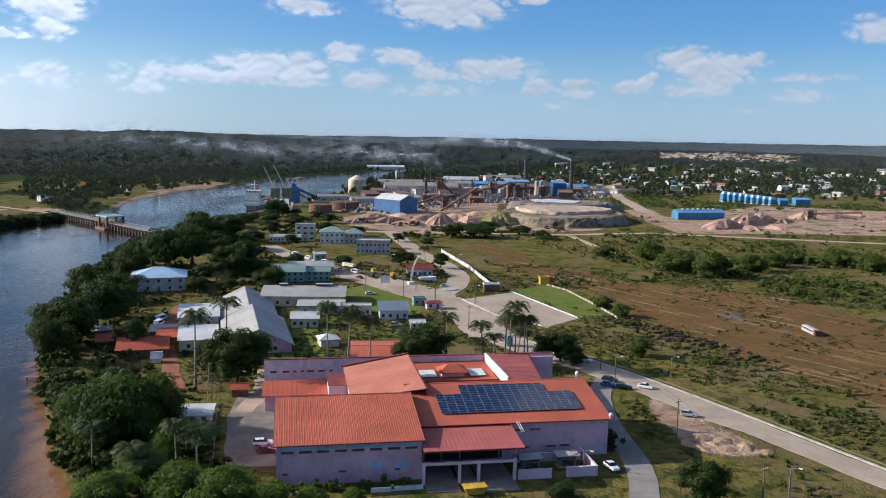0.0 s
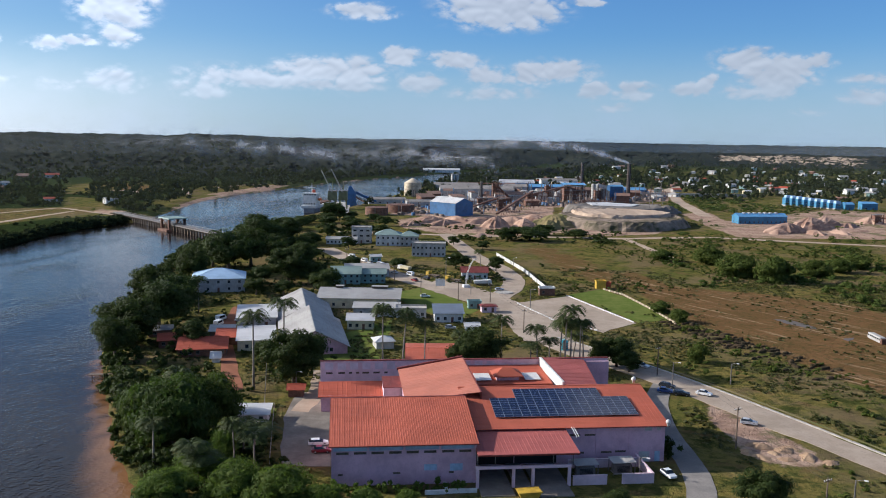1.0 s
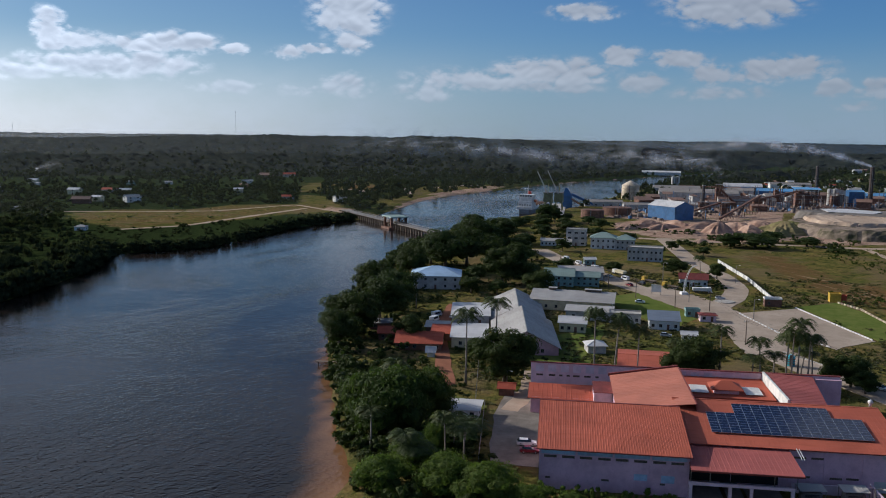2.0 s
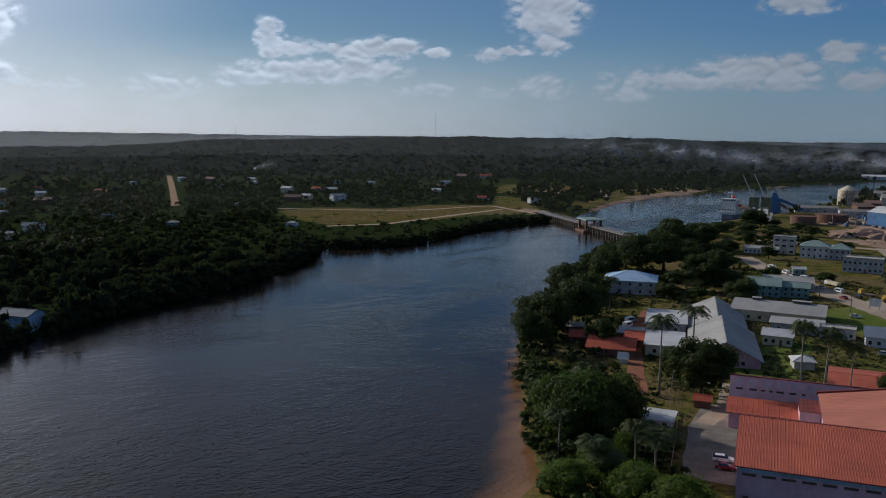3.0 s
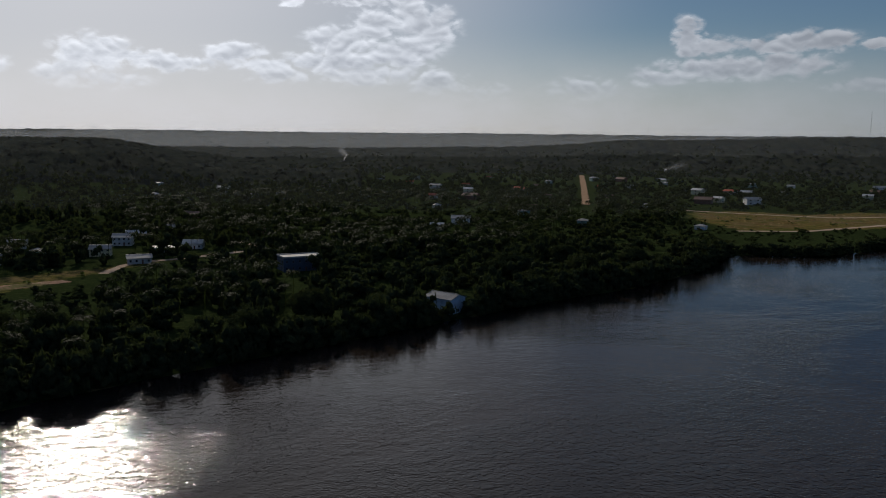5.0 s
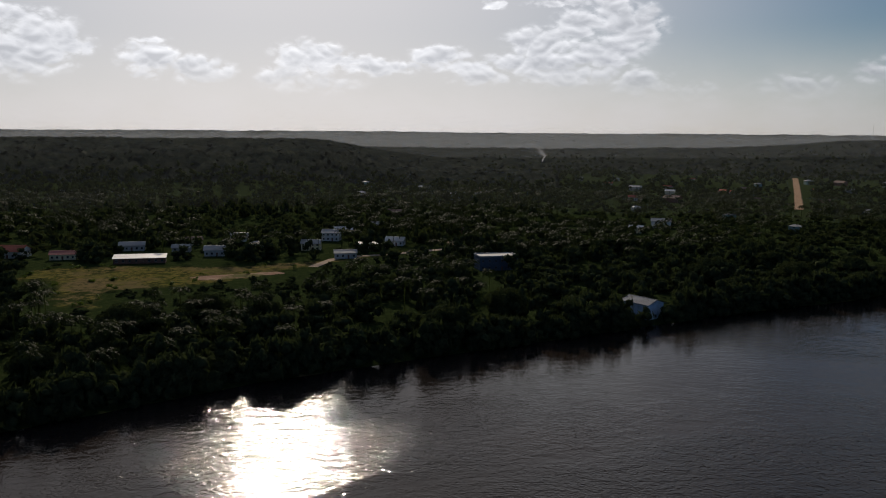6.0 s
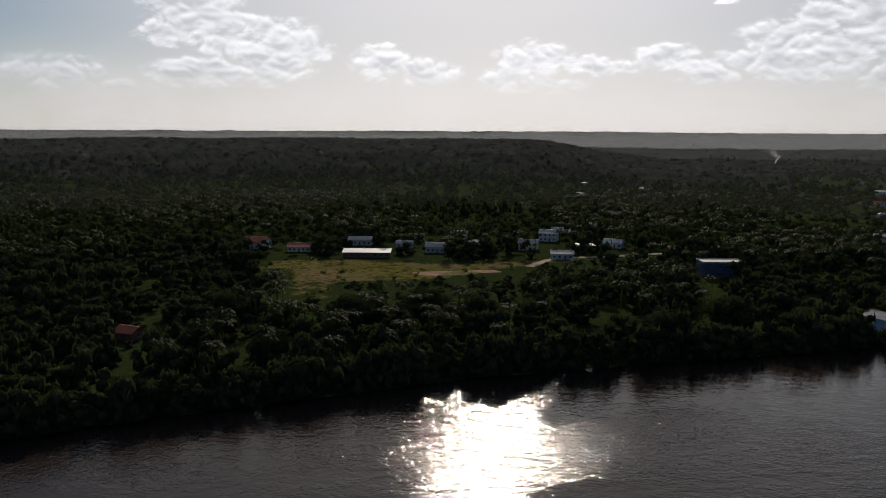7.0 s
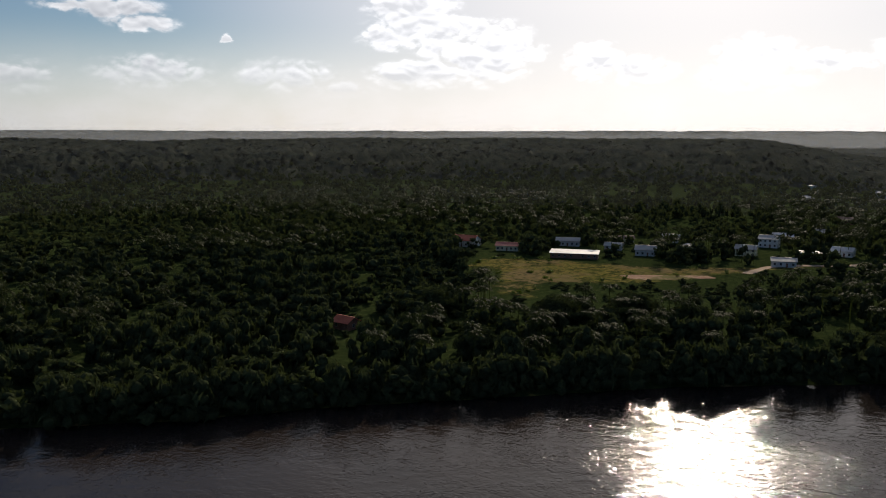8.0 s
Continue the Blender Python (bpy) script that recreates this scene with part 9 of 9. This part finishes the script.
tagged(new("bank_bushes", scatter_mesh("bank_bushes", bush_units, x, y, land_height(x, y) - 0.4, s_, s_ * rng.uniform(0.7, 1.1, len(x)), M_LEAF, 92)), "green bushes overhanging the muddy waterline", "bushes", kind="stuff")
x, y, rng = sown(83, 6400, 165, 660, -30, 10, 0.85)
band = ripple(x, y, 38, 31) * 0.6 + ripple(x, y, 13, 32) * 0.4
thick = ((x + 0.42 * y > 300) & (y > 420)) * 0.6 + (line_distance([(60, 470), (72, 380), (80, 320), (100, 270), (140, 190)], x, y) < 14) * 0.25
ok = free_ground(x, y, 6) & (edge_distance(BROWN_FIELD, x, y) < 2 + 6 * rng.rand(len(x))) & (band + thick > 0.1) & (x > 20)
x, y = x[ok], y[ok]
s_ = 0.35 + 2.4 * rng.rand(len(x)) ** 3
tagged(new("scrub", scatter_mesh("scrub", scrub_units, x, y, np.full(len(x), -0.15), s_, s_ * rng.uniform(0.7, 1.3, len(x)), M_SCRUB, 84)), "low green scrub on the open grassland", "scrub", kind="stuff")
x, y, rng = sown(85, 26000, 150, 480, -30, 26, 0.8)
ok = free_ground(x, y, 5) & (ripple(x, y, 21, 41) + 0.5 * ripple(x, y, 7, 42) > -0.15) & (rng.rand(len(x)) < np.where(edge_distance(BROWN_FIELD, x, y) > 0, 0.25, 1.0))
x, y = x[ok], y[ok]
tagged(new("rough_grass", scatter_mesh("rough_grass", tuft_units, x, y, np.full(len(x), -0.08), rng.uniform(0.3, 1.0, len(x)), rng.uniform(0.5, 1.5, len(x)), leafy("dry_grass", (0.070, 0.085, 0.024), (0.185, 0.150, 0.062)), 86)), "rough tussocky grass over the open land", "grass", kind="stuff")
hedge_rng = random.Random(8)
hx = np.array([-1.5 + 1.35 * i + hedge_rng.uniform(-0.5, 0.5) for i in range(22)])
hz = np.array([hedge_rng.uniform(1.2, 3.0) for _ in hx])
hp = [HALL @ Vector((u, -3.0 + hedge_rng.uniform(-1.6, 0.4), 0)) for u in hx]
tagged(new("hedge", scatter_mesh("hedge", bush_units, np.array([p.x for p in hp]), np.array([p.y for p in hp]), np.full(len(hx), -0.1), hz, hz * 0.65, M_LEAF_LIGHT, 88)), "loose green bushes along the front of the hall", "bushes", kind="stuff")

vx = np.array([hedge_rng.uniform(73.8, 77.5) for _ in range(34)])
vv = np.array([hedge_rng.uniform(10, 52) for _ in vx])
vz = np.array([hedge_rng.uniform(1.5, 4.2) for _ in vx])
vp = [HALL @ Vector((u, v, 0)) for u, v in zip(vx, vv)]
tagged(new("side_hedge", scatter_mesh("side_hedge", bush_units, np.array([p.x for p in vp]), np.array([p.y for p in vp]), np.full(len(vx), -0.1), vz, vz * 0.6, M_LEAF, 89)), "dark overgrown bushes along the side of the hall", "bushes", kind="stuff")

# stored steel, drums and scrap that litter the works yard
rng = np.random.RandomState(111)
corner = np.array([(-1, -1, 0), (1, -1, 0), (1, 1, 0), (-1, 1, 0), (-1, -1, 1), (1, -1, 1), (1, 1, 1), (-1, 1, 1)], float)
sides = np.array([(0, 1, 5, 4), (1, 2, 6, 5), (2, 3, 7, 6), (3, 0, 4, 7), (4, 5, 6, 7)])
x, y = rng.uniform(-100, 215, 2600), rng.uniform(770, 1240, 2600)
ok = (edge_distance(SAND_LOTS[3], x, y) > 2) & (ripple(x, y, 40, 61) + 0.5 * rng.rand(len(x)) > -0.05)
x, y = x[ok], y[ok]
n = len(x)
tall = rng.rand(n) < 0.22
size = np.stack([np.where(tall, 0.25, rng.uniform(0.4, 3.2, n)), np.where(tall, 0.25, rng.uniform(0.4, 1.6, n)), np.where(tall, rng.uniform(4, 15, n), rng.uniform(0.5, 3.4, n))], 1)
turn = rng.uniform(0, 3.14, n)[:, None]
cx_, cy_ = corner[None, :, 0] * size[:, None, 0], corner[None, :, 1] * size[:, None, 1]
V = np.stack([x[:, None] + cx_ * np.cos(turn) - cy_ * np.sin(turn), y[:, None] + cx_ * np.sin(turn) + cy_ * np.cos(turn), corner[None, :, 2] * size[:, None, 2] - 0.1], -1).reshape(-1, 3)
F = (sides[None] + (np.arange(n) * 8)[:, None, None]).reshape(-1, 4)
s = Shade("scrap_metal", 0.7, 0.0, 0.3)
scrap = s.mix(s.ramp(s.island(), 0.0, 1.0, 0.0, 1.0, False), (0.06, 0.045, 0.04), (0.24, 0.20, 0.17))
scrap = s.mix(s.ramp(s.island(), 0.86, 0.88), scrap, (0.05, 0.16, 0.32))
s.color(s.mix(s.ramp(s.noise(0.8, 4, 0.6), 0.45, 0.65, 0.0, 0.7), scrap, (0.13, 0.065, 0.045)))
tagged(new("scrap_metal", array_mesh("scrap_metal", V, F, s.mat)), "rusty scrap and stored steel over the works yard", "scrap", kind="stuff")

# ---------- smoke ----------


def smoke_material(name, strength):
    s = Shade(name, 1.0, 0.0, 0.0)
    s.color((0.8, 0.8, 0.8))
    v = s.node("ShaderNodeTexCoord").outputs["UV"]
    sep = s.node("ShaderNodeSeparateXYZ")
    s.t.links.new(v, sep.inputs[0])
    across = s.math("ABSOLUTE", s.math("SUBTRACT", s.math("MULTIPLY", sep.outputs[1], 2.0), 1.0))
    edge = s.ramp(across, 0.15, 1.0, 1.0, 0.0)
    along = s.math("MULTIPLY", s.ramp(sep.outputs[0], 0.0, 0.02, 0.0, 1.0), s.ramp(sep.outputs[0], 0.15, 1.0, 1.0, 0.0))
    puffs = s.ramp(s.noise(0.035, 5, 0.6), 0.40, 0.66)
    alpha = s.math("MULTIPLY", s.math("MULTIPLY", edge, along), s.math("MULTIPLY", puffs, strength))
    tr = s.node("ShaderNodeBsdfTransparent")
    df = s.node("ShaderNodeBsdfTranslucent")
    dd = s.node("ShaderNodeBsdfDiffuse")
    df.inputs[0].default_value = dd.inputs[0].default_value = (0.85, 0.86, 0.88, 1)
    both, m = s.node("ShaderNodeMixShader"), s.node("ShaderNodeMixShader")
    both.inputs[0].default_value = 0.5
    s.t.links.new(df.outputs[0], both.inputs[1]), s.t.links.new(dd.outputs[0], both.inputs[2])
    wire(s.t, m.inputs[0], alpha)
    s.t.links.new(tr.outputs[0], m.inputs[1]), s.t.links.new(both.outputs[0], m.inputs[2])
    s.t.links.new(m.outputs[0], s.out.inputs[0])
    return s.mat


def plume(path, widths, mat, label, sheets=3):
    """A drifting plume: crossed soft sheets round one bent axis."""
    me = bpy.data.meshes.new("smoke_plume")
    v, f, uv = [], [], []
    P = [Vector(p) for p in path]
    n = len(P)
    for s_i in range(sheets):
        ang = math.pi * s_i / sheets + 0.3
        k = len(v)
        for i, p in enumerate(P):
            d_ = (P[min(i + 1, n - 1)] - P[max(i - 1, 0)]).normalized()
            a_ = d_.cross(Vector((0, 0, 1))).normalized()
            b_ = a_.cross(d_)
            o_ = (a_ * math.cos(ang) + b_ * math.sin(ang)) * widths[i]
            v += [p - o_, p, p + o_]
        for i in range(n - 1):
            for c in (0, 1):
                q = k + 3 * i + c
                f.append((q, q + 1, q + 4, q + 3))
                uv += [(i / (n - 1), c / 2), (i / (n - 1), (c + 1) / 2), ((i + 1) / (n - 1), (c + 1) / 2), ((i + 1) / (n - 1), c / 2)]
    me.from_pydata([tuple(p) for p in v], [], f)
    layer = me.uv_layers.new(name="UVMap")
    for i, p in enumerate(uv):
        layer.data[i].uv = p
    me.materials.append(mat)
    ob = tagged(new("smoke_plume", me), label, "smoke", "smoke plumes")
    return ob


M_SMOKE, M_HAZE = smoke_material("white_smoke", 1.0), smoke_material("thin_smoke", 0.4)
plume([(154, 1052, 45), (140, 1056, 50), (118, 1062, 57), (86, 1068, 64), (50, 1074, 67), (10, 1080, 68), (-40, 1090, 62), (-100, 1100, 56)], [1.6, 3.5, 6, 8.5, 10, 12, 15, 18], M_SMOKE, "white smoke drifting from the tall chimney")
plume([(10, 1250, 45), (-60, 1260, 42), (-140, 1270, 45), (-240, 1300, 44), (-340, 1330, 46), (-460, 1380, 48)], [10, 20, 26, 32, 36, 36], M_HAZE, "thin grey smoke hanging over the river", 2)
plume([(0, 1120, 30), (-50, 1140, 48), (-130, 1180, 56), (-220, 1230, 52), (-330, 1290, 46)], [10, 18, 26, 30, 30], M_HAZE, "grey smoke drifting from the works over the river", 2)
plume([(-260, 1380, 40), (-380, 1420, 52), (-520, 1460, 60), (-680, 1500, 58), (-820, 1540, 60)], [16, 26, 34, 38, 40], M_HAZE, "thin smoke haze over the far bank", 2)
plume([(-1015, 1075, 8), (-1010, 1082, 14), (-996, 1096, 20), (-970, 1120, 26)], [2, 4, 8, 12], M_HAZE, "thin smoke from a fire in the far trees", 2)
plume([(-1560, 760, 12), (-1556, 765, 24), (-1562, 752, 34), (-1580, 730, 42)], [3, 6, 10, 16], M_HAZE, "thin smoke from a fire in the far trees", 2)


def haze_sheet_material(name, strength):
    """Distant haze put on a translucent sheet: thickest near the ground, torn at its top."""
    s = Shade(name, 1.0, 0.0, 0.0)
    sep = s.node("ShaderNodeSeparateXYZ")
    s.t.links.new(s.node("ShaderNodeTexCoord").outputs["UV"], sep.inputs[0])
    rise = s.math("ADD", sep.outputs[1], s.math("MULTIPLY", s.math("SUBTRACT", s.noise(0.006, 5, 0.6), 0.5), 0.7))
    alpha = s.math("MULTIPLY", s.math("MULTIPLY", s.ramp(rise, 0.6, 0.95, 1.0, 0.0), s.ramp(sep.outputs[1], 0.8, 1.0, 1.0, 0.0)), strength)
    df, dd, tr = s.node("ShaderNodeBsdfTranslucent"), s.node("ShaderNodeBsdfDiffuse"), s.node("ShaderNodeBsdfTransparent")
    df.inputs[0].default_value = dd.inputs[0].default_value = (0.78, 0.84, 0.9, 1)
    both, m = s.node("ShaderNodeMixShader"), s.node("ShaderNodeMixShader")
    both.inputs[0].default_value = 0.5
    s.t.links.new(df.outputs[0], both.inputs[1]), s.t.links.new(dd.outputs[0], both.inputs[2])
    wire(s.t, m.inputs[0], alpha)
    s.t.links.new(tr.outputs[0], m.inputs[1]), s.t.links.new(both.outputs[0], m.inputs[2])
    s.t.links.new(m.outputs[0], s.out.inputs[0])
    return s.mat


# added sheets stand in for distant haze all round, thickest behind the first ridges
HAZE_SHEETS = [(760, 100, haze_sheet_material("faint_haze_sheet", 0.012)), (1250, 105, haze_sheet_material("light_haze_sheet", 0.009)), (2050, 105, haze_sheet_material("thin_haze_sheet", 0.035)), (3050, 92, haze_sheet_material("deep_haze_sheet", 0.20))]
me = bpy.data.meshes.new("haze_sheets")
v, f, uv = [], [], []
for r, z1, mat in HAZE_SHEETS:
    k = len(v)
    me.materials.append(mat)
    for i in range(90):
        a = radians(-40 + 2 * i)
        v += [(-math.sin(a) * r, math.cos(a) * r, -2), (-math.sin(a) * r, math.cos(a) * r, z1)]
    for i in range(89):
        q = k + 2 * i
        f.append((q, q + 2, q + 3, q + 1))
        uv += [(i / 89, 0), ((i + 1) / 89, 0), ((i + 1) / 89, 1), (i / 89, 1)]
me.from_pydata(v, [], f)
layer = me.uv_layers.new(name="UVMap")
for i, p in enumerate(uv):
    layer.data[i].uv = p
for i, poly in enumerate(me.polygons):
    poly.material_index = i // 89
tagged(new("mist_backdrop", me), "thin bluish sheets standing in for haze over distant forest", "mist", kind="structure")
